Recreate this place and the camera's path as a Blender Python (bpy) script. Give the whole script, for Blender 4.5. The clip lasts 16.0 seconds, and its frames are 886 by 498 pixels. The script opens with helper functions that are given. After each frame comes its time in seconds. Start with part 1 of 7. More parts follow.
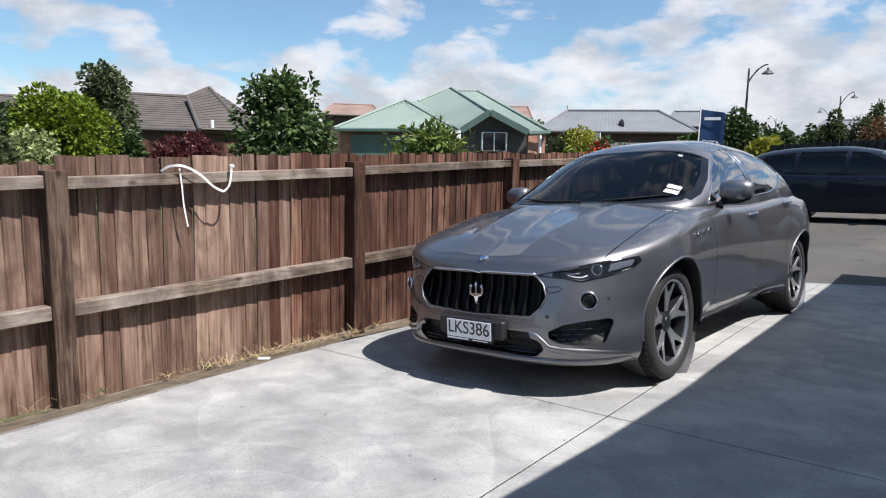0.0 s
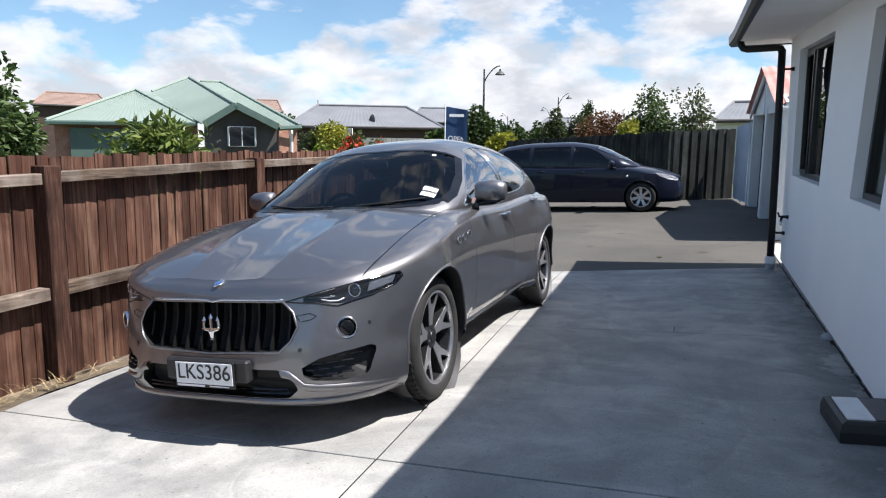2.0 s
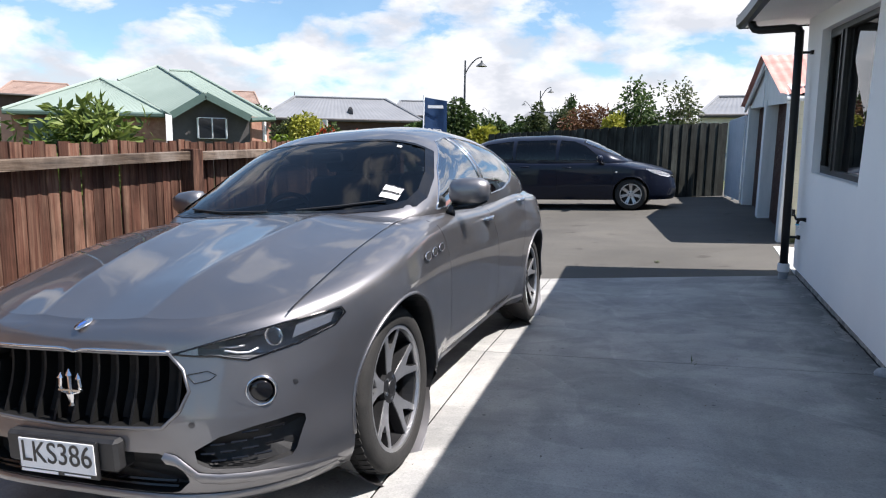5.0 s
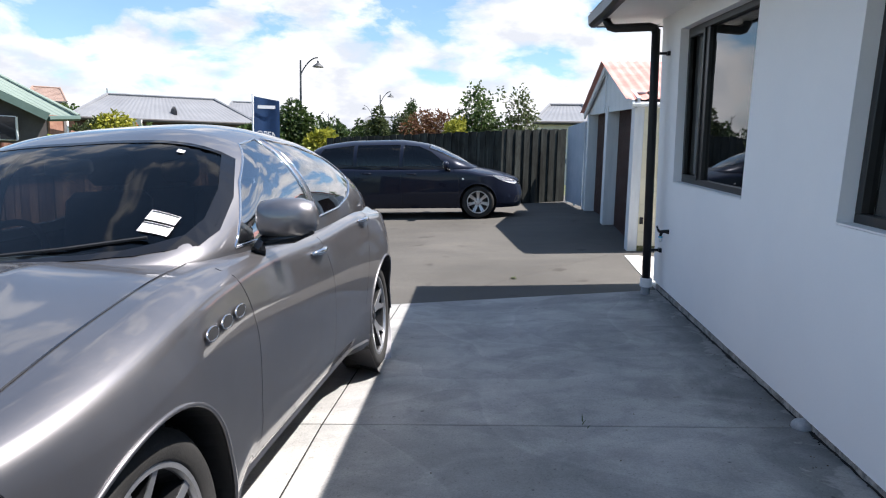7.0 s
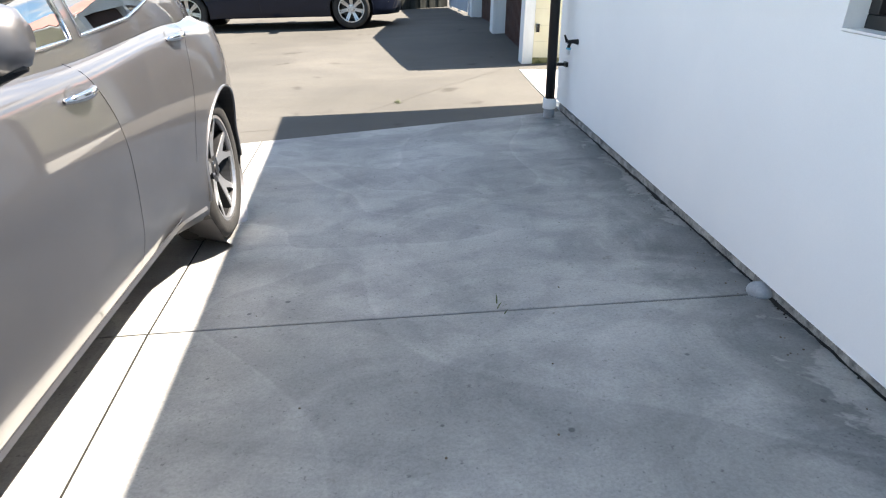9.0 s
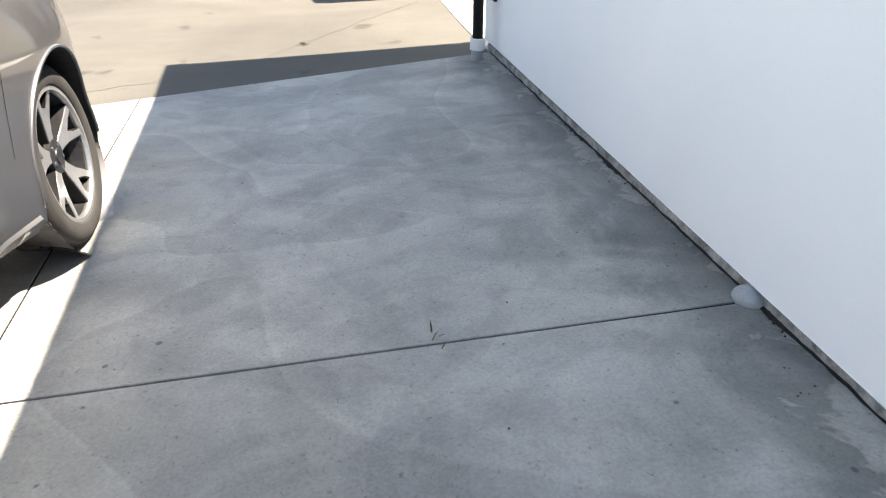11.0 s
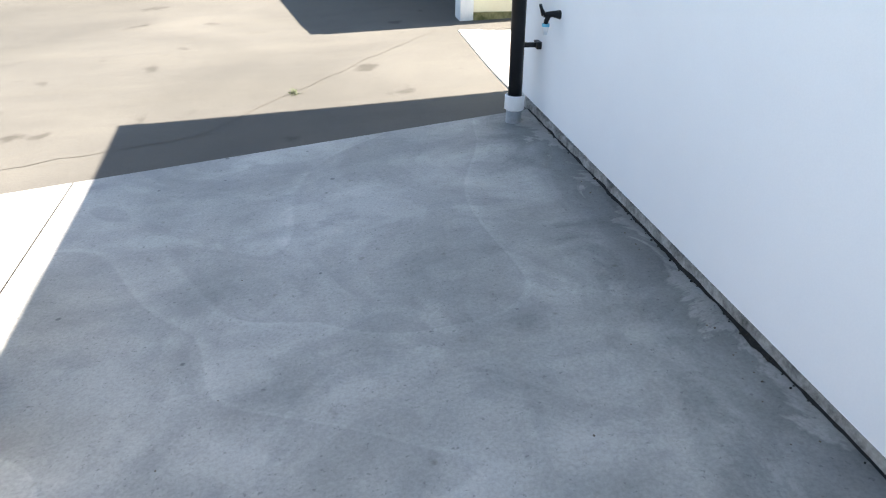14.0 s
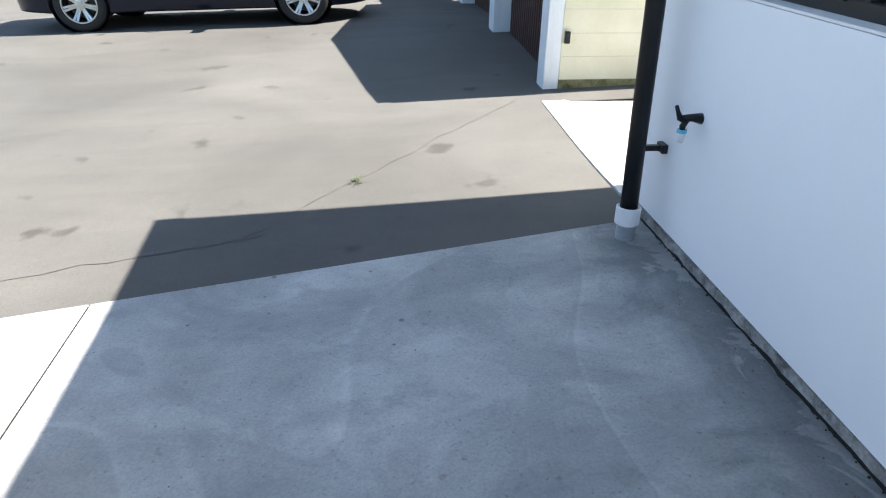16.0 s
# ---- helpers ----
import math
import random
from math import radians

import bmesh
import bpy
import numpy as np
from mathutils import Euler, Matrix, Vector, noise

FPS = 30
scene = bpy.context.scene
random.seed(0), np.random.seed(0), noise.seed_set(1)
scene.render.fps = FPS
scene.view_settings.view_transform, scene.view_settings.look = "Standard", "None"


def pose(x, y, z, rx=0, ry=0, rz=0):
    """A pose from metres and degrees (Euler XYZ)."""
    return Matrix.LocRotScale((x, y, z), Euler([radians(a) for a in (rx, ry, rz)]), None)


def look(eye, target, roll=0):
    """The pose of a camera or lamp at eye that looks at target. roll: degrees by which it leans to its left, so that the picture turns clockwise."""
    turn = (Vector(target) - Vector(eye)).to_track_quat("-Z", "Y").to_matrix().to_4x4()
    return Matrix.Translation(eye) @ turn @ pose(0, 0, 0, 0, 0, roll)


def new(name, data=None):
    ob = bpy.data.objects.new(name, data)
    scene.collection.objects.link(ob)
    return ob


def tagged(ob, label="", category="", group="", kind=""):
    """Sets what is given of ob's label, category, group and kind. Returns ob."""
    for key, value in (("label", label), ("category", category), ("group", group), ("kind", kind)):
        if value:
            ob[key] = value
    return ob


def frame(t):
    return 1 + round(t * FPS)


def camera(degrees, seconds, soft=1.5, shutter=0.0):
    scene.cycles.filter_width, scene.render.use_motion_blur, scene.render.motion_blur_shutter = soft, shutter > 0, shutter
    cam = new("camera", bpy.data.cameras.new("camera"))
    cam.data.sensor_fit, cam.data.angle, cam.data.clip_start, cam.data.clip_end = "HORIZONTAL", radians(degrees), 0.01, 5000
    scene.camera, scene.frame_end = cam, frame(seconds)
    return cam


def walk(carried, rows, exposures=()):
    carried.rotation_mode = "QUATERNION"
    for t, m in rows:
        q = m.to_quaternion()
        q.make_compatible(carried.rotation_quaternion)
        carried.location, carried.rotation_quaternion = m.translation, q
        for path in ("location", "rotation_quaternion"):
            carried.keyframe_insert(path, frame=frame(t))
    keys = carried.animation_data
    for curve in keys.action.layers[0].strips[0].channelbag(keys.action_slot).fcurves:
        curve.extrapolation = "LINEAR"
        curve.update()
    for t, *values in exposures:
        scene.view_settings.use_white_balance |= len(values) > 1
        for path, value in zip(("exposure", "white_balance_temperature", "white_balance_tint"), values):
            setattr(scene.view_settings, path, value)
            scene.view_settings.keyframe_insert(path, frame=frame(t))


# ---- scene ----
cam = camera(68.4, 16.0, 1.15)
PATH = [  # seconds, x, y, z, then the turns about x, y, z in degrees
    (0.0, 0.995, 0.733, 1.224, 82.23, -1.16, 43.5),
    (0.5, 0.922, 0.872, 1.239, 82.31, -0.93, 36.31),
    (1.0, 0.812, 0.956, 1.247, 82.37, -0.89, 26.98),
    (1.5, 0.73, 1.086, 1.242, 82.08, -0.91, 22.47),
    (2.0, 0.718, 1.246, 1.275, 82.09, -0.64, 22.37),
    (2.5, 0.621, 1.378, 1.264, 82.07, -0.79, 28.62),
    (3.0, 0.513, 1.467, 1.259, 81.96, -1.06, 36.66),
    (3.5, 0.51, 1.652, 1.275, 81.76, -0.95, 47.72),
    (4.0, 0.556, 1.849, 1.26, 81.74, -0.93, 48.17),
    (4.5, 0.487, 1.994, 1.28, 81.61, -0.96, 33.35),
    (5.0, 0.421, 2.189, 1.262, 81.62, -0.97, 20.74),
    (7.5, 0.109, 3.578, 1.284, 82.0, -1.14, 3.36),
    (8.0, 0.097, 3.826, 1.214, 75.68, -0.94, -1.33),
    (8.5, 0.146, 4.079, 1.216, 69.54, -0.85, -2.18),
    (9.0, 0.121, 4.318, 1.208, 66.37, -0.96, -3.42),
    (9.5, 0.13, 4.502, 1.207, 63.8, -1.07, -8.09),
    (12.0, 0.256, 5.402, 1.232, 60.08, -1.21, -10.51),
    (12.5, 0.262, 5.644, 1.252, 60.23, -1.16, -10.86),
    (13.0, 0.232, 5.868, 1.249, 60.25, -1.3, -11.74),
    (13.5, 0.293, 6.127, 1.257, 60.49, -1.19, -11.77),
    (14.0, 0.307, 6.339, 1.248, 60.56, -1.0, -10.07),
    (14.5, 0.26, 6.538, 1.271, 60.65, -1.14, -9.56),
    (15.0, 0.286, 6.731, 1.265, 60.76, -0.87, -9.42),
    (15.5, 0.335, 6.958, 1.297, 60.95, -0.79, -8.37),
    (16.0, 0.259, 7.261, 1.343, 63.48, -0.89, -5.07),
]
EXPOSURES = [(0.0, 0.72, 6300, 13), (2.5, 1.02, 6450, 13), (3.5, 1.05, 6550, 12), (5.0, 1.1, 6450, 14), (7.5, 1.36, 6450, 14), (9.0, 2.28, 7250, 12), (12.0, 2.47, 7800, 12), (14.0, 2.45, 7150, 11), (16.0, 2.14, 6500, 10)]
walk(cam, [(t, pose(x, y, z, rx, ry, rz)) for t, x, y, z, rx, ry, rz in PATH], EXPOSURES)

# ---- tools ----
def mesh_ob(name, bm, mat, smooth=False, recalc=True):
    if recalc:
        bmesh.ops.recalc_face_normals(bm, faces=bm.faces)
    me = bpy.data.meshes.new(name)
    bm.to_mesh(me)
    bm.free()
    if mat:
        me.materials.append(mat)
    if smooth:
        for p in me.polygons:
            p.use_smooth = True
    return new(name, me)


def part(name, bm, mat, parent, label="", smooth=False, recalc=True, kind=""):
    """One mesh object under a thing or under a part."""
    ob = mesh_ob(name, bm, mat, smooth, recalc)
    ob.parent = parent
    if label or kind:
        tagged(ob, label, kind=kind)
    return ob


def share(name, me, parent, m):
    """An object of its own on shared mesh data."""
    ob = new(name, me)
    ob.parent = parent
    ob.matrix_basis = m
    return ob


def thing(name, m=None, label="", category="", group="", kind=""):
    ob = new(name)
    ob.empty_display_size = 0.1
    if m is not None:
        ob.matrix_basis = m
    return tagged(ob, label, category, group, kind)


def add_box(bm, x0, x1, y0, y1, z0, z1, bev=0.0, m=None):
    r = bmesh.ops.create_cube(bm, size=1, matrix=Matrix.LocRotScale(((x0 + x1) / 2, (y0 + y1) / 2, (z0 + z1) / 2), None, (abs(x1 - x0), abs(y1 - y0), abs(z1 - z0))))
    vs = r["verts"]
    if bev:
        es = list({e for v in vs for e in v.link_edges})
        r = bmesh.ops.bevel(bm, geom=es, offset=bev, segments=1, affect="EDGES")
        vs = list({v for f in r["faces"] for v in f.verts} | {v for v in vs if v.is_valid})
    if m is not None:
        bmesh.ops.transform(bm, matrix=m, verts=vs)
    return bm


def bx(x0, x1, y0, y1, z0, z1, bev=0.0, m=None):
    return add_box(bmesh.new(), x0, x1, y0, y1, z0, z1, bev, m)


def add_tube(bm, pts, r, seg=8, radii=None, cap=True):
    """A round tube along the points."""
    pts = [Vector(p) for p in pts]
    rings = []
    for i, p in enumerate(pts):
        d = (pts[min(i + 1, len(pts) - 1)] - pts[max(i - 1, 0)]).normalized()
        a = d.orthogonal().normalized() if i == 0 else (a - d * a.dot(d)).normalized()
        b = d.cross(a)
        rr = radii[i] if radii else r
        rings.append([bm.verts.new(p + (a * math.cos(k * 2 * math.pi / seg) + b * math.sin(k * 2 * math.pi / seg)) * rr) for k in range(seg)])
    for r0, r1 in zip(rings, rings[1:]):
        for k in range(seg):
            bm.faces.new((r0[k], r0[(k + 1) % seg], r1[(k + 1) % seg], r1[k]))
    if cap:
        bm.faces.new(rings[0][::-1])
        bm.faces.new(rings[-1])
    return bm


def tube(pts, r, seg=8, radii=None):
    return add_tube(bmesh.new(), pts, r, seg, radii)


def lathe(profile, seg=32, closed=False, caps=True):
    """Turns (x, r) points about the x axis."""
    bm = bmesh.new()
    rings = [[bm.verts.new((x, r * math.cos(k * 2 * math.pi / seg), r * math.sin(k * 2 * math.pi / seg))) for k in range(seg)] for x, r in profile]
    pairs = list(zip(rings, rings[1:])) + ([(rings[-1], rings[0])] if closed else [])
    for r0, r1 in pairs:
        for k in range(seg):
            bm.faces.new((r0[k], r0[(k + 1) % seg], r1[(k + 1) % seg], r1[k]))
    if not closed and caps:
        for ring, x in ((rings[0], profile[0]), (rings[-1], profile[-1])):
            if x[1] > 1e-4:
                bm.faces.new(ring)
    bmesh.ops.remove_doubles(bm, verts=bm.verts, dist=1e-5)
    return bm


def grid_bm(rows, bm=None):
    """Faces between rows of points."""
    bm = bm or bmesh.new()
    vs = [[bm.verts.new(p) for p in r] for r in rows]
    for a, b in zip(vs, vs[1:]):
        for i in range(len(a) - 1):
            try:
                bm.faces.new((a[i], a[i + 1], b[i + 1], b[i]))
            except ValueError:
                pass
    return bm


def prism(poly, z0, z1, m=None):
    """A flat outline (x, y) with thickness from z0 to z1."""
    bm = bmesh.new()
    lo = [bm.verts.new((x, y, z0)) for x, y in poly]
    hi = [bm.verts.new((x, y, z1)) for x, y in poly]
    n = len(poly)
    bm.faces.new(lo[::-1])
    bm.faces.new(hi)
    for i in range(n):
        bm.faces.new((lo[i], lo[(i + 1) % n], hi[(i + 1) % n], hi[i]))
    if m is not None:
        bmesh.ops.transform(bm, matrix=m, verts=bm.verts)
    return bm


def bmesh_at(bm, m):
    bmesh.ops.transform(bm, matrix=m, verts=bm.verts)
    return bm


def lerp_tab(tab, x):
    return float(np.interp(x, [p[0] for p in tab], [p[1] for p in tab]))


def smooth_tab(tab):
    """A smooth curve through (x, y) pairs."""
    xs = np.array([p[0] for p in tab], float)
    ys = np.array([p[1] for p in tab], float)
    d = np.diff(ys) / np.diff(xs)
    m = np.concatenate([[d[0]], np.where(d[:-1] * d[1:] > 0, 2 * d[:-1] * d[1:] / (d[:-1] + d[1:] + 1e-12), 0), [d[-1]]])

    def f(x):
        x = min(max(x, xs[0]), xs[-1])
        i = min(int(np.searchsorted(xs, x, "right")) - 1, len(xs) - 2)
        h = xs[i + 1] - xs[i]
        t = (x - xs[i]) / h
        return float(ys[i] * (1 + 2 * t) * (1 - t) ** 2 + m[i] * h * t * (1 - t) ** 2 + ys[i + 1] * t * t * (3 - 2 * t) + m[i + 1] * h * t * t * (t - 1))

    return f


def dense(poly, step=0.03):
    out = []
    for a, b in zip(poly, poly[1:] + poly[:1]):
        n = max(1, int(math.dist(a, b) / step))
        out += [(a[0] + (b[0] - a[0]) * k / n, a[1] + (b[1] - a[1]) * k / n) for k in range(n)]
    return out


def round_poly(poly, times=2):
    for _ in range(times):
        out = []
        for a, b in zip(poly, poly[1:] + poly[:1]):
            out += [(a[0] * 0.75 + b[0] * 0.25, a[1] * 0.75 + b[1] * 0.25), (a[0] * 0.25 + b[0] * 0.75, a[1] * 0.25 + b[1] * 0.75)]
        poly = out
    return poly


def in_poly(p, poly):
    x, y = p
    c = False
    for (x0, y0), (x1, y1) in zip(poly, poly[1:] + poly[:1]):
        if (y0 > y) != (y1 > y) and x < (x1 - x0) * (y - y0) / (y1 - y0) + x0:
            c = not c
    return c


def cut(bm, poly, ax, keep, third=None):
    """Cuts an opening with a clean edge: ax are the two axes of the outline, keep picks the side, third finds the other axis."""
    i, j = ax
    k = 3 - i - j
    box_lo = (min(p[0] for p in poly), min(p[1] for p in poly))
    box_hi = (max(p[0] for p in poly), max(p[1] for p in poly))
    inside = {v for v in bm.verts if keep(v.co) and box_lo[0] <= v.co[i] <= box_hi[0] and box_lo[1] <= v.co[j] <= box_hi[1] and in_poly((v.co[i], v.co[j]), poly)}
    snap = {}
    for v in inside:
        if any(o not in inside for f in v.link_faces for o in f.verts):
            p = (v.co[i], v.co[j])
            best = None
            for a, b in zip(poly, poly[1:] + poly[:1]):
                d = (b[0] - a[0], b[1] - a[1])
                t = max(0, min(1, ((p[0] - a[0]) * d[0] + (p[1] - a[1]) * d[1]) / (d[0] ** 2 + d[1] ** 2 + 1e-12)))
                q = (a[0] + d[0] * t, a[1] + d[1] * t)
                if best is None or math.dist(p, q) < math.dist(p, best):
                    best = q
            snap[v] = best
    dead = [f for f in bm.faces if all(v in inside for v in f.verts)]
    for v, q in snap.items():
        v.co[i], v.co[j] = q
        if third:
            w = third(*q)
            v.co[k] = math.copysign(w, v.co[k]) if k == 0 else w
    bmesh.ops.delete(bm, geom=dead, context="FACES")


def patch(poly, fn, bm=None, off=(0, 0, 0)):
    """A filled outline laid on a surface: fn takes the two outline coordinates to a place."""
    bm = bm or bmesh.new()
    n = len(poly)
    cx, cy = sum(p[0] for p in poly) / n, sum(p[1] for p in poly) / n
    o = Vector(off)
    rings = []
    for s in (1.0, 0.8, 0.6, 0.4, 0.2):
        rings.append([bm.verts.new(Vector(fn(cx + (p[0] - cx) * s, cy + (p[1] - cy) * s)) + o) for p in poly])
    c = bm.verts.new(Vector(fn(cx, cy)) + o)
    for a, b in zip(rings, rings[1:]):
        for i in range(n):
            bm.faces.new((a[i], a[(i + 1) % n], b[(i + 1) % n], b[i]))
    for i in range(n):
        bm.faces.new((rings[-1][i], rings[-1][(i + 1) % n], c))
    return bm


def recess(poly, fn, depth, bm=None):
    """Walls and back of an opening: depth is the way inwards."""
    bm = bm or bmesh.new()
    d = Vector(depth)
    a = [bm.verts.new(Vector(fn(*p))) for p in poly]
    b = [bm.verts.new(Vector(fn(*p)) + d) for p in poly]
    n = len(poly)
    for i in range(n):
        bm.faces.new((a[i], a[(i + 1) % n], b[(i + 1) % n], b[i]))
    c = bm.verts.new(sum((v.co for v in b), Vector()) / n)
    for i in range(n):
        bm.faces.new((b[i], b[(i + 1) % n], c))
    return bm


def strip(pts, normals, width, lift):
    """A thin raised ribbon along points, for seams and trims."""
    rows = [[], []]
    for i, p in enumerate(pts):
        p = Vector(p)
        d = (Vector(pts[min(i + 1, len(pts) - 1)]) - Vector(pts[max(i - 1, 0)])).normalized()
        n = Vector(normals[i] if isinstance(normals, list) else normals)
        s = d.cross(n).normalized() * width / 2
        rows[0].append(p + s + n * lift)
        rows[1].append(p - s + n * lift)
    return grid_bm(rows)


def letters(text, size, mat, parent, m, depth=0.001, name="lettering", label="", width=None):
    cu = bpy.data.curves.new(name, "FONT")
    cu.body, cu.size, cu.extrude = text, size, depth
    cu.align_x, cu.align_y = "CENTER", "CENTER"
    tmp = new("tmp_text", cu)
    me = bpy.data.meshes.new_from_object(tmp.evaluated_get(bpy.context.evaluated_depsgraph_get()))
    bpy.data.objects.remove(tmp)
    me.materials.clear()
    me.materials.append(mat)
    if width:
        w = max(v.co.x for v in me.vertices) - min(v.co.x for v in me.vertices)
        for v in me.vertices:
            v.co.x *= width / w
    ob = new(name, me)
    ob.parent = parent
    ob.matrix_basis = m
    if label:
        ob["label"] = label
    return ob

# ---- world, sun ----
KX, KY = 0.0739, -0.0078


def slab_z(x, y):
    return KX * (x - 1.586) + KY * (y - 7)


TAR = [(9.0, -0.16), (10.2, -0.155), (11.16, -0.125), (13.3, -0.05), (16.2, 0.18), (20.0, 0.22), (30, 0.25)]


def tar_z(x, y):
    return lerp_tab(TAR, y) + 0.04 * max(-6, min(x, 3))


SUN = Vector((1.83, 0.18, 3.06)).normalized()
world = bpy.data.worlds.new("sky")
scene.world = world
world.use_nodes = True


def build_sky():
    nt = world.node_tree
    bg = nt.nodes["Background"]
    bg.inputs[1].default_value = 0.051
    sky = nt.nodes.new("ShaderNodeTexSky")
    sky.sky_type = "NISHITA"
    sky.sun_disc = False
    sky.sun_elevation = math.asin(SUN.z)
    sky.sun_rotation = math.atan2(SUN.x, SUN.y)
    sky.air_density, sky.dust_density, sky.ozone_density = 1.0, 0.3, 1.5
    # fair-weather clouds, thicker towards the horizon
    d = nt.nodes.new("ShaderNodeTexCoord").outputs["Generated"]
    sep = nt.nodes.new("ShaderNodeSeparateXYZ")
    nt.links.new(d, sep.inputs[0])
    h = math_node(nt, "MAXIMUM", sep.outputs[2], 0.0)
    cmb = nt.nodes.new("ShaderNodeCombineXYZ")
    nt.links.new(sep.outputs[0], cmb.inputs[0])
    nt.links.new(sep.outputs[1], cmb.inputs[1])
    nt.links.new(math_node(nt, "MULTIPLY", h, 2.2), cmb.inputs[2])
    big = noise_of(nt, cmb.outputs[0], 6.5, 8, 0.53, 0.2)
    wide = noise_of(nt, cmb.outputs[0], 2.4, 3, 0.5)
    side = math_node(nt, "ADD", math_node(nt, "MULTIPLY", sep.outputs[0], 0.05), math_node(nt, "MULTIPLY", sep.outputs[1], 0.085))
    lift = math_node(nt, "MAXIMUM", math_node(nt, "MULTIPLY", math_node(nt, "SUBTRACT", 0.15, h), 0.9), -0.10)
    f = math_node(nt, "ADD", math_node(nt, "ADD", math_node(nt, "MULTIPLY", big, 0.88), math_node(nt, "MULTIPLY", wide, 0.18)), math_node(nt, "ADD", lift, side))
    cover = ramp(nt, f, [(0.495, (0.06, 0.06, 0.06)), (0.555, (0.72, 0.72, 0.72)), (0.63, (1, 1, 1))])
    shade = ramp(nt, noise_of(nt, cmb.outputs[0], 9, 6, 0.55), [(0.38, (7.0, 7.4, 7.9)), (0.58, (10.6, 10.7, 10.8))])
    blue = mix(nt, 1.0, sky.outputs[0], (1.22, 1.52, 1.6), "MULTIPLY")
    nt.links.new(mix(nt, cover, blue, shade), bg.inputs[0])


sun = new("sun", bpy.data.lights.new("sun", "SUN"))
sun.data.energy, sun.data.angle, sun.data.color = 5.0, radians(0.55), (1, 0.96, 0.90)
sun.matrix_world = look(SUN * 50, (0, 0, 0))

# ---- materials ----
def mat_base(name, color, rough=0.6, metal=0.0, coat=0.0, spec=0.5):
    m = bpy.data.materials.new(name)
    m.use_nodes = True
    b = m.node_tree.nodes["Principled BSDF"]
    b.inputs["Base Color"].default_value = (*color, 1)
    b.inputs["Roughness"].default_value = rough
    b.inputs["Metallic"].default_value = metal
    b.inputs["Coat Weight"].default_value = coat
    b.inputs["Coat Roughness"].default_value = 0.03
    b.inputs["Specular IOR Level"].default_value = spec
    return m, m.node_tree, b


def node(nt, kind, **inputs):
    n = nt.nodes.new(kind)
    for k, v in inputs.items():
        n.inputs[k.replace("_", " ")].default_value = v
    return n


def ramp(nt, fac, stops):
    r = nt.nodes.new("ShaderNodeValToRGB")
    e = r.color_ramp.elements
    while len(e) < len(stops):
        e.new(0.5)
    for el, (p, c) in zip(e, stops):
        el.position = p
        el.color = (*c, 1) if len(c) == 3 else c
    nt.links.new(fac, r.inputs[0])
    return r.outputs[0]


def coords(nt, scale=(1, 1, 1), world=False):
    if world:
        g = nt.nodes.new("ShaderNodeNewGeometry").outputs["Position"]
    else:
        g = nt.nodes.new("ShaderNodeTexCoord").outputs["Object"]
    mp = nt.nodes.new("ShaderNodeMapping")
    mp.inputs["Scale"].default_value = scale
    nt.links.new(g, mp.inputs["Vector"])
    return mp.outputs[0]


def noise_of(nt, vec, scale, detail=6, rough=0.6, dist=0.0):
    n = node(nt, "ShaderNodeTexNoise", Scale=scale, Detail=detail, Roughness=rough, Distortion=dist)
    nt.links.new(vec, n.inputs["Vector"])
    return n.outputs["Fac"]


def mix(nt, fac, a, b, blend="MIX"):
    m = nt.nodes.new("ShaderNodeMix")
    m.data_type = "RGBA"
    m.blend_type = blend
    for sock, v in ((m.inputs[0], fac), (m.inputs[6], a), (m.inputs[7], b)):
        if isinstance(v, (int, float)):
            sock.default_value = v
        elif isinstance(v, tuple):
            sock.default_value = (*v, 1)
        else:
            nt.links.new(v, sock)
    return m.outputs[2]


def bump(nt, b, height, strength=0.3, dist=0.01):
    n = node(nt, "ShaderNodeBump", Strength=strength, Distance=dist)
    nt.links.new(height, n.inputs["Height"])
    nt.links.new(n.outputs[0], b.inputs["Normal"])


def math_node(nt, op, a, b=0.5, clamp=False):
    n = nt.nodes.new("ShaderNodeMath")
    n.operation = op
    n.use_clamp = clamp
    for s, v in zip(n.inputs, (a, b)):
        if isinstance(v, (int, float)):
            s.default_value = v
        else:
            nt.links.new(v, s)
    return n.outputs[0]


def speckled(name, c0, c1, scale=6, rough=0.7, fine=60, bumps=0.2, metal=0.0, stretch=(1, 1, 1), rand=0.0):
    """A colour that wanders between two tones, with fine grain; rand varies it from piece to piece."""
    m, nt, b = mat_base(name, c0, rough, metal)
    v = coords(nt, stretch)
    big = noise_of(nt, v, scale, 5)
    small = noise_of(nt, v, fine, 4)
    f = math_node(nt, "ADD", math_node(nt, "MULTIPLY", big, 0.7), math_node(nt, "MULTIPLY", small, 0.3))
    col = ramp(nt, f, [(0.36, c0), (0.64, c1)])
    if rand:
        r = nt.nodes.new("ShaderNodeObjectInfo").outputs["Random"]
        col = mix(nt, 1.0, col, ramp(nt, r, [(0, (1 - rand,) * 3), (1, (1 + rand * 0.6,) * 3)]), "MULTIPLY")
    nt.links.new(col, b.inputs["Base Color"])
    if bumps:
        bump(nt, b, small, bumps, 0.004)
    return m


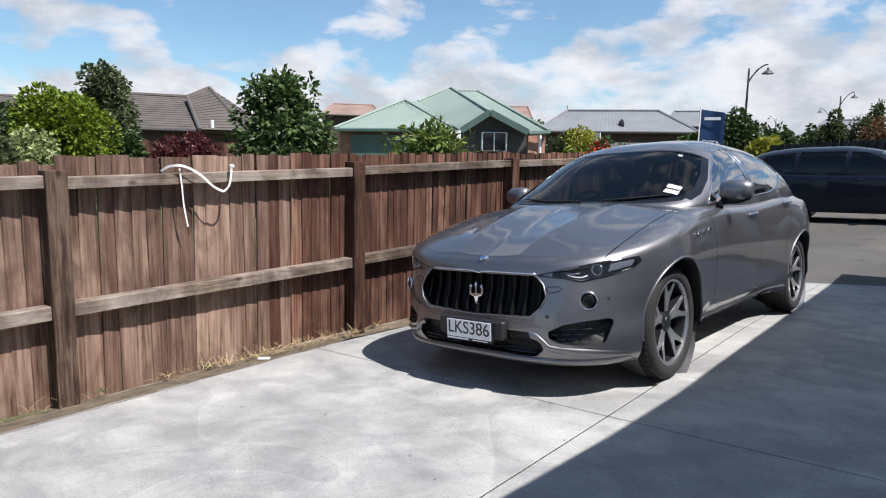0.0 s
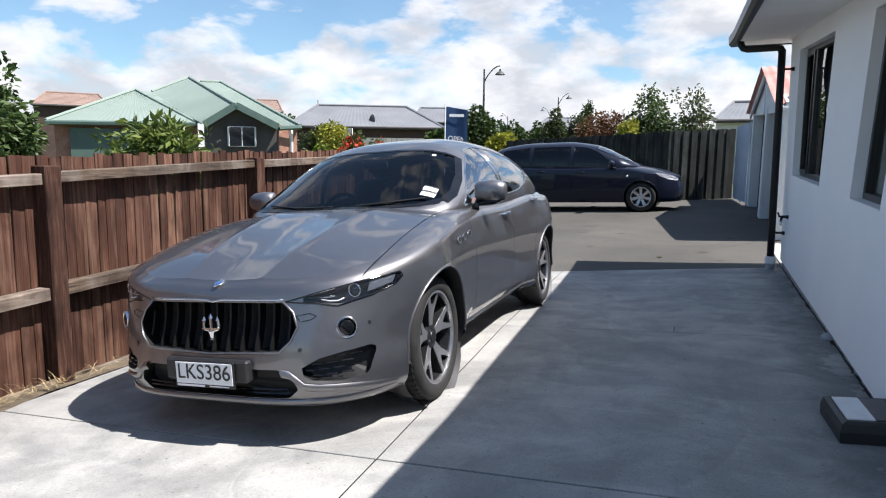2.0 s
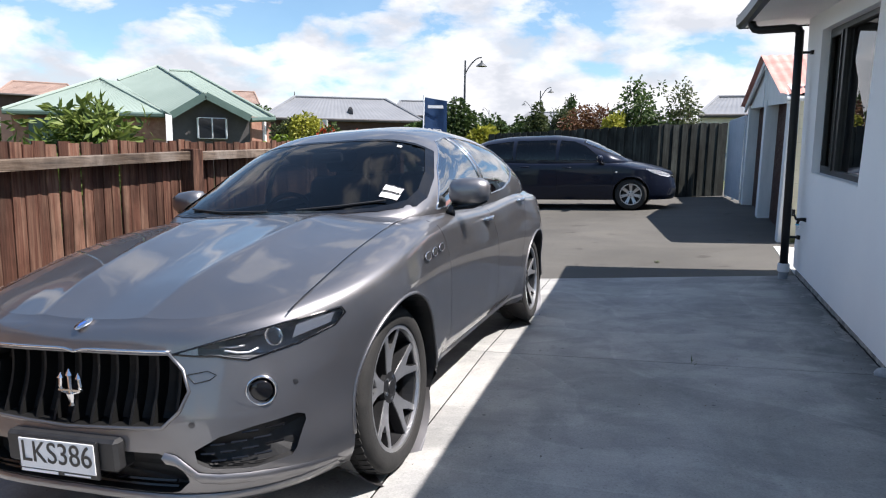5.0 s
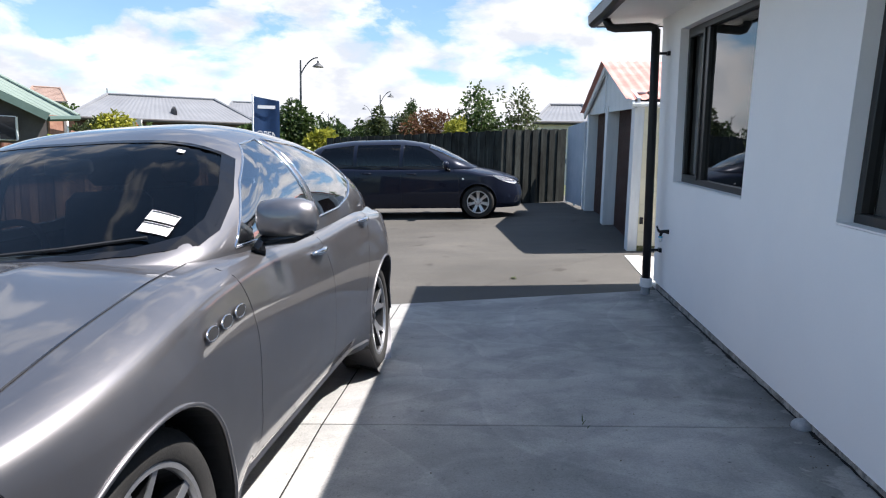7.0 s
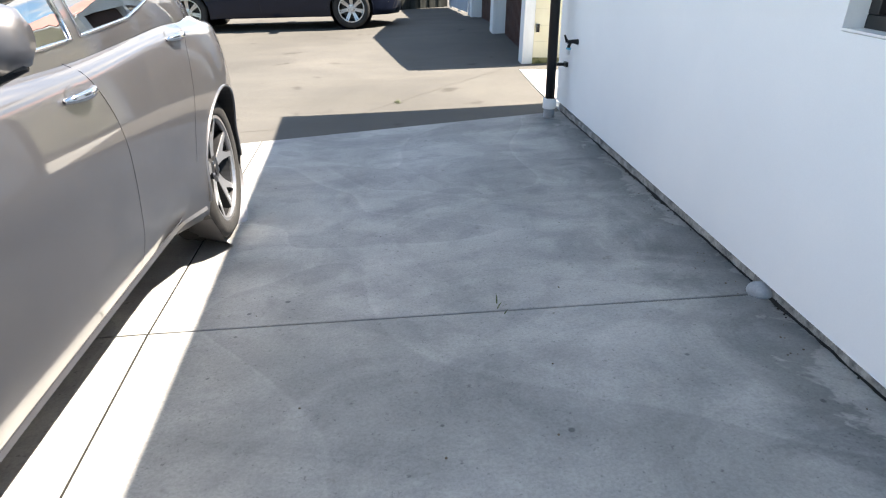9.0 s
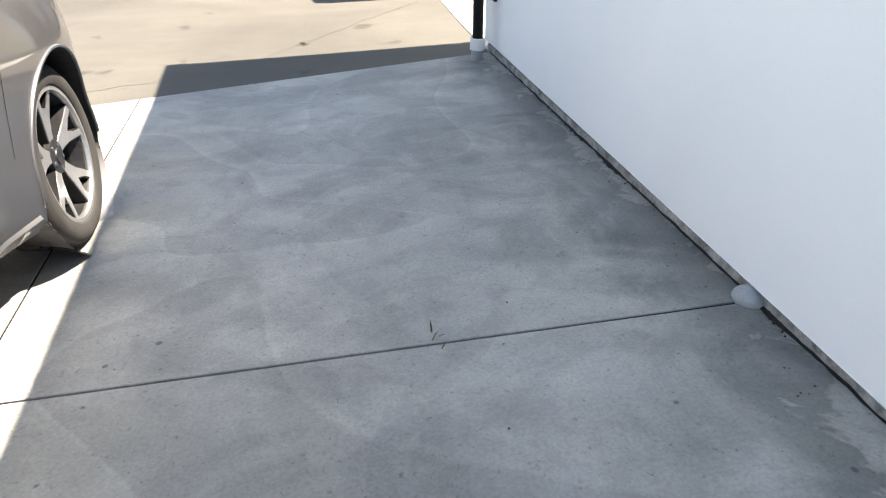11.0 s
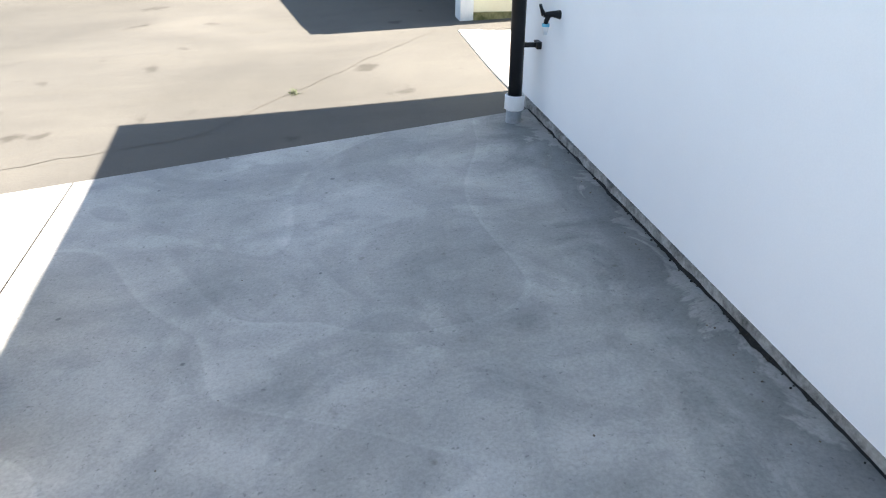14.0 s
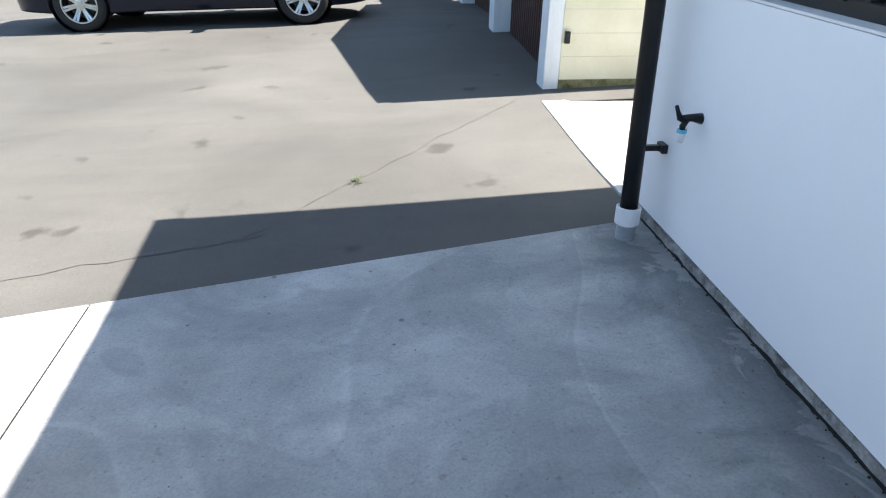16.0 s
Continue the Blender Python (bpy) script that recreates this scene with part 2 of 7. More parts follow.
def glass_mat(name, tint, ior=1.5, rough=0.0):
    m = bpy.data.materials.new(name)
    m.use_nodes = True
    nt = m.node_tree
    nt.nodes.clear()
    out = nt.nodes.new("ShaderNodeOutputMaterial")
    tr = node(nt, "ShaderNodeBsdfTransparent", Color=(*tint, 1))
    gl = node(nt, "ShaderNodeBsdfGlossy", Roughness=rough, Color=(1, 1, 1, 1))
    lw = node(nt, "ShaderNodeLayerWeight", Blend=0.5)
    f0 = ((ior - 1) / (ior + 1)) ** 2
    edge = math_node(nt, "MULTIPLY", math_node(nt, "POWER", lw.outputs["Facing"], 5.0), 1 - f0)
    fr = math_node(nt, "ADD", edge, f0)
    mx = nt.nodes.new("ShaderNodeMixShader")
    nt.links.new(fr, mx.inputs[0])
    nt.links.new(tr.outputs[0], mx.inputs[1])
    nt.links.new(gl.outputs[0], mx.inputs[2])
    nt.links.new(mx.outputs[0], out.inputs[0])
    return m


def paint(name, color, metal=0.75, rough=0.32, gloss=1.6):
    """Metallic car paint under clear coat."""
    m, nt, b = mat_base(name, color, rough, metal, 1.0)
    v = coords(nt)
    fl = noise_of(nt, v, 900, 2)
    b.inputs["Coat IOR"].default_value = gloss
    dust = noise_of(nt, v, 3.0, 5)
    c = mix(nt, math_node(nt, "MULTIPLY", fl, 0.5), color, tuple(min(1, k * 1.5) for k in color))
    nt.links.new(c, b.inputs["Base Color"])
    nt.links.new(ramp(nt, dust, [(0.3, (rough - 0.03,) * 3), (0.7, (rough + 0.05,) * 3)]), b.inputs["Roughness"])
    return m


suv_paint = paint("suv_paint", (0.172, 0.168, 0.174), 0.95, 0.45)
van_paint = paint("van_paint", (0.008, 0.011, 0.022), 0.2, 0.3, 1.4)
van_paint.node_tree.nodes["Principled BSDF"].inputs["Coat Weight"].default_value = 0.45
van_paint.node_tree.nodes["Principled BSDF"].inputs["Specular IOR Level"].default_value = 0.15
black_plastic = speckled("black_plastic", (0.012, 0.012, 0.013), (0.022, 0.022, 0.023), 20, 0.5, 300, 0.1)
gloss_black, _, _ = mat_base("gloss_black", (0.006, 0.006, 0.007), 0.12)
chrome, _, _ = mat_base("chrome", (0.75, 0.75, 0.76), 0.12, 1.0)
satin_silver, _, _ = mat_base("satin_silver", (0.5, 0.5, 0.52), 0.3, 0.9)
rim_silver = speckled("rim_silver", (0.42, 0.42, 0.43), (0.55, 0.55, 0.56), 8, 0.32, 200, 0.02, 0.85)
rim_grey = speckled("rim_grey", (0.018, 0.018, 0.019), (0.03, 0.03, 0.032), 8, 0.4, 200, 0.02, 0.5)
rubber = speckled("rubber", (0.010, 0.010, 0.010), (0.022, 0.021, 0.020), 10, 0.85, 120, 0.3)
cabin_dark = speckled("cabin_dark", (0.012, 0.012, 0.014), (0.022, 0.022, 0.024), 12, 0.7, 200, 0.1)
screen_glass = glass_mat("screen_glass", (0.26, 0.285, 0.30), 1.4)
side_glass = glass_mat("side_glass", (0.55, 0.6, 0.62), 4.2)
privacy_glass = glass_mat("privacy_glass", (0.06, 0.065, 0.07), 1.5)
lamp_glass = glass_mat("lamp_glass", (0.92, 0.93, 0.95), 1.5)
plate_white = speckled("plate_white", (0.74, 0.75, 0.76), (0.82, 0.82, 0.82), 12, 0.4, 300, 0.05)
plate_black, _, _ = mat_base("plate_black", (0.01, 0.01, 0.011), 0.4)
white_plastic = speckled("white_plastic", (0.7, 0.7, 0.7), (0.8, 0.8, 0.8), 9, 0.5, 200, 0.05)
badge_blue, _, _ = mat_base("badge_blue", (0.03, 0.08, 0.28), 0.2)
label_white, _, _ = mat_base("label_white", (0.85, 0.85, 0.85), 0.6)
amber, _, _ = mat_base("amber", (0.5, 0.12, 0.02), 0.3)
lamp_silver, _, _ = mat_base("lamp_silver", (0.8, 0.8, 0.82), 0.35, 0.3)
lamp_grey, _, _ = mat_base("lamp_grey", (0.28, 0.28, 0.29), 0.3, 0.5)
slat_black, _, _ = mat_base("slat_black", (0.006, 0.006, 0.006), 0.55, 0, 0, 0.3)


def concrete(name, c0, c1, joint_grime=True):
    """Trowelled concrete with cloudy stains, fine pits and faint sweep marks."""
    m, nt, b = mat_base(name, c0, 0.75)
    v = coords(nt, (1, 1, 1), True)
    cloud = noise_of(nt, v, 0.9, 6, 0.55, 0.6)
    blot = noise_of(nt, v, 3.2, 6, 0.62, 0.3)
    fine = noise_of(nt, v, 90, 5, 0.7)
    pit = noise_of(nt, v, 380, 3, 0.6)
    sweep = noise_of(nt, coords(nt, (9, 0.7, 1), True), 2.0, 4, 0.5, 0.8)
    f = math_node(nt, "ADD", math_node(nt, "MULTIPLY", cloud, 0.58), math_node(nt, "MULTIPLY", blot, 0.36))
    f = math_node(nt, "ADD", f, math_node(nt, "MULTIPLY", sweep, 0.06))
    col = ramp(nt, f, [(0.40, c0), (0.5, tuple((a + k) / 2 for a, k in zip(c0, c1))), (0.60, c1)])
    spots = ramp(nt, noise_of(nt, v, 14, 3, 0.5), [(0.70, (1, 1, 1)), (0.78, (0.72, 0.70, 0.66))])
    col = mix(nt, 1.0, col, spots, "MULTIPLY")
    col = mix(nt, 1.0, col, ramp(nt, fine, [(0.3, (0.80, 0.80, 0.80)), (0.62, (1.06, 1.06, 1.06))]), "MULTIPLY")
    # worn patches, dark pores and painted pale curves of sunlight reflected off the car
    worn = noise_of(nt, v, 1.5, 7, 0.6, 1.6)
    col = mix(nt, 1.0, col, ramp(nt, worn, [(0.43, (0.88, 0.885, 0.89)), (0.50, (1, 1, 1)), (0.59, (1.07, 1.07, 1.06))]), "MULTIPLY")
    col = mix(nt, 1.0, col, ramp(nt, noise_of(nt, v, 55, 4, 0.65), [(0.62, (1, 1, 1)), (0.70, (0.62, 0.62, 0.63))]), "MULTIPLY")
    caustic = noise_of(nt, v, 0.5, 1.5, 0.4, 0.9)
    col = mix(nt, 1.0, col, ramp(nt, caustic, [(0.46, (1, 1, 1)), (0.493, (1.07, 1.07, 1.07)), (0.499, (1.17, 1.167, 1.16)), (0.503, (0.96, 0.96, 0.965)), (0.55, (1, 1, 1))]), "MULTIPLY")
    # chalky smears, damp patches and scattered specks
    smear = noise_of(nt, coords(nt, (1.3, 2.0, 1), True), 0.85, 6, 0.6, 1.6)
    col = mix(nt, 1.0, col, ramp(nt, smear, [(0.38, (0.88, 0.89, 0.90)), (0.46, (0.965, 0.97, 0.975)), (0.53, (1.0, 1.0, 1.0)), (0.60, (1.085, 1.09, 1.085))]), "MULTIPLY")
    patchy = noise_of(nt, v, 2.1, 5, 0.72, 0.9)
    col = mix(nt, 1.0, col, ramp(nt, patchy, [(0.38, (0.90, 0.91, 0.92)), (0.46, (1, 1, 1)), (0.56, (1, 1, 1)), (0.66, (1.07, 1.07, 1.06))]), "MULTIPLY")
    speck = node(nt, "ShaderNodeTexVoronoi", Scale=7.0)
    nt.links.new(v, speck.inputs["Vector"])
    near_dot = math_node(nt, "ADD", speck.outputs["Distance"], math_node(nt, "MULTIPLY", blot, 0.35))
    col = mix(nt, 1.0, col, ramp(nt, near_dot, [(0.19, (0.45, 0.46, 0.47)), (0.225, (1, 1, 1))]), "MULTIPLY")
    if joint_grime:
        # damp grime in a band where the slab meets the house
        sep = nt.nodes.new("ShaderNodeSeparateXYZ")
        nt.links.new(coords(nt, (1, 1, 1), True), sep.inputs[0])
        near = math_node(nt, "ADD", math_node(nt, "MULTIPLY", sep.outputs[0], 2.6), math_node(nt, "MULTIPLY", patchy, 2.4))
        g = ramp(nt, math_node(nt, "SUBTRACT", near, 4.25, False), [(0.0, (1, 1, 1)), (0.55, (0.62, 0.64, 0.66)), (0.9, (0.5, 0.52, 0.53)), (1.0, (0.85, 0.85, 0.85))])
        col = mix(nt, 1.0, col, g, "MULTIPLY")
    nt.links.new(col, b.inputs["Base Color"])
    nt.links.new(ramp(nt, blot, [(0.3, (0.62,) * 3), (0.7, (0.85,) * 3)]), b.inputs["Roughness"])
    bump(nt, b, math_node(nt, "ADD", fine, math_node(nt, "MULTIPLY", pit, 0.6)), 0.07, 0.003)
    return m


def timber(name, tones, axis="Z", weather=0.5, rand=0.35, unit=False):
    """Weathered sawn timber: long grain, knots, bleached patches, a tone of its own for each board."""
    m, nt, b = mat_base(name, tones[1], 0.82, 0, 0, 0.25)
    st = {"Z": (14, 14, 0.9), "Y": (14, 0.9, 14), "X": (0.9, 14, 14)}[axis]
    if unit:
        st = (3, 3, 1.1)
    oi = nt.nodes.new("ShaderNodeObjectInfo")
    v0 = nt.nodes.new("ShaderNodeTexCoord").outputs["Object"]
    off = nt.nodes.new("ShaderNodeVectorMath")
    off.operation = "ADD"
    sc = nt.nodes.new("ShaderNodeVectorMath")
    sc.operation = "SCALE"
    sc.inputs[0].default_value = (37, 53, 71)
    nt.links.new(oi.outputs["Random"], sc.inputs["Scale"])
    nt.links.new(v0, off.inputs[0])
    nt.links.new(sc.outputs[0], off.inputs[1])
    mp = nt.nodes.new("ShaderNodeMapping")
    mp.inputs["Scale"].default_value = st
    nt.links.new(off.outputs[0], mp.inputs["Vector"])
    grain = noise_of(nt, mp.outputs[0], 1.6 if unit else 3.0, 7, 0.6, 1.0)
    fibre = noise_of(nt, mp.outputs[0], 8 if unit else 14, 6, 0.7)
    blot = noise_of(nt, off.outputs[0], 2.4, 5, 0.6, 0.4)
    col = ramp(nt, grain, [(0.24, tones[0]), (0.5, tones[1]), (0.76, tones[2])] if unit else [(0.36, tones[0]), (0.5, tones[1]), (0.64, tones[2])])
    bleach = ramp(nt, math_node(nt, "ADD", math_node(nt, "MULTIPLY", blot, 0.7), math_node(nt, "MULTIPLY", oi.outputs["Random"], 0.12)), [(0.42 - 0.12 * weather, (0, 0, 0)), (0.58, (weather,) * 3)])
    col = mix(nt, bleach, col, tones[3])
    col = mix(nt, 1.0, col, ramp(nt, fibre, [(0.30, (0.82,) * 3), (0.62, (1.06,) * 3)]), "MULTIPLY")
    smudge = noise_of(nt, coords(nt, (1, 1, 0.5), True), 3.2, 5, 0.6, 0.5)
    col = mix(nt, 1.0, col, ramp(nt, smudge, [(0.38, (0.55, 0.52, 0.5)), (0.58, (1.12, 1.12, 1.12))]), "MULTIPLY")
    vor = node(nt, "ShaderNodeTexVoronoi", Scale=1.0)
    kmp = nt.nodes.new("ShaderNodeMapping")
    kmp.inputs["Scale"].default_value = tuple(5.5 if k > 5 else 2.6 for k in st)
    nt.links.new(off.outputs[0], kmp.inputs["Vector"])
    nt.links.new(kmp.outputs[0], vor.inputs["Vector"])
    col = mix(nt, 1.0, col, ramp(nt, vor.outputs["Distance"], [(0.06, (0.3, 0.25, 0.22)), (0.13, (1, 1, 1))]), "MULTIPLY")
    col = mix(nt, 1.0, col, ramp(nt, oi.outputs["Random"], [(0, (1 - rand,) * 3), (1, (1 + rand * 0.7,) * 3)]), "MULTIPLY")
    nt.links.new(col, b.inputs["Base Color"])
    bump(nt, b, math_node(nt, "ADD", grain, fibre), 0.5, 0.004)
    return m


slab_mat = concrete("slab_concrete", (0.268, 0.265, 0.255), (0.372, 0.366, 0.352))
path_mat = concrete("path_concrete", (0.5, 0.49, 0.46), (0.62, 0.6, 0.57), False)
plinth_mat = speckled("plinth_concrete", (0.10, 0.10, 0.097), (0.42, 0.415, 0.40), 14, 0.9, 70, 0.5)
paling_mat = timber("paling_timber", [(0.030, 0.012, 0.008), (0.092, 0.039, 0.025), (0.165, 0.079, 0.052), (0.33, 0.225, 0.16)], weather=0.4, rand=0.42, unit=True)
worn_paling = timber("worn_paling_timber", [(0.052, 0.027, 0.019), (0.155, 0.090, 0.065), (0.27, 0.175, 0.13), (0.42, 0.315, 0.24)], weather=0.55, rand=0.26, unit=True)
post_mat = timber("post_timber", [(0.032, 0.014, 0.009), (0.08, 0.036, 0.024), (0.14, 0.07, 0.046), (0.22, 0.15, 0.11)], weather=0.25)
worn_post = timber("worn_post_timber", [(0.05, 0.03, 0.022), (0.12, 0.075, 0.052), (0.2, 0.14, 0.10), (0.30, 0.23, 0.175)], weather=0.5)
rail_mat = timber("rail_timber", [(0.06, 0.042, 0.030), (0.14, 0.10, 0.072), (0.22, 0.17, 0.13), (0.30, 0.265, 0.235)], "Y", 0.7)
soil_mat = speckled("soil", (0.06, 0.045, 0.03), (0.16, 0.125, 0.085), 9, 0.95, 70, 0.8)
grass_ground = speckled("ground_grass", (0.035, 0.05, 0.015), (0.10, 0.11, 0.04), 0.8, 0.95, 30, 0.5)
straw_mat = speckled("straw", (0.30, 0.22, 0.11), (0.45, 0.36, 0.2), 30, 0.9, 100, 0.0)
render_white = speckled("house_render", (0.79, 0.80, 0.81), (0.85, 0.85, 0.85), 0.9, 0.7, 160, 0.10)
soffit_white = speckled("soffit_white", (0.76, 0.76, 0.75), (0.82, 0.82, 0.81), 2, 0.6, 120, 0.03)
black_alu = speckled("black_aluminium", (0.010, 0.010, 0.011), (0.016, 0.016, 0.017), 10, 0.35, 200, 0.03)
black_pvc = speckled("black_pvc", (0.010, 0.010, 0.011), (0.016, 0.016, 0.017), 6, 0.35, 150, 0.03)
black_pvc.node_tree.nodes["Principled BSDF"].inputs["Specular IOR Level"].default_value = 0.22
window_glass = glass_mat("window_glass", (0.42, 0.44, 0.45), 1.9)
unlit_room_dark = speckled("unlit_room_dark", (0.02, 0.02, 0.022), (0.035, 0.034, 0.033), 2, 0.9, 40, 0.0)
curtain_mat = speckled("curtain", (0.10, 0.10, 0.11), (0.16, 0.16, 0.17), 3, 0.9, 80, 0.1, stretch=(6, 6, 0.4))
roof_dark = speckled("house_roof", (0.03, 0.03, 0.032), (0.05, 0.05, 0.052), 2, 0.5, 60, 0.1)
grey_pvc = speckled("grey_pvc", (0.25, 0.27, 0.29), (0.35, 0.37, 0.39), 12, 0.5, 100, 0.1)
cream_block = speckled("cream_block", (0.62, 0.58, 0.42), (0.72, 0.68, 0.52), 3, 0.8, 80, 0.3)
shed_white = speckled("shed_white", (0.58, 0.61, 0.63), (0.72, 0.74, 0.75), 2.5, 0.7, 60, 0.15, stretch=(3, 3, 0.6))
shed_door = speckled("shed_door", (0.05, 0.025, 0.022), (0.09, 0.045, 0.038), 3, 0.6, 60, 0.1)
shed_roof = speckled("shed_roof", (0.42, 0.17, 0.14), (0.58, 0.30, 0.26), 2.5, 0.7, 50, 0.2)
gate_mat = speckled("gate_paint", (0.32, 0.38, 0.46), (0.42, 0.47, 0.54), 3, 0.6, 60, 0.1)
dark_fence = timber("dark_fence_timber", [(0.014, 0.016, 0.014), (0.032, 0.035, 0.031), (0.055, 0.06, 0.052), (0.10, 0.11, 0.095)], weather=0.4, rand=0.25, unit=True)


def asphalt_mat():
    m, nt, b = mat_base("asphalt", (0.2, 0.19, 0.17), 0.85)
    v = coords(nt, (1, 1, 1), True)
    agg = noise_of(nt, v, 130, 5, 0.7)
    cloud = noise_of(nt, v, 0.5, 6, 0.55, 0.5)
    drift = noise_of(nt, coords(nt, (0.4, 1.6, 1), True), 1.0, 5, 0.55, 0.4)
    f = math_node(nt, "ADD", math_node(nt, "MULTIPLY", cloud, 0.8), math_node(nt, "MULTIPLY", drift, 0.2))
    col = ramp(nt, f, [(0.36, (0.064, 0.060, 0.053)), (0.64, (0.096, 0.090, 0.080))])
    col = mix(nt, 1.0, col, ramp(nt, agg, [(0.3, (0.7,) * 3), (0.65, (1.12,) * 3)]), "MULTIPLY")
    spots = ramp(nt, noise_of(nt, v, 2.4, 3, 0.5), [(0.66, (1, 1, 1)), (0.73, (0.5, 0.48, 0.45))])
    streak = noise_of(nt, coords(nt, (0.9, 3.2, 1), True), 0.8, 5, 0.6, 0.8)
    col = mix(nt, 1.0, col, ramp(nt, streak, [(0.36, (0.94, 0.94, 0.945)), (0.5, (1, 1, 1)), (0.62, (1.07, 1.065, 1.05))]), "MULTIPLY")
    nt.links.new(mix(nt, 1.0, col, spots, "MULTIPLY"), b.inputs["Base Color"])
    bump(nt, b, agg, 0.4, 0.006)
    return m


asphalt = asphalt_mat()
build_sky()

# ---- ground, slabs, yard ----
def quad_slab(name, pts, zf, mat, thick, parent, bev=0.003, cells=6):
    """A slab over four corners, following a height, with bevelled top edges."""
    bm = bmesh.new()
    a, b, c, d = (Vector((*p, 0)) for p in pts)

    def at(u, v, inset):
        u = inset + u * (1 - 2 * inset)
        v = inset + v * (1 - 2 * inset)
        p = (a * (1 - u) + b * u) * (1 - v) + (d * (1 - u) + c * u) * v
        return p

    L = ((b - a).length + (d - a).length) / 2
    n = cells
    top = [[bm.verts.new((*at(i / n, j / n, bev / L).to_2d(), zf(*at(i / n, j / n, 0).to_2d()))) for i in range(n + 1)] for j in range(n + 1)]
    for j in range(n):
        for i in range(n):
            bm.faces.new((top[j][i], top[j][i + 1], top[j + 1][i + 1], top[j + 1][i]))
    rim = [(i, 0) for i in range(n)] + [(n, j) for j in range(n)] + [(n - i, n) for i in range(n)] + [(0, n - j) for j in range(n)]
    r0 = [top[j][i] for i, j in rim]
    mid = [bm.verts.new((*at(i / n, j / n, 0).to_2d(), zf(*at(i / n, j / n, 0).to_2d()) - bev)) for i, j in rim]
    low = [bm.verts.new((v.co.x, v.co.y, v.co.z - thick)) for v in mid]
    for p, q in ((r0, mid), (mid, low)):
        for k in range(len(rim)):
            bm.faces.new((p[k], p[(k + 1) % len(rim)], q[(k + 1) % len(rim)], q[k]))
    return part(name, bm, mat, parent)


SEAM = [(-7.0, 0.13), (-1.8, -0.25), (1.02, -0.46), (3.84, -0.677), (6.66, -0.912), (9.92, -1.085)]


def seam_x(y):
    """The long joint of the drive."""
    return lerp_tab(SEAM, y)


def dip(y):
    """How far the ground falls away from the drive towards the fence."""
    return max(0, min(1.4, (4.3 - y) / 2.3))


def drive_edge(y):
    return -3.44 + 0.32 * dip(y)


def far_edge(x):
    return 9.905 + 0.142 * (x + 1.16)


asphalt_dark = speckled("crack_dirt", (0.05, 0.045, 0.038), (0.10, 0.09, 0.08), 9, 0.95, 60, 0.0)
joint_black = speckled("joint_dirt", (0.006, 0.006, 0.005), (0.016, 0.015, 0.013), 9, 0.95, 60, 0.0)


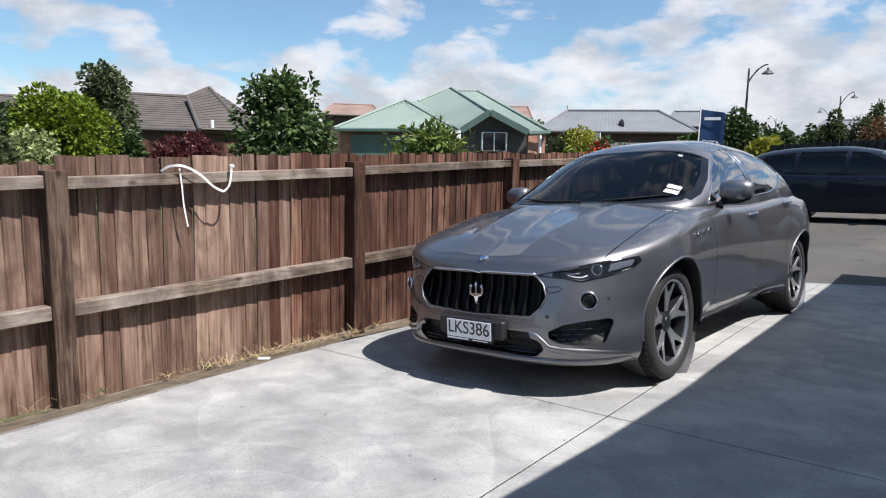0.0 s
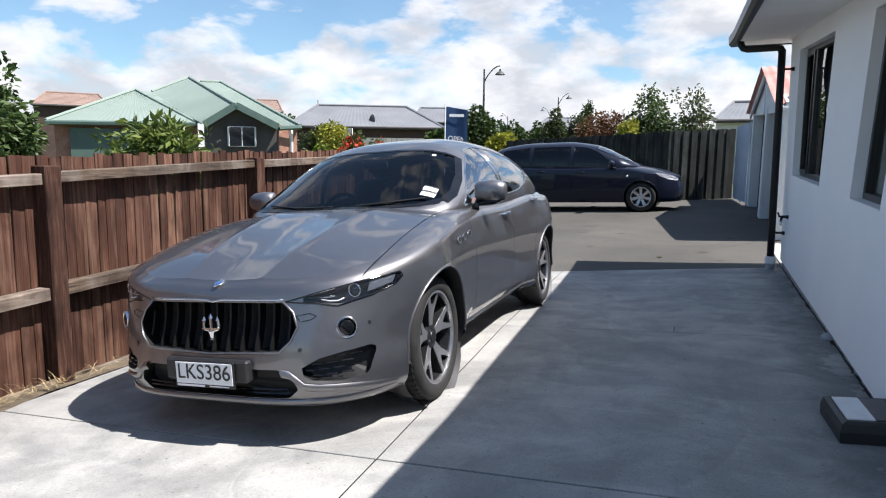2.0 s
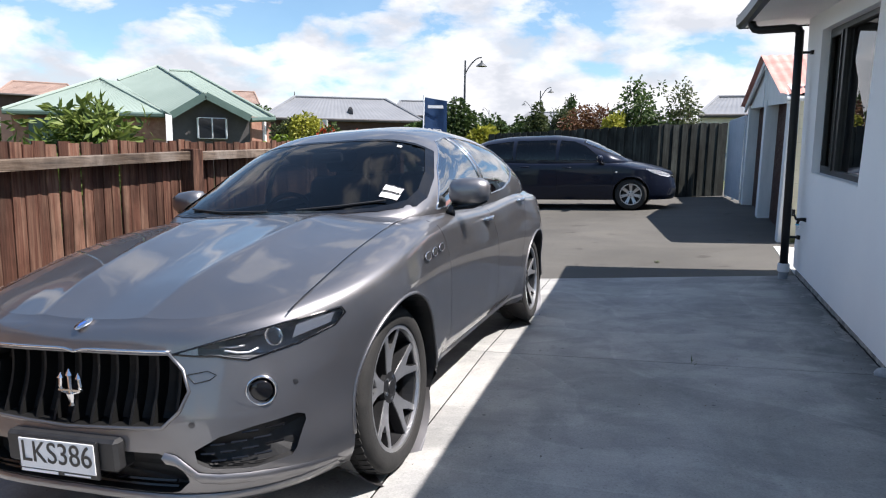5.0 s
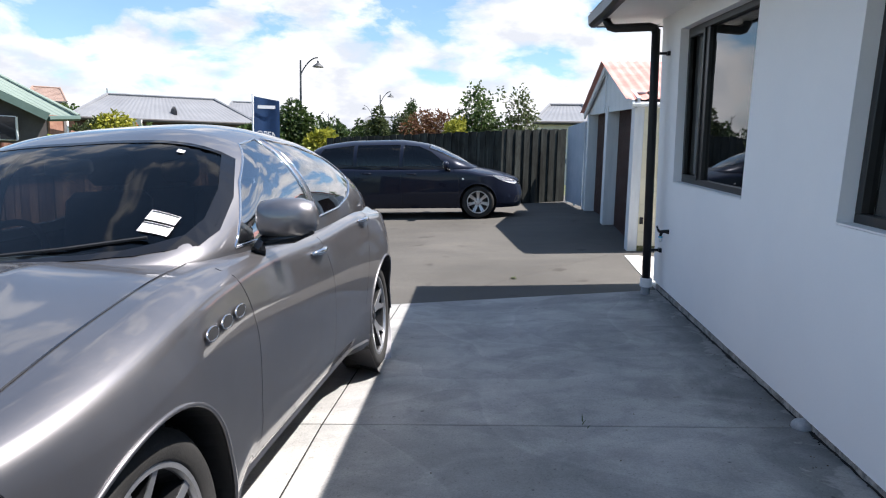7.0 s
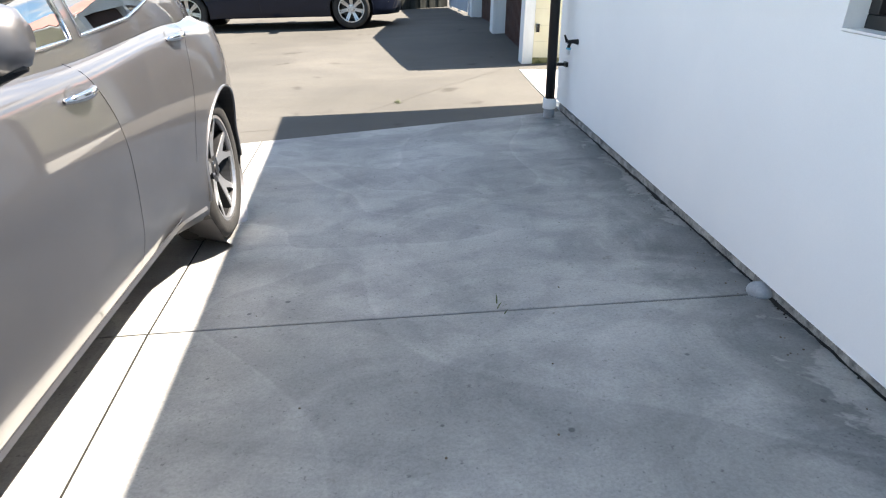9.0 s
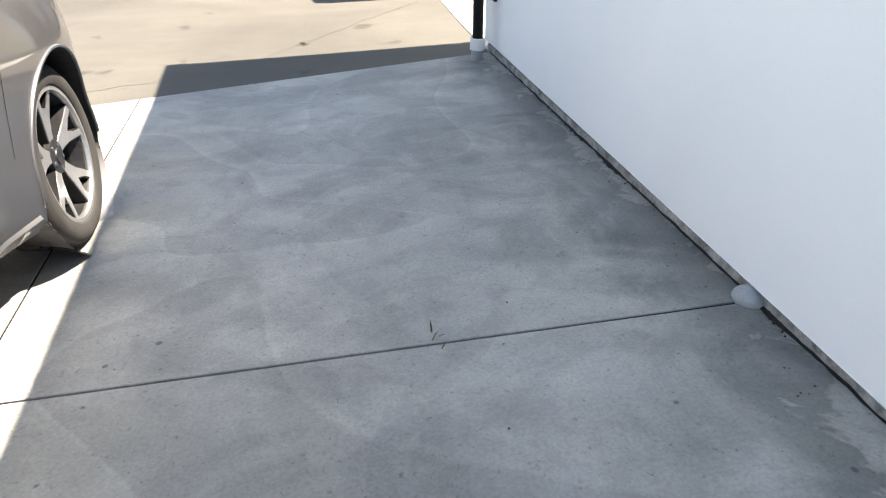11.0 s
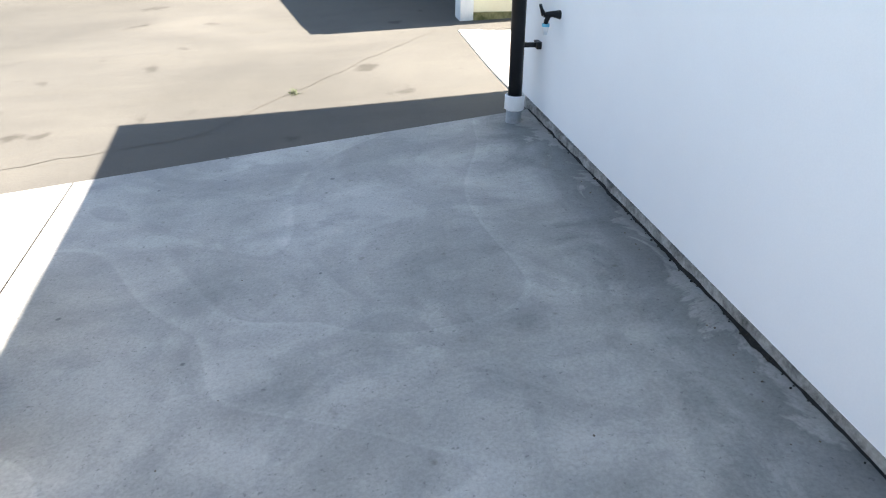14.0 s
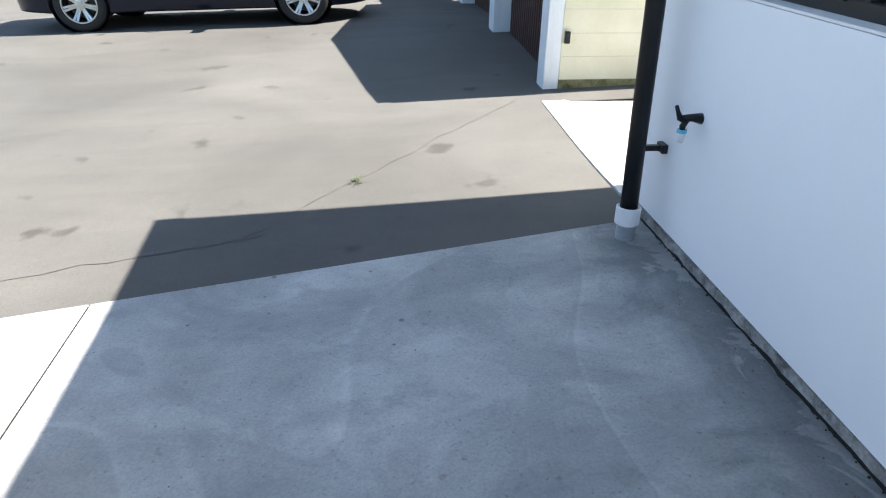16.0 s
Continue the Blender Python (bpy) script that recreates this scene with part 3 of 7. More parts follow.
def build_ground():
    bm = bmesh.new()
    xs = sorted(set([-900, -300, -120, -60] + [round(v, 2) for v in np.arange(-40, 12.1, 1.3)] + [25, 60, 120, 300, 900]))
    ys = sorted(set([-900, -300, -100, -30] + [round(v, 2) for v in np.arange(-12, 42, 1.3)] + [50, 70, 120, 300, 900]))

    def gz(x, y):
        z = slab_z(max(-4.2, min(x, 2.5)), y) if y < 10 else tar_z(x, y)
        z -= 0.06
        far = max(0, min(1, (math.hypot(x, y - 8) - 16) / 14))
        return z * (1 - far) + 0.05 * far

    rows = [[(x, y, gz(x, y)) for x in xs] for y in ys]
    grid_bm(rows, bm)
    tagged(mesh_ob("ground", bm, grass_ground, True), "rough grass and bare earth around the yard", "ground", kind="structure")
    dr = thing("pavement", None, "light grey concrete driveway slabs with cut joints", "driveway", kind="structure")
    g = 0.005
    cross = [-7.0, -1.8, 1.02, 3.84, 6.66]
    for y0, y1 in zip(cross, cross[1:] + [None]):
        k0 = y0 + g
        if y1 is None:
            L = [(-3.46, k0), (seam_x(y0) - g, k0), (seam_x(9.92) - g, far_edge(seam_x(9.92))), (-3.46, far_edge(-3.46))]
            R = [(seam_x(y0) + g, k0), (1.60, k0 - 0.07), (1.60, far_edge(1.60)), (seam_x(9.92) + g, far_edge(seam_x(9.92)))]
        else:
            sl = -0.07 if y1 > 6 else 0.0
            L = [(drive_edge(y0), k0), (seam_x(y0) - g, k0), (seam_x(y1) - g, y1 - g), (drive_edge(y1), y1 - g)]
            R = [(seam_x(y0) + g, k0), (1.60, k0), (1.60, y1 - g + sl), (seam_x(y1) + g, y1 - g)]
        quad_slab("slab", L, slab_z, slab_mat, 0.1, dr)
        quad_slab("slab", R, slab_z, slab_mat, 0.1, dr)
    quad_slab("slab", [(1.612, far_edge(1.6)), (4.5, far_edge(1.6)), (4.5, 13.1), (1.612, 12.72)], lambda x, y: slab_z(1.6, far_edge(1.6)) * max(0, 1 - (y - far_edge(1.6)) / 1.4) + tar_z(1.6, y) * min(1, (y - far_edge(1.6)) / 1.4) + 0.006, path_mat, 0.1, dr)
    # dark dirt in the joints
    joints = bmesh.new()
    for a, b in (*[((seam_x(p), p), (seam_x(q), q)) for p, q in zip(cross, cross[1:] + [9.9])], ((drive_edge(1.02), 1.02), (1.6, 1.02)), ((-3.44, 3.84), (1.6, 3.84)), ((-3.44, 6.66), (1.6, 6.59))):
        n = 12
        pts = [Vector((a[0] + (b[0] - a[0]) * k / n, a[1] + (b[1] - a[1]) * k / n, 0)) for k in range(n + 1)]
        d = Vector((b[0] - a[0], b[1] - a[1], 0)).normalized()
        s = Vector((-d.y, d.x, 0)) * 0.012
        grid_bm([[(p + q).to_tuple()[:2] + (slab_z(p.x, p.y) - 0.006,) for q in (s, -s)] for p in pts], joints)
    part("joint_dirt", joints, joint_black, dr, "dark dirt in the joints")
    # asphalt yard
    rows = []
    for j in range(41):
        v = j / 40
        row = []
        for i in range(31):
            x = -14 + 15.605 * i / 30
            y0 = far_edge(x) + 0.004 if x > -3.6 else far_edge(-3.6)
            y = y0 + (24 - y0) * v ** 1.3
            e = slab_z(x, y0) - 0.012 if x > -4 else slab_z(-4, y0) - 0.012
            k = max(0, min(1, (y - y0) / 1.4))
            row.append((x, y, e * (1 - k) + tar_z(x, y) * k))
        rows.append(row)
    yard = mesh_ob("road", grid_bm(rows), asphalt, True)
    tagged(yard, "sun-bleached grey asphalt yard with fine cracks", "road", kind="structure")
    rows = [[(x, y, tar_z(x, y) - 0.004) for x in (1.6, 1.8, 2.5, 4)] for y in (12.7, 14, 16, 18, 21, 24)]
    tagged(mesh_ob("apron", grid_bm(rows), asphalt, True), "asphalt apron in front of the shed", "road", kind="structure")

    def tz(x, y):
        y0 = far_edge(x)
        k = max(0, min(1, (y - y0) / 1.4))
        return (slab_z(x, y0) - 0.012) * (1 - k) + tar_z(x, y) * k

    for k, (a, b) in enumerate((((-2.2, 10.1), (-0.4, 10.5)), ((-0.5, 10.5), (1.4, 12.8)))):
        pts = []
        for i in range(25):
            t = i / 24
            x = a[0] + (b[0] - a[0]) * t + 0.03 * noise.noise((t * 7, k, 0))
            y = a[1] + (b[1] - a[1]) * t + 0.05 * noise.noise((t * 9, k + 5, 0))
            pts.append((x, y, tz(x, y)))
        tagged(mesh_ob("crack", strip(pts, Vector((0, 0, 1)), 0.007, 0.003), asphalt_dark), "thin dark crack across the asphalt", "crack", kind="structure")
    # earth strip along the fence foot
    rows = []
    for y in np.arange(-7, 12, 0.16):
        e = drive_edge(y) if not 1.02 < y < 3.84 else drive_edge(1.02) + (drive_edge(3.84) - drive_edge(1.02)) * (y - 1.02) / 2.82
        d = dip(y)
        row = [(e + 0.03 + 0.03 * noise.noise((0, y * 3, 2)), y, slab_z(e, y) + 0.004)]
        for q, h in ((0.25, 0.006), (0.5, 0.012), (0.75, 0.018), (1.0, 0.02)):
            x = e + (-3.6 - e) * q
            row.append((x, y, slab_z(x, y) + h - 0.09 * d * q + 0.014 * noise.noise((x * 6, y * 4, 0))))
        rows.append(row + [(-4.3, y, slab_z(-3.6, y) - 0.03 - 0.09 * d)])
    tagged(mesh_ob("verge", grid_bm(rows), soil_mat, True), "dry earth strip along the fence foot", "soil", kind="structure")
    return dr


drive = build_ground()


# ---- timber fence ----
def fence_x(y):
    return -3.42 - 0.024 * (y - 2)


def fence_top(y):
    return 1.113 + 0.0325 * (y - 2)


def build_fence():
    rnd = random.Random(5)
    f = thing("fence", None, "weathered brown timber paling fence with posts and two rails", "fence")
    posts = [-7.6, -5.2, -2.8, -0.4, 2.0, 4.40, 6.72, 9.0, 11.2]
    for y in posts:
        x = fence_x(y)
        z0 = slab_z(-3.4, y) - 0.3
        bm = bx(x - 0.15, x, y - 0.062, y + 0.062, z0, fence_top(y) + rnd.uniform(-0.005, 0.005), 0.006)
        part("post", bm, worn_post if y == 2.0 else post_mat, f)
    for y0, y1 in zip(posts, posts[1:]):
        for h, t in ((-0.035, 0.075), (-0.835, 0.085)):
            ja, jb = rnd.uniform(-0.006, 0.006), rnd.uniform(-0.012, 0.012)
            rows = []
            for y, j in ((y0 + 0.058, ja), (y1 - 0.058, jb)):
                x = fence_x(y) - 0.03
                z = fence_top(y) + h + j
                rows.append([(x, y, z - t), (x, y, z - 0.006), (x - 0.006, y, z), (x - 0.095, y, z), (x - 0.095, y, z - t), (x, y, z - t)])
            bm = grid_bm(rows)
            bmesh.ops.remove_doubles(bm, verts=bm.verts, dist=1e-5)
            bmesh.ops.holes_fill(bm, edges=[e for e in bm.edges if e.is_boundary])
            part("rail", bm, rail_mat, f)
    # palings
    shapes = []
    for k in range(12):
        r2 = random.Random(k)
        bm = bmesh.new()
        rows = []
        n = 6
        for i in range(n + 1):
            z = i / n
            w = 0.5 + r2.uniform(-0.02, 0.015)
            o = r2.uniform(-0.02, 0.02)
            tw = r2.uniform(-0.004, 0.004)
            rows.append([(-0.0092, -w + o, z), (0.006 + tw, -w + o, z), (0.0095 + tw, -w + 0.05 + o, z), (0.0095 - tw, w - 0.05 + o, z), (0.006 - tw, w + o, z), (-0.0092, w + o, z), (-0.0092, -w + o, z)])
        grid_bm(rows, bm)
        bmesh.ops.remove_doubles(bm, verts=bm.verts, dist=1e-5)
        bmesh.ops.holes_fill(bm, edges=[e for e in bm.edges if e.is_boundary])
        bmesh.ops.recalc_face_normals(bm, faces=bm.faces)
        me = bpy.data.meshes.new("paling")
        bm.to_mesh(me)
        me.materials.append(worn_paling if k < 6 else paling_mat)
        shapes.append(me)
    y = -7.6
    while y < 11.2:
        w = rnd.uniform(0.098, 0.122) if y < 4.3 else rnd.uniform(0.09, 0.108)
        bay = sum(1 for p in posts if p < y)
        step = (0.0, 0.03, -0.02, 0.02, 0.0, 0.035, 0.02, 0.0, 0.02)[min(bay, 8)]
        top = fence_top(y) + 0.045 + step + rnd.uniform(-0.014, 0.014)
        bot = slab_z(-3.55, y) - 0.09 * dip(y) + rnd.uniform(-0.02, 0.02)
        x = fence_x(y) - 0.145 + rnd.uniform(-0.002, 0.002)
        share("paling", shapes[rnd.randrange(6) + (6 if y > 3.75 + rnd.uniform(-0.3, 0.3) else 0)], f, pose(x, y + w / 2, bot, rnd.uniform(-0.6, 0.6), 0, rnd.uniform(4.5, 8.5)) @ Matrix.Diagonal((1.0, w + 0.001, top - bot, 1)))
        y += w - rnd.choice((0.009, 0.007, 0.006, 0.004))
    # plinth boards at the foot
    for y0, y1 in zip(posts, posts[1:]):
        rows = []
        for y in (y0 + 0.06, y1 - 0.06):
            x = fence_x(y) - 0.062
            z = slab_z(-3.5, y) - 0.08 * dip(y) + 0.035 + rnd.uniform(-0.012, 0.012)
            rows.append([(x + 0.018, y, z - 0.14), (x + 0.018, y, z), (x, y, z), (x, y, z - 0.14), (x + 0.018, y, z - 0.14)])
        bm = grid_bm(rows)
        bmesh.ops.remove_doubles(bm, verts=bm.verts, dist=1e-5)
        bmesh.ops.holes_fill(bm, edges=[e for e in bm.edges if e.is_boundary])
        part("plinth_board", bm, rail_mat, f)
    return f


fence = build_fence()


# ---- house beside the drive ----
def hw(x, y, z):
    """The house as it stands, a little out of square."""
    k = max(4.3, min(y, 11.6)) - 8.8
    # near eave, mostly unseen, pushed out to set its shadow edge on the drive
    if z > 2.55 and x < 1.2:
        x -= 0.021 * max(0, min(10 - y, 5))
    return (x - 0.016 * max(z, 0) * k, y, z * (1 + 0.028 * k) if z > 0 else z)


def hw_bm(bm):
    for v in bm.verts:
        v.co = hw(*v.co)
    return bm


WX = 1.575
WINS = [(5.72, 6.56), (7.86, 9.73)]
SILL, HEAD, WALL_TOP = 1.09, 2.46, 2.64


def build_house():
    h = thing("house", None, "white rendered single-storey house with black gutters and windows", "house")
    ys = [-8.0, WINS[0][0], WINS[0][1], WINS[1][0], WINS[1][1], 10.42]
    ys_f = []
    for a, b in zip(ys, ys[1:]):
        n = max(1, int((b - a) / 0.7))
        ys_f += [a + (b - a) * k / n for k in range(n)]
    ys_f.append(ys[-1])
    zs = [0.055, SILL, HEAD, WALL_TOP]
    bm = bmesh.new()
    for y0, y1 in zip(ys_f, ys_f[1:]):
        for z0, z1 in zip(zs, zs[1:]):
            if z0 == SILL and any(a - 1e-4 <= y0 and y1 <= b + 1e-4 for a, b in WINS):
                continue
            bm.faces.new([bm.verts.new(p) for p in ((WX, y0, z0), (WX, y1, z0), (WX, y1, z1), (WX, y0, z1))])
    for a, b in WINS:
        for q in (((WX, a, SILL), (WX, b, SILL), (WX + 0.2, b, SILL + 0.01), (WX + 0.2, a, SILL + 0.01)), ((WX, a, HEAD), (WX, b, HEAD), (WX + 0.2, b, HEAD), (WX + 0.2, a, HEAD)), ((WX, a, SILL), (WX, a, HEAD), (WX + 0.2, a, HEAD), (WX + 0.2, a, SILL)), ((WX, b, SILL), (WX, b, HEAD), (WX + 0.2, b, HEAD), (WX + 0.2, b, SILL))):
            bm.faces.new([bm.verts.new(p) for p in q])
    for q in (((WX, 10.42, 0.055), (9, 10.42, 0.055), (9, 10.42, WALL_TOP), (WX, 10.42, WALL_TOP)), ((WX, -8, 0.055), (9, -8, 0.055), (9, -8, WALL_TOP), (WX, -8, WALL_TOP)), ((9, -8, 0.055), (9, 10.42, 0.055), (9, 10.42, WALL_TOP), (9, -8, WALL_TOP)), ((WX, -8, 0.055), (WX, 10.42, 0.055), (WX + 0.2, 10.42, 0.055), (WX + 0.2, -8, 0.055))):
        bm.faces.new([bm.verts.new(p) for p in q])
    bmesh.ops.remove_doubles(bm, verts=bm.verts, dist=1e-4)
    part("wall", hw_bm(bm), render_white, h)
    # concrete footing under the render, chipped along its top
    rows = []
    for y in np.arange(-8, 10.45, 0.05):
        j = 0.012 * noise.noise((y * 9, 0, 0))
        rows.append([(WX + 0.02 + j * 0.6, y, -0.12), (WX + 0.018 + j, y, slab_z(1.58, y) + 0.045 + j), (WX + 0.10, y, 0.07)])
    part("footing", grid_bm(rows), plinth_mat, h, "dirty concrete footing")
    # crack between slab and footing: dirt and the gap's shade in one black strip, wider where the soil has washed out
    rows = []
    for y in np.arange(3.0, 10.3, 0.03):
        w = 0.006 + 0.007 * abs(noise.noise((y * 7, 3, 0))) + 0.005 * noise.noise((y * 31, 8, 0))
        for c, sp, k in ((7.78, 0.12, 0.018), (6.47, 0.06, 0.016), (8.9, 0.1, 0.012), (8.3, 0.2, 0.012)):
            w += k * math.exp(-(((y - c) / sp) ** 2)) * (0.7 + 0.6 * noise.noise((y * 25, 1, 0)))
        x1 = WX + 0.02
        x0 = x1 - max(0.004, w) - 0.006
        rows.append([(x0, y, slab_z(x0, y) + 0.0025), (x1 + 0.004, y, slab_z(x1, y) + 0.004)])
    part("foot_crack", grid_bm(rows), joint_black, h, "dark dirt and painted gap shade at the wall foot")
    # eaves: soffit, fascia, gutter, roof
    sx, gx, ey1 = 0.98, 0.90, 10.95
    part("soffit", hw_bm(grid_bm([[(sx, y, WALL_TOP - 0.01), (WX + 0.05, y, WALL_TOP - 0.005)] for y in np.arange(-8, 10.96, 0.9)] + [[(sx, ey1, WALL_TOP - 0.01), (WX + 0.05, ey1, WALL_TOP - 0.005)], [(sx, ey1, WALL_TOP + 0.12), (9, ey1, WALL_TOP + 0.12)]])), soffit_white, h)
    part("soffit_end", hw_bm(grid_bm([[(WX + 0.05, 10.42, WALL_TOP - 0.006), (9, 10.42, WALL_TOP - 0.006)], [(WX + 0.05, ey1, WALL_TOP - 0.006), (9, ey1, WALL_TOP - 0.006)]])), soffit_white, h)
    prof = [(sx, -0.02), (gx + 0.03, -0.02), (gx, 0.01), (gx - 0.005, 0.10), (gx + 0.01, 0.115), (gx + 0.012, 0.03), (sx - 0.01, 0.02), (sx, 0.12)]
    part("gutter", hw_bm(grid_bm([[(x, y, WALL_TOP + z) for x, z in prof] for y in list(np.arange(-8, 10.9, 0.9)) + [ey1 + 0.03]])), black_pvc, h, "black gutter")
    part("gutter_end", hw_bm(prism([(x, z) for x, z in prof], 0, 0.006, Matrix.Translation((0, ey1 + 0.03, WALL_TOP)) @ Matrix.Rotation(math.pi / 2, 4, "X"))), black_pvc, h)
    part("fascia", hw_bm(bx(sx, 9, ey1 - 0.01, ey1 + 0.015, WALL_TOP - 0.02, WALL_TOP + 0.15, 0)), black_pvc, h, "black end fascia")
    part("roof", hw_bm(grid_bm([[(gx + 0.02 + (5 - gx) * q, y, WALL_TOP + 0.13 + 1.6 * q) for q in (0, 0.3, 0.6, 1)] for y in (-8, -4, 0, 4, 6, 8, 9.5, 10.98)])), roof_dark, h, "dark roof")
    part("roof_hip", hw_bm(grid_bm([[(gx, 10.98, WALL_TOP + 0.13), (5, 10.98, WALL_TOP + 0.13), (9, 10.98, WALL_TOP + 0.13)], [(5, 7.5, WALL_TOP + 1.73), (5, 7.5, WALL_TOP + 1.73), (9, 7.5, WALL_TOP + 1.73)]])), roof_dark, h)
    # windows
    for k, (a, b) in enumerate(WINS):
        w = part("window", hw_bm(frame_bm(a, b, SILL + 0.01, HEAD, 0.05, WX + 0.075, WX + 0.135)), black_alu, h, "black aluminium window frame")
        bars = [a + (b - a) * 0.30] if k == 0 else [b - 0.56]
        edges = [a + 0.05] + bars + [b - 0.05]
        for m in bars:
            part("mullion", hw_bm(bx(WX + 0.08, WX + 0.13, m - 0.045, m + 0.045, SILL + 0.05, HEAD - 0.04, 0.004)), black_alu, w)
        for y0, y1 in zip(edges, edges[1:]):
            part("pane", hw_bm(grid_bm([[(WX + 0.11, y0, SILL + 0.05), (WX + 0.11, y1, SILL + 0.05)], [(WX + 0.11, y0, HEAD - 0.04), (WX + 0.11, y1, HEAD - 0.04)]])), window_glass, w)
        if k == 1:
            sash = part("sash", hw_bm(frame_bm(bars[0] + 0.045, b - 0.05, SILL + 0.05, HEAD - 0.05, 0.035, WX + 0.065, WX + 0.1)), black_alu, w)
        part("sill_flashing", hw_bm(bx(WX - 0.004, WX + 0.09, a + 0.003, b - 0.003, SILL + 0.003, SILL + 0.012)), soffit_white, w)
        rows = [[(WX + 0.34 + 0.03 * math.sin(y * 42), y, z) for z in (SILL - 0.1, HEAD + 0.05)] for y in np.arange(a - 0.1, a + 0.35, 0.02)]
        part("curtain", hw_bm(grid_bm(rows)), curtain_mat, w, "grey curtain behind the glass", smooth=True)
    # closed box behind the panes; its near-black colour stands in for the room's shade
    part("room", hw_bm(bx(WX + 0.21, 5, 4.5, 10.2, 0.3, 2.6)), unlit_room_dark, h, "dark box standing in for the unlit room behind the windows")
    return h


def frame_bm(a, b, z0, z1, t, x0, x1):
    bm = bmesh.new()
    add_box(bm, x0, x1, a, b, z0, z0 + t, 0.003)
    add_box(bm, x0, x1, a, b, z1 - t, z1, 0.003)
    add_box(bm, x0, x1, a, a + t, z0 + t, z1 - t, 0.003)
    add_box(bm, x0, x1, b - t, b, z0 + t, z1 - t, 0.003)
    return bm


house = build_house()


def build_downpipe():
    p = thing("downpipe", None, "round black downpipe standing in a grey plastic socket", "downpipe")
    x, y = 1.435, 10.09
    z0 = slab_z(x, y)
    zt = 2.60
    top = [hw(1.0, y + 0.25, WALL_TOP), hw(1.0, y + 0.25, zt - 0.02)]
    run = [hw(1.0, y + 0.25, WALL_TOP), hw(1.0, y + 0.24, zt), hw(1.03, y + 0.22, zt - 0.05), hw(1.08, y + 0.2, zt - 0.065), hw(x - 0.06, y + 0.02, zt - 0.075), hw(x - 0.015, y, zt - 0.09), hw(x, y, zt - 0.14)]
    part("pipe_bend", tube(run, 0.042, 14), black_pvc, p, smooth=True)
    part("pipe", tube([hw(x, y, zt - 0.10)] + [hw(x, y, z) for z in (2.0, 1.0, 0.5)] + [(x, y, z0 + 0.14)], 0.042, 16), black_pvc, p, smooth=True)
    part("socket", bmesh_at(lathe([(0.075, 0.05), (0.082, 0.06), (0.165, 0.06), (0.17, 0.055), (0.16, 0.044)], 20), Matrix.Translation((x, y, z0)) @ Matrix.Rotation(-math.pi / 2, 4, "Y")), white_plastic, p, "pale grey plastic socket", smooth=False)
    part("drain_pipe", bmesh_at(lathe([(-0.03, 0.047), (0.08, 0.047)], 20), Matrix.Translation((x, y, z0)) @ Matrix.Rotation(-math.pi / 2, 4, "Y")), grey_pvc, p, "grey drain pipe end")
    for z in (0.41, 2.28):
        b = bmesh.new()
        add_box(b, x, WX - 0.004 if z < 1 else WX - 0.02, y - 0.012, y + 0.012, z - 0.012, z + 0.012)
        add_box(b, WX - 0.03, WX + 0.0, y - 0.035, y + 0.035, z - 0.02, z + 0.02, 0.003)
        part("pipe_bracket", hw_bm(b), black_pvc, p)
    t = thing("tap", None, "black outdoor tap with a pale blue hose fitting on the wall", "tap")
    ty, tz = 9.80, 0.64
    part("tap_body", tube([(WX, ty, tz), (WX - 0.05, ty, tz + 0.005), (WX - 0.10, ty + 0.005, tz)], 0.016, 10, [0.026, 0.016, 0.014]), black_pvc, t, smooth=True)
    part("tap_spout", tube([(WX - 0.07, ty, tz), (WX - 0.085, ty, tz - 0.03), (WX - 0.085, ty, tz - 0.05)], 0.013, 10), black_pvc, t, smooth=True)
    part("tap_handle", tube([(WX - 0.10, ty, tz), (WX - 0.115, ty, tz + 0.03), (WX - 0.125, ty, tz + 0.055)], 0.009, 8, [0.014, 0.009, 0.008]), black_pvc, t, smooth=True)
    part("hose_fitting", tube([(WX - 0.085, ty, tz - 0.045), (WX - 0.085, ty, tz - 0.065), (WX - 0.085, ty, tz - 0.10)], 0.015, 12, [0.018, 0.017, 0.011]), white_plastic, t, "pale blue and white hose fitting", smooth=True)
    part("fitting_ring", tube([(WX - 0.085, ty, tz - 0.044), (WX - 0.085, ty, tz - 0.058)], 0.0205, 12), tap_blue, t)
    # half round cap where the joint meets the wall
    bm = bmesh.new()
    bmesh.ops.create_uvsphere(bm, u_segments=20, v_segments=10, radius=1, matrix=Matrix.Diagonal((0.065, 0.075, 0.05, 1)))
    c = mesh_ob("pipe_cap", bm, grey_pvc, True)
    c.matrix_basis = pose(1.572, 6.60, slab_z(1.572, 6.6) + 0.003) @ Matrix.Diagonal((0.8, 0.8, 0.8, 1))
    tagged(c, "small pale grey domed plastic cap at the wall foot", "cap")
    # low black box with a pale lid panel on the drive
    b = thing("bait_box", pose(1.475, 4.78, slab_z(1.475, 4.78), 0, -4.2, 4), "low black plastic box with a white top panel", "box")
    rows = [[(sx * (0.155 - i), sy * (0.20 - i), z) for sx, sy in ((-1, -1), (1, -1), (1, 1), (-1, 1), (-1, -1))] for i, z in ((0.0, 0.0), (0.0, 0.055), (0.012, 0.09), (0.03, 0.10))]
    bb = grid_bm(rows)
    bmesh.ops.remove_doubles(bb, verts=bb.verts, dist=1e-5)
    bmesh.ops.holes_fill(bb, edges=[e for e in bb.edges if e.is_boundary])
    part("box_body", bb, black_plastic, b)
    part("top_panel", bx(-0.115, 0.0, -0.15, 0.15, 0.098, 0.106, 0.002), white_plastic, b, "white top panel")
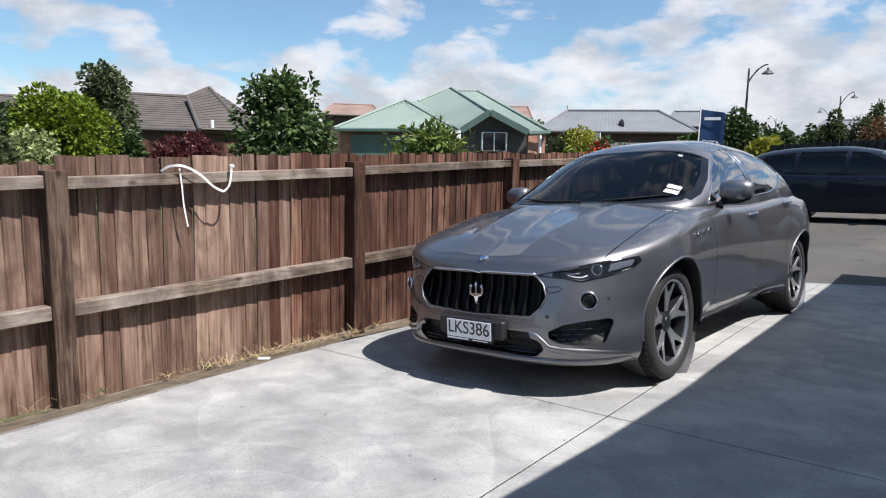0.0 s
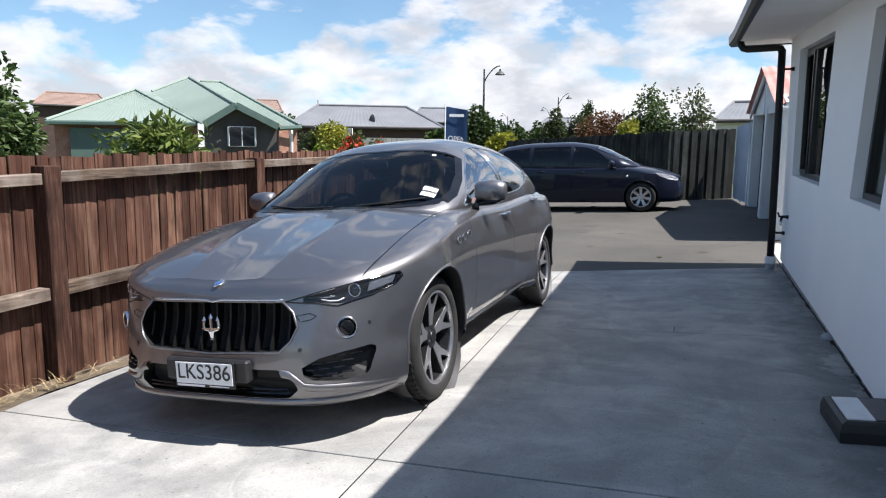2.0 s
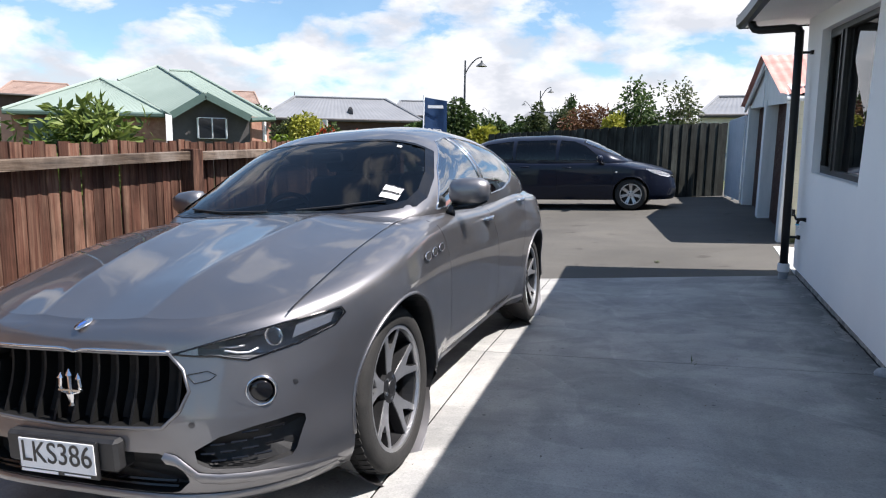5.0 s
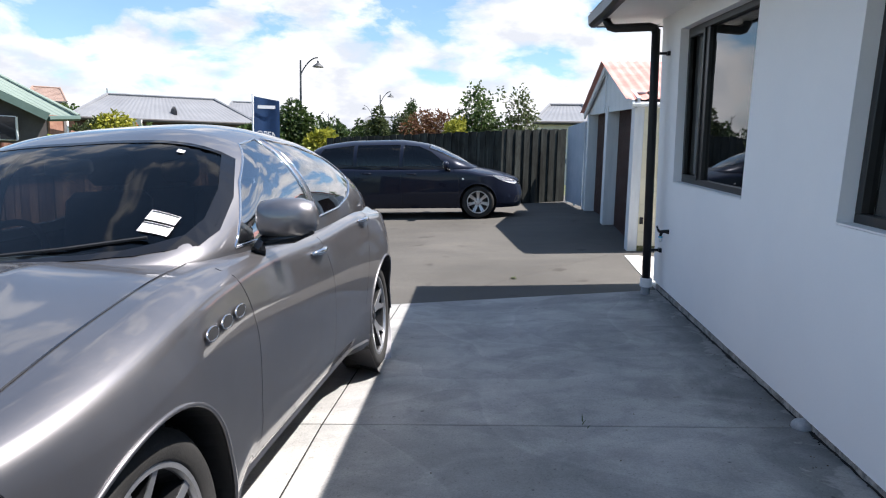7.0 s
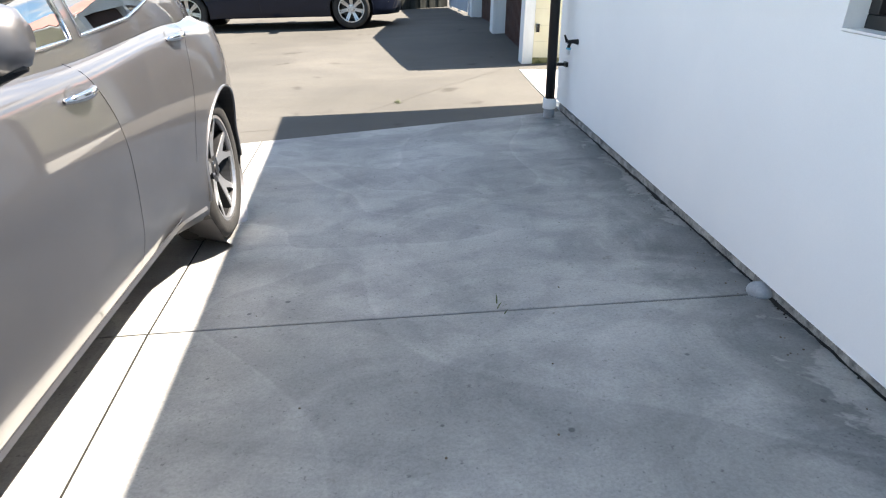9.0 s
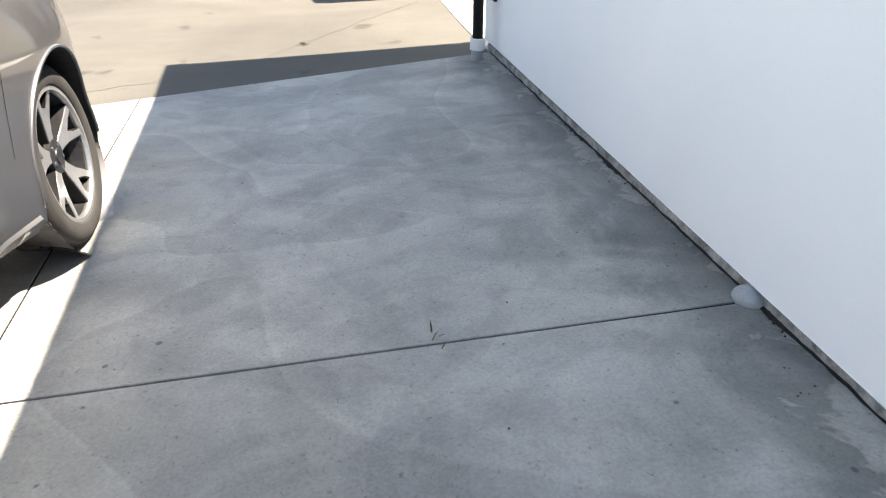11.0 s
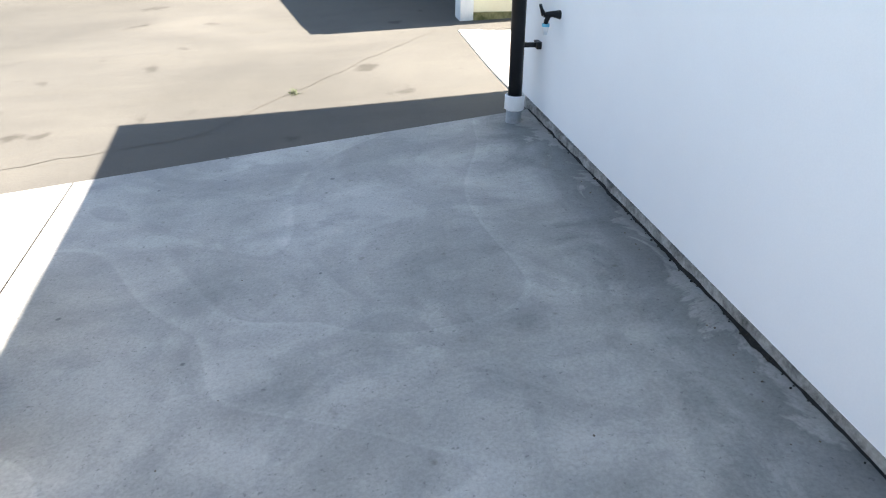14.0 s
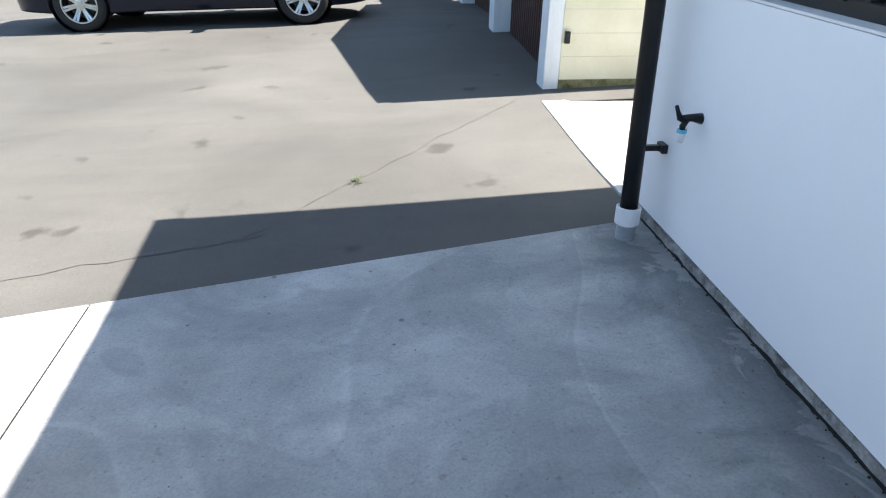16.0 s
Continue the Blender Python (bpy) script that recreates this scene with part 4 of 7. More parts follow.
    part("dark_panel", bx(0.003, 0.11, -0.15, 0.15, 0.098, 0.104, 0.002), gloss_black, b, "glossy dark panel")


tap_blue, _, _ = mat_base("tap_blue", (0.12, 0.45, 0.6), 0.4)
build_downpipe()

# ---- cars ----
class Shape:
    """The surfaces of a car: x across, y from the nose to the tail, z up."""

    def __init__(s, d):
        s.d = d
        s.zc, s.drop, s.uf, s.wz = (smooth_tab(d[k]) for k in ("top", "drop", "nose", "width"))
        s.zb = smooth_tab(d["under"])
        s.n, s.m, s.us, s.ue, s.ur = d["n"], d["m"], d["us"], d["length"], d["ur"]
        s.r = d["round"]
        s.plan = smooth_tab(d["plan"])
        s.gzc, s.gwb, s.ga, s.gb = smooth_tab(d["roof"]), smooth_tab(d["gwidth"]), d["ga"], d["gb"]

    def top(s, w, u):
        w = abs(w)
        z = s.zc(u) - s.drop(u) * (w / 0.9) ** 2.6
        if u < s.d["cowl"]:
            k = min(1, u / 0.5) * max(0, min(1, (s.d["cowl"] - u) / 0.3))
            z += s.d["ridge"] * k * math.exp(-abs(w - 0.22 - 0.12 * u) / 0.09) - s.d["ridge"] * 0.6 * k * math.exp(-((w / 0.16) ** 2))
        return z

    def flare(s, u, z):
        k = max(0, 1 - ((z - 0.62) / 0.42) ** 2)
        f = s.d["flare"] * k * sum(math.exp(-(((u - h) / 0.42) ** 2)) for h in s.d["hubs"])
        a, b = s.d["hubs"]
        q = max(0, min(1, (u - a - 0.36) / 0.3)) * max(0, min(1, (b - 0.36 - u) / 0.3))
        return f - s.d["tuck"] * q * max(0, (0.52 - z) / 0.3) ** 1.6

    def ring(s, kind, a, z, inset=0.0):
        """A point of the outline at height z; a is an angle at the ends, a length along the sides."""
        W = s.wz(z) - inset
        if kind == "front":
            u0 = s.uf(z) + inset
            u = s.us - (s.us - u0) * math.cos(a) ** (2 / s.m)
            w = (W * s.plan(u) + s.flare(u, z)) * math.sin(a) ** (2 / s.n)
        elif kind == "rear":
            e = s.ue - 0.25 * max(0, z - 0.7) - 0.1 * max(0, 0.5 - z) - inset
            u = s.ur + (e - s.ur) * math.cos(a) ** (2 / 2.2)
            w = (W * s.plan(u) + s.flare(u, z)) * math.sin(a) ** (2 / 3.0)
        else:
            u = a
            w = W * s.plan(u) + s.flare(u, z)
        return w, u

    def columns(s):
        c = [("front", t) for t in np.linspace(0, math.pi / 2, 64)[:-1]]
        c += [("side", u) for u in np.linspace(s.us, s.ur, 120)]
        c += [("rear", t) for t in np.linspace(math.pi / 2, 0, 26)[1:]]
        return c

    def edge(s, kind, a):
        w, u = s.ring(kind, a, 0.8, s.r)
        return s.top(w, u)

    def side_w(s, u, z):
        """Half width of the flank."""
        def half(zz, inset):
            w = s.ring("side", u, zz, inset)[0]
            if u < s.us:
                u0 = s.uf(zz) + inset
                w *= max(0, 1 - max(0, min(1, (s.us - u) / (s.us - u0))) ** s.m) ** (1 / s.n)
            elif u > s.ur:
                e = s.ue - 0.25 * max(0, zz - 0.7) - 0.1 * max(0, 0.5 - zz) - inset
                w *= max(0, 1 - min(1, (u - s.ur) / (e - s.ur)) ** 2.2) ** (1 / 3.0)
            return w

        zt = s.top(half(0.8, s.r), u)
        t = max(0, min(1, (z - (zt - s.r)) / s.r))
        return half(z, s.r * (1 - math.sqrt(1 - t * t)))

    def nose_u(s, w, z):
        """Where the nose stands at that width and height."""
        w = abs(w)
        u = s.uf(z)
        for _ in range(4):
            zt = s.top(w * 0.96, u + s.r)
            t = max(0, min(0.98, (z - (zt - s.r)) / s.r))
            ins = s.r * (1 - math.sqrt(1 - t * t))
            W = (s.wz(z) - ins) * s.plan(u) + s.flare(u, z)
            u = s.us - (s.us - s.uf(z) - ins) * max(0, 1 - min(1, w / W) ** s.n) ** (1 / s.m)
        return u

    def body(s):
        bm = bmesh.new()
        cols = s.columns()
        K = 40
        for sg in (1, -1):
            side, rows, rim_pts = [], [], []
            for kind, a in cols:
                zt = s.edge(kind, a)
                zb = s.zb(s.ring(kind, a, 0.4)[1])
                line = []
                for j in range(K + 1):
                    k = j / K
                    z = zb + (zt - zb) * k
                    t = max(0, (z - (zt - s.r)) / s.r)
                    w, u = s.ring(kind, a, z, s.r * (1 - math.sqrt(max(0, 1 - t * t))))
                    line.append((w * sg, u, z))
                side.append(line)
                w, u, z = line[-1]
                rows.append([(w * (1 - q / 44), u, s.top(w * (1 - q / 44), u) if q else z) for q in range(45)])
            grid_bm(side, bm)
            grid_bm(rows, bm)
            grid_bm([[(p[0][0], p[0][1], p[0][2]), (0, p[0][1], p[0][2])] for p in side], bm)
        bmesh.ops.remove_doubles(bm, verts=bm.verts, dist=0.0004)
        return bm

    def cabin(s, u, f):
        """The upper body: f runs from 0 at the belt to 1 at the roof's middle."""
        zb, zc, wb = s.belt(u), s.gzc(u), s.gwb(u)
        zc = max(zc, zb + 0.002)
        p = f * math.pi / 2
        return Vector((wb * math.cos(p) ** (2 / s.ga), u, zb + (zc - zb) * math.sin(p) ** (2 / s.gb)))

    def belt(s, u):
        return s.top(s.gwb(u), u) - 0.01

    def cabin_w(s, u, z):
        zb, zc = s.belt(u), s.gzc(u)
        q = max(0, min(0.999, (z - zb) / max(0.01, zc - zb)))
        return s.gwb(u) * (1 - q ** s.gb) ** (1 / s.ga)

    def cabin_z(s, w, u):
        zb, zc = s.belt(u), s.gzc(u)
        q = min(0.999, abs(w) / max(0.01, s.gwb(u)))
        return zb + (zc - zb) * (1 - q ** s.ga) ** (1 / s.gb)

    def cabin_shell(s):
        bm = bmesh.new()
        us = np.linspace(s.d["cab0"], s.d["cab1"], 120)
        fs = [(k / 52) for k in range(53)]
        for sg in (1, -1):
            grid_bm([[(p.x * sg, p.y, p.z) for p in (s.cabin(u, f) for f in fs)] for u in us], bm)
        bmesh.ops.remove_doubles(bm, verts=bm.verts, dist=0.0004)
        return bm


def wheel(parent, x, y, r, rim_r, width, side, spokes, light, dark_m):
    w = thing("wheel")
    w.parent = parent
    w.matrix_basis = pose(x, y, r) @ (Matrix.Identity(4) if side > 0 else pose(0, 0, 0, 0, 0, 180))
    h = width / 2
    tyre = lathe([(-h * 0.8, rim_r), (-h, rim_r + 0.03), (-h, r - 0.03), (-h * 0.82, r - 0.006), (-h * 0.4, r), (h * 0.4, r), (h * 0.82, r - 0.006), (h, r - 0.03), (h * 1.02, (r + rim_r) / 2), (h, rim_r + 0.012), (h * 0.9, rim_r)], 56, True)
    part("tyre", tyre, rubber, w, smooth=True)
    bm = bmesh.new()
    for k in range(56):
        a = k * 2 * math.pi / 56
        m = Matrix.Rotation(a, 4, "X")
        add_box(bm, h * 0.42, h * 0.80, -0.012, 0.012, r - 0.012, r - 0.0005, 0, m @ pose(0, 0, 0, 0, 0, 12))
        add_box(bm, -h * 0.38, h * 0.38, -0.014, 0.014, r - 0.006, r + 0.002, 0, m @ pose(0, 0, 0, 0, 0, 20))
    part("tread", bm, rubber, w, kind="stuff", label="worn rubber tread blocks")
    part("rim_barrel", lathe([(h * 0.80, rim_r - 0.012), (h * 0.3, rim_r - 0.03), (-h * 0.7, rim_r - 0.04), (-h * 0.75, 0.05)], 56, False, False), rim_grey, w, "dark inner rim barrel")
    rim = lathe([(h * 0.5, rim_r), (h * 0.86, rim_r), (h * 0.93, rim_r + 0.006), (h * 0.93, rim_r - 0.012), (h * 0.80, rim_r - 0.016), (h * 0.5, rim_r - 0.012)], 56, True)
    part("rim", rim, light, w, smooth=False)
    part("brake_disc", lathe([(-0.02, 0.05), (-0.02, rim_r * 0.74), (0.005, rim_r * 0.74), (0.005, 0.05)], 40), rim_grey, w, "dull grey metal brake disc")
    if spokes == 5:
        def fork(g, x0, x1):
            """One forked spoke: g shrinks its outline, x0 and x1 are its depth at hub and rim."""
            ro = rim_r - 0.010 - 0.4 * g
            out = [(-0.026 + g, 0.05), (-0.034 + g, 0.10), (-0.046 + g, 0.15), (-0.092 + g, ro), (-0.050 - g, ro), (-0.026 - g, 0.205 + g), (0, 0.165 + g)]
            out += [(-y, z) for y, z in out[-2::-1]]
            b = bmesh.new()
            at = lambda z: x0 + (x1 - x0) * ((z - 0.05) / (ro - 0.05)) ** 1.5
            hi = [b.verts.new((at(z), y, z)) for y, z in out]
            lo = [b.verts.new((at(z) - 0.045, y * 1.08, z)) for y, z in out]
            n = len(out)
            quads = [(0, 1, -2, -1), (1, 2, -3, -2), (2, 3, 4, 5), (2, 5, 6), (2, 6, -3), (-3, 6, -6), (-3, -6, -5, -4)]
            for q in quads:
                b.faces.new([hi[i] for i in q])
            for i in range(n - 1):
                b.faces.new((hi[i], lo[i], lo[i + 1], hi[i + 1]))
            return b

        for k in range(5):
            turn = Matrix.Rotation(k * 2 * math.pi / 5, 4, "X")
            part("spoke", bmesh_at(fork(0, h * 0.58, h * 0.84), turn), dark_m, w)
            part("spoke_face", bmesh_at(fork(0.006, h * 0.58 + 0.003, h * 0.84 + 0.003), turn), light, w)
    for k in range(spokes if spokes != 5 else 0):
        a0 = k * 2 * math.pi / spokes
        bm = bmesh.new()
        face = bmesh.new()
        for s in (-1, 1):
            inner, outer = 0.055, rim_r - 0.012
            rows = []
            frows = []
            for q in range(7):
                t = q / 6
                rr = inner + (outer - inner) * t
                half = 0.014
                off = s * (0.010 + 0.010 * t ** 1.3)
                xf = h * (0.60 + 0.26 * t ** 1.5)
                rows.append([(xf - 0.05, off - half, rr), (xf, off - half, rr), (xf, off + half, rr), (xf - 0.05, off + half, rr)])
                frows.append([(xf + 0.002, off - half * 0.75 + s * half * 0.2, rr), (xf + 0.002, off + half * 0.75 + s * half * 0.2, rr)])
            grid_bm(rows, bm)
            grid_bm(frows, face)
        for b in (bm, face):
            bmesh.ops.transform(b, matrix=Matrix.Rotation(a0, 4, "X"), verts=b.verts)
        part("spoke", bm, dark_m, w)
        part("spoke_face", face, light, w)
    part("hub_cap", lathe([(h * 0.45, 0.075), (h * 0.62, 0.07), (h * 0.66, 0.034), (h * 0.70, 0.03), (h * 0.70, 0.0)], 24), dark_m, w, smooth=False)
    for k in range(5):
        a = (k + 0.5) * 2 * math.pi / 5
        part("wheel_bolt", bmesh_at(lathe([(h * 0.6, 0.010), (h * 0.67, 0.009), (h * 0.67, 0.0)], 8), Matrix.Translation((0, 0.05 * math.sin(a), 0.05 * math.cos(a)))), chrome, w)
    return w


def arch(bm, s, u, r, hub_z):
    circle = [(u + r * math.cos(a), hub_z + r * math.sin(a)) for a in np.linspace(0, 2 * math.pi, 49)[:-1]]
    for sg in (1, -1):
        cut(bm, circle, (1, 2), lambda c: c.x * sg > 0.5, lambda a, b: s.side_w(a, max(b, s.zb(a))))
    return circle


def liners(parent, s, u, r, hub_z, depth=0.34):
    for sg in (1, -1):
        rows = []
        for a in np.linspace(-0.35, math.pi + 0.35, 30):
            y, z = u + r * math.cos(a), hub_z + r * math.sin(a)
            w = s.side_w(y, max(z, s.zb(y) + 0.01))
            rows.append([(sg * (w - 0.004), y, z), (sg * (w - 0.03), y, z), (sg * (w - depth), y, z), (sg * (w - depth), u, hub_z)])
        part("arch_liner", grid_bm(rows), black_plastic, parent, "black plastic wheel arch liner")
        lip = []
        for a in np.linspace(-0.1, math.pi + 0.1, 40):
            y, z = u + (r + 0.004) * math.cos(a), hub_z + (r + 0.004) * math.sin(a)
            lip.append((sg * (s.side_w(y, max(z, s.zb(y) + 0.01)) + 0.001), y, z))
        part("arch_lip", tube(lip, 0.008, 6), s.paint, parent, smooth=True)


def seat(parent, x, y, z, mat):
    bm = bx(x - 0.25, x + 0.25, y, y + 0.52, z, z + 0.18, 0.05)
    part("seat_cushion", bm, mat, parent, smooth=True)
    m = pose(x, y + 0.5, z + 0.12, -14)
    b = bx(-0.25, 0.25, -0.06, 0.08, 0, 0.62, 0.05, m)
    part("seat_back", b, mat, parent, smooth=True)
    part("head_rest", bx(-0.13, 0.13, -0.04, 0.07, 0.66, 0.84, 0.04, m), mat, parent, smooth=True)


def side_fn(s, sg, lift=0.0):
    return lambda u, z: Vector((sg * (s.side_w(u, z) + lift), u, z))


def cab_side_fn(s, sg, lift=0.0):
    return lambda u, z: Vector((sg * (s.cabin_w(u, z) + lift), u, z))


def nose_fn(s, lift=0.0):
    return lambda w, z: Vector((w, s.nose_u(w, z) - lift, z))


def mirrored(poly):
    return [(-a, b) for a, b in poly[::-1]]


def loop_tube(pts, r, seg=6):
    return tube(list(pts) + [pts[0]], r, seg)


def car_shell(root, s, side_wins, screen, back, side_mats, screen_mat, handles, mirror_at, doors):
    """Body, cabin, glass, wheels' arches, handles, mirrors and seams shared by both cars."""
    d = s.d
    bm = s.body()
    for u in d["hubs"]:
        arch(bm, s, u, d["arch"], d["tyre"])
    cut(bm, d["well"], (0, 1), lambda c: c.z > d["well_z"])
    for poly in d["front_cuts"]:
        for p in ((poly, mirrored(poly)) if min(q[0] for q in poly) > 0.05 else (poly,)):
            cut(bm, dense(p), (0, 2), lambda c: c.y < 0.75, s.nose_u)
    part("body", bm, s.paint, root, smooth=True)
    cab = s.cabin_shell()
    for win in side_wins:
        for sg in (1, -1):
            cut(cab, dense(win), (1, 2), lambda c: c.x * sg > 0.3, s.cabin_w)
    for w in (screen, back):
        cut(cab, dense(w), (0, 1), lambda c: c.z > s.belt(c.y) + 0.01, s.cabin_z)
    part("cabin_frame", cab, s.paint, root, smooth=True)
    for name, w, mt in (("windscreen", screen, screen_mat), ("rear_window", back, side_mats[-1])):
        g = part(name, patch(dense(w, 0.06), lambda a, b: Vector((a, b, s.cabin_z(a, b) + 0.002))), mt, root, smooth=True)
        n = len(dense(w, 0.06))
        cx, cy = sum(p[0] for p in w) / len(w), sum(p[1] for p in w) / len(w)
        rows = [[Vector((cx + (a - cx) * k, cy + (b - cy) * k, s.cabin_z(cx + (a - cx) * k, cy + (b - cy) * k) + 0.004)) for k in (1.02, 0.95)] for a, b in dense(w, 0.06) + dense(w, 0.06)[:1]]
        part("glass_border", grid_bm(rows), gloss_black, g, "black border band of the glass")
    for win, mt in zip(side_wins, side_mats):
        for sg in (1, -1):
            g = part("side_window", patch(dense(win, 0.06), cab_side_fn(s, sg, 0.0)), mt, root, smooth=True)
            part("window_trim", loop_tube([cab_side_fn(s, sg, 0.003)(*p) for p in dense(win, 0.06)], d["trim"], 6), d["trim_mat"], g, smooth=True)
    for u, z in handles:
        for sg in (1, -1):
            pts = [Vector((sg * (s.side_w(u + k, z + 0.02 * k) + 0.006 + 0.03 * (1 - (k / 0.1) ** 2)), u + k, z + 0.05 * k)) for k in np.linspace(-0.1, 0.1, 9)]
            part("door_handle", tube(pts, 0.013, 8, [0.008, 0.012, 0.014, 0.015, 0.015, 0.015, 0.014, 0.012, 0.008]), d["handle_mat"], root, d["handle_label"], smooth=True)
            part("handle_cup", patch([(u + 0.075 * math.cos(a), z + 0.032 * math.sin(a)) for a in np.linspace(0, 2 * math.pi, 17)[:-1]], side_fn(s, sg, 0.0015)), s.paint_dark, root)
    mx, my, mz = mirror_at
    for sg in (1, -1):
        mm = thing("wing_mirror")
        mm.parent = root
        prof = [(-0.115, 0.055), (-0.1, 0.078), (-0.03, 0.088), (0.06, 0.082), (0.105, 0.062), (0.118, 0.03)]
        rows = []
        for x, r in prof:
            rows.append([(sg * (mx + x), my + (0.95 * r * math.cos(a) if math.cos(a) < 0 else 0.02 * math.cos(a)), mz + 0.92 * r * math.copysign(abs(math.sin(a)) ** 0.7, math.sin(a))) for a in np.linspace(0, 2 * math.pi, 25)])
        b = grid_bm(rows)
        bmesh.ops.remove_doubles(b, verts=b.verts, dist=1e-4)
        bmesh.ops.holes_fill(b, edges=[e for e in b.edges if e.is_boundary])
        part("mirror_housing", b, s.paint, mm, smooth=True)
        part("mirror_glass", bx(sg * (mx - 0.09), sg * (mx + 0.09), my + 0.021, my + 0.025, mz - 0.055, mz + 0.055), chrome, mm, "silvered mirror glass")
        part("mirror_arm", tube([(sg * (s.side_w(my - 0.12, mz - 0.13) - 0.01), my - 0.10, mz - 0.12), (sg * (mx - 0.10), my - 0.04, mz - 0.085), (sg * (mx + 0.02), my - 0.02, mz - 0.078), (sg * (mx + 0.1), my - 0.015, mz - 0.055)], 0.02, 8, [0.03, 0.024, 0.022, 0.012]), gloss_black, mm, "black plastic mirror arm", smooth=True)
    for line in doors:
        ip = [(smooth_tab([(i, p[0]) for i, p in enumerate(line)])(t), smooth_tab([(i, p[1]) for i, p in enumerate(line)])(t)) for t in np.linspace(0, len(line) - 1, 24)]
        for sg in (1, -1):
            pts = [side_fn(s, sg)(*p) for p in ip]
            part("door_seam", strip(pts, Vector((sg, 0, 0)), 0.0032, 0.0012), gloss_black, root)
    for u in d["hubs"]:
        liners(root, s, u, d["arch"], d["tyre"])
        for sg in (1, -1):
            wheel(root, sg * (d["track"]), u, d["tyre"], d["rim"], d["tyre_w"], sg, d["spokes"], *d["rim_mats"])


def cabin_fittings(root, s, dash, wheel_at, seats, z):
    y0, y1, w, zt = dash
    rows = [[(-w, y0, zt - 0.16), (-w * 0.7, y0 - 0.08, zt - 0.14), (0, y0 - 0.12, zt - 0.13), (w * 0.7, y0 - 0.08, zt - 0.14), (w, y0, zt - 0.16)]]
    for k in np.linspace(0, 1, 7):
        y = y0 + (y1 - y0) * k
        rows.append([(w * a, y, zt - 0.05 - 0.06 * (1 - k) + 0.04 * math.sin(math.pi * k) * (1 - 0.4 * abs(a))) for a in (-1, -0.7, -0.4, 0, 0.4, 0.7, 1)][:7])
    rows = rows[1:] + [[(w * a, y1 + 0.03, zt - 0.4) for a in (-1, -0.7, -0.4, 0, 0.4, 0.7, 1)]]
    part("dashboard", grid_bm(rows), cabin_dark, root, "dark dashboard", smooth=True)
    x, y, zz = wheel_at
    m = pose(x, y, zz, 65)
    ring = [m @ Vector((0.185 * math.cos(a), 0.185 * math.sin(a), 0)) for a in np.linspace(0, 2 * math.pi, 33)]
    st = part("steering_wheel", tube(ring, 0.016, 8), cabin_dark, root, "dark steering wheel", smooth=True)
    b = bmesh.new()
    for a in (0, math.pi, -math.pi / 2):
        add_tube(b, [m @ Vector((0, 0, -0.02)), m @ Vector((0.18 * math.cos(a), 0.18 * math.sin(a), 0))], 0.016, 6)
    part("wheel_spokes", b, cabin_dark, st)
    for sx, sy in seats:
        seat(root, sx, sy, z, cabin_dark)
    part("cabin_floor", bx(-0.78, 0.78, y0, s.d["cab1"] - 0.3, z - 0.12, z - 0.1), cabin_dark, root)


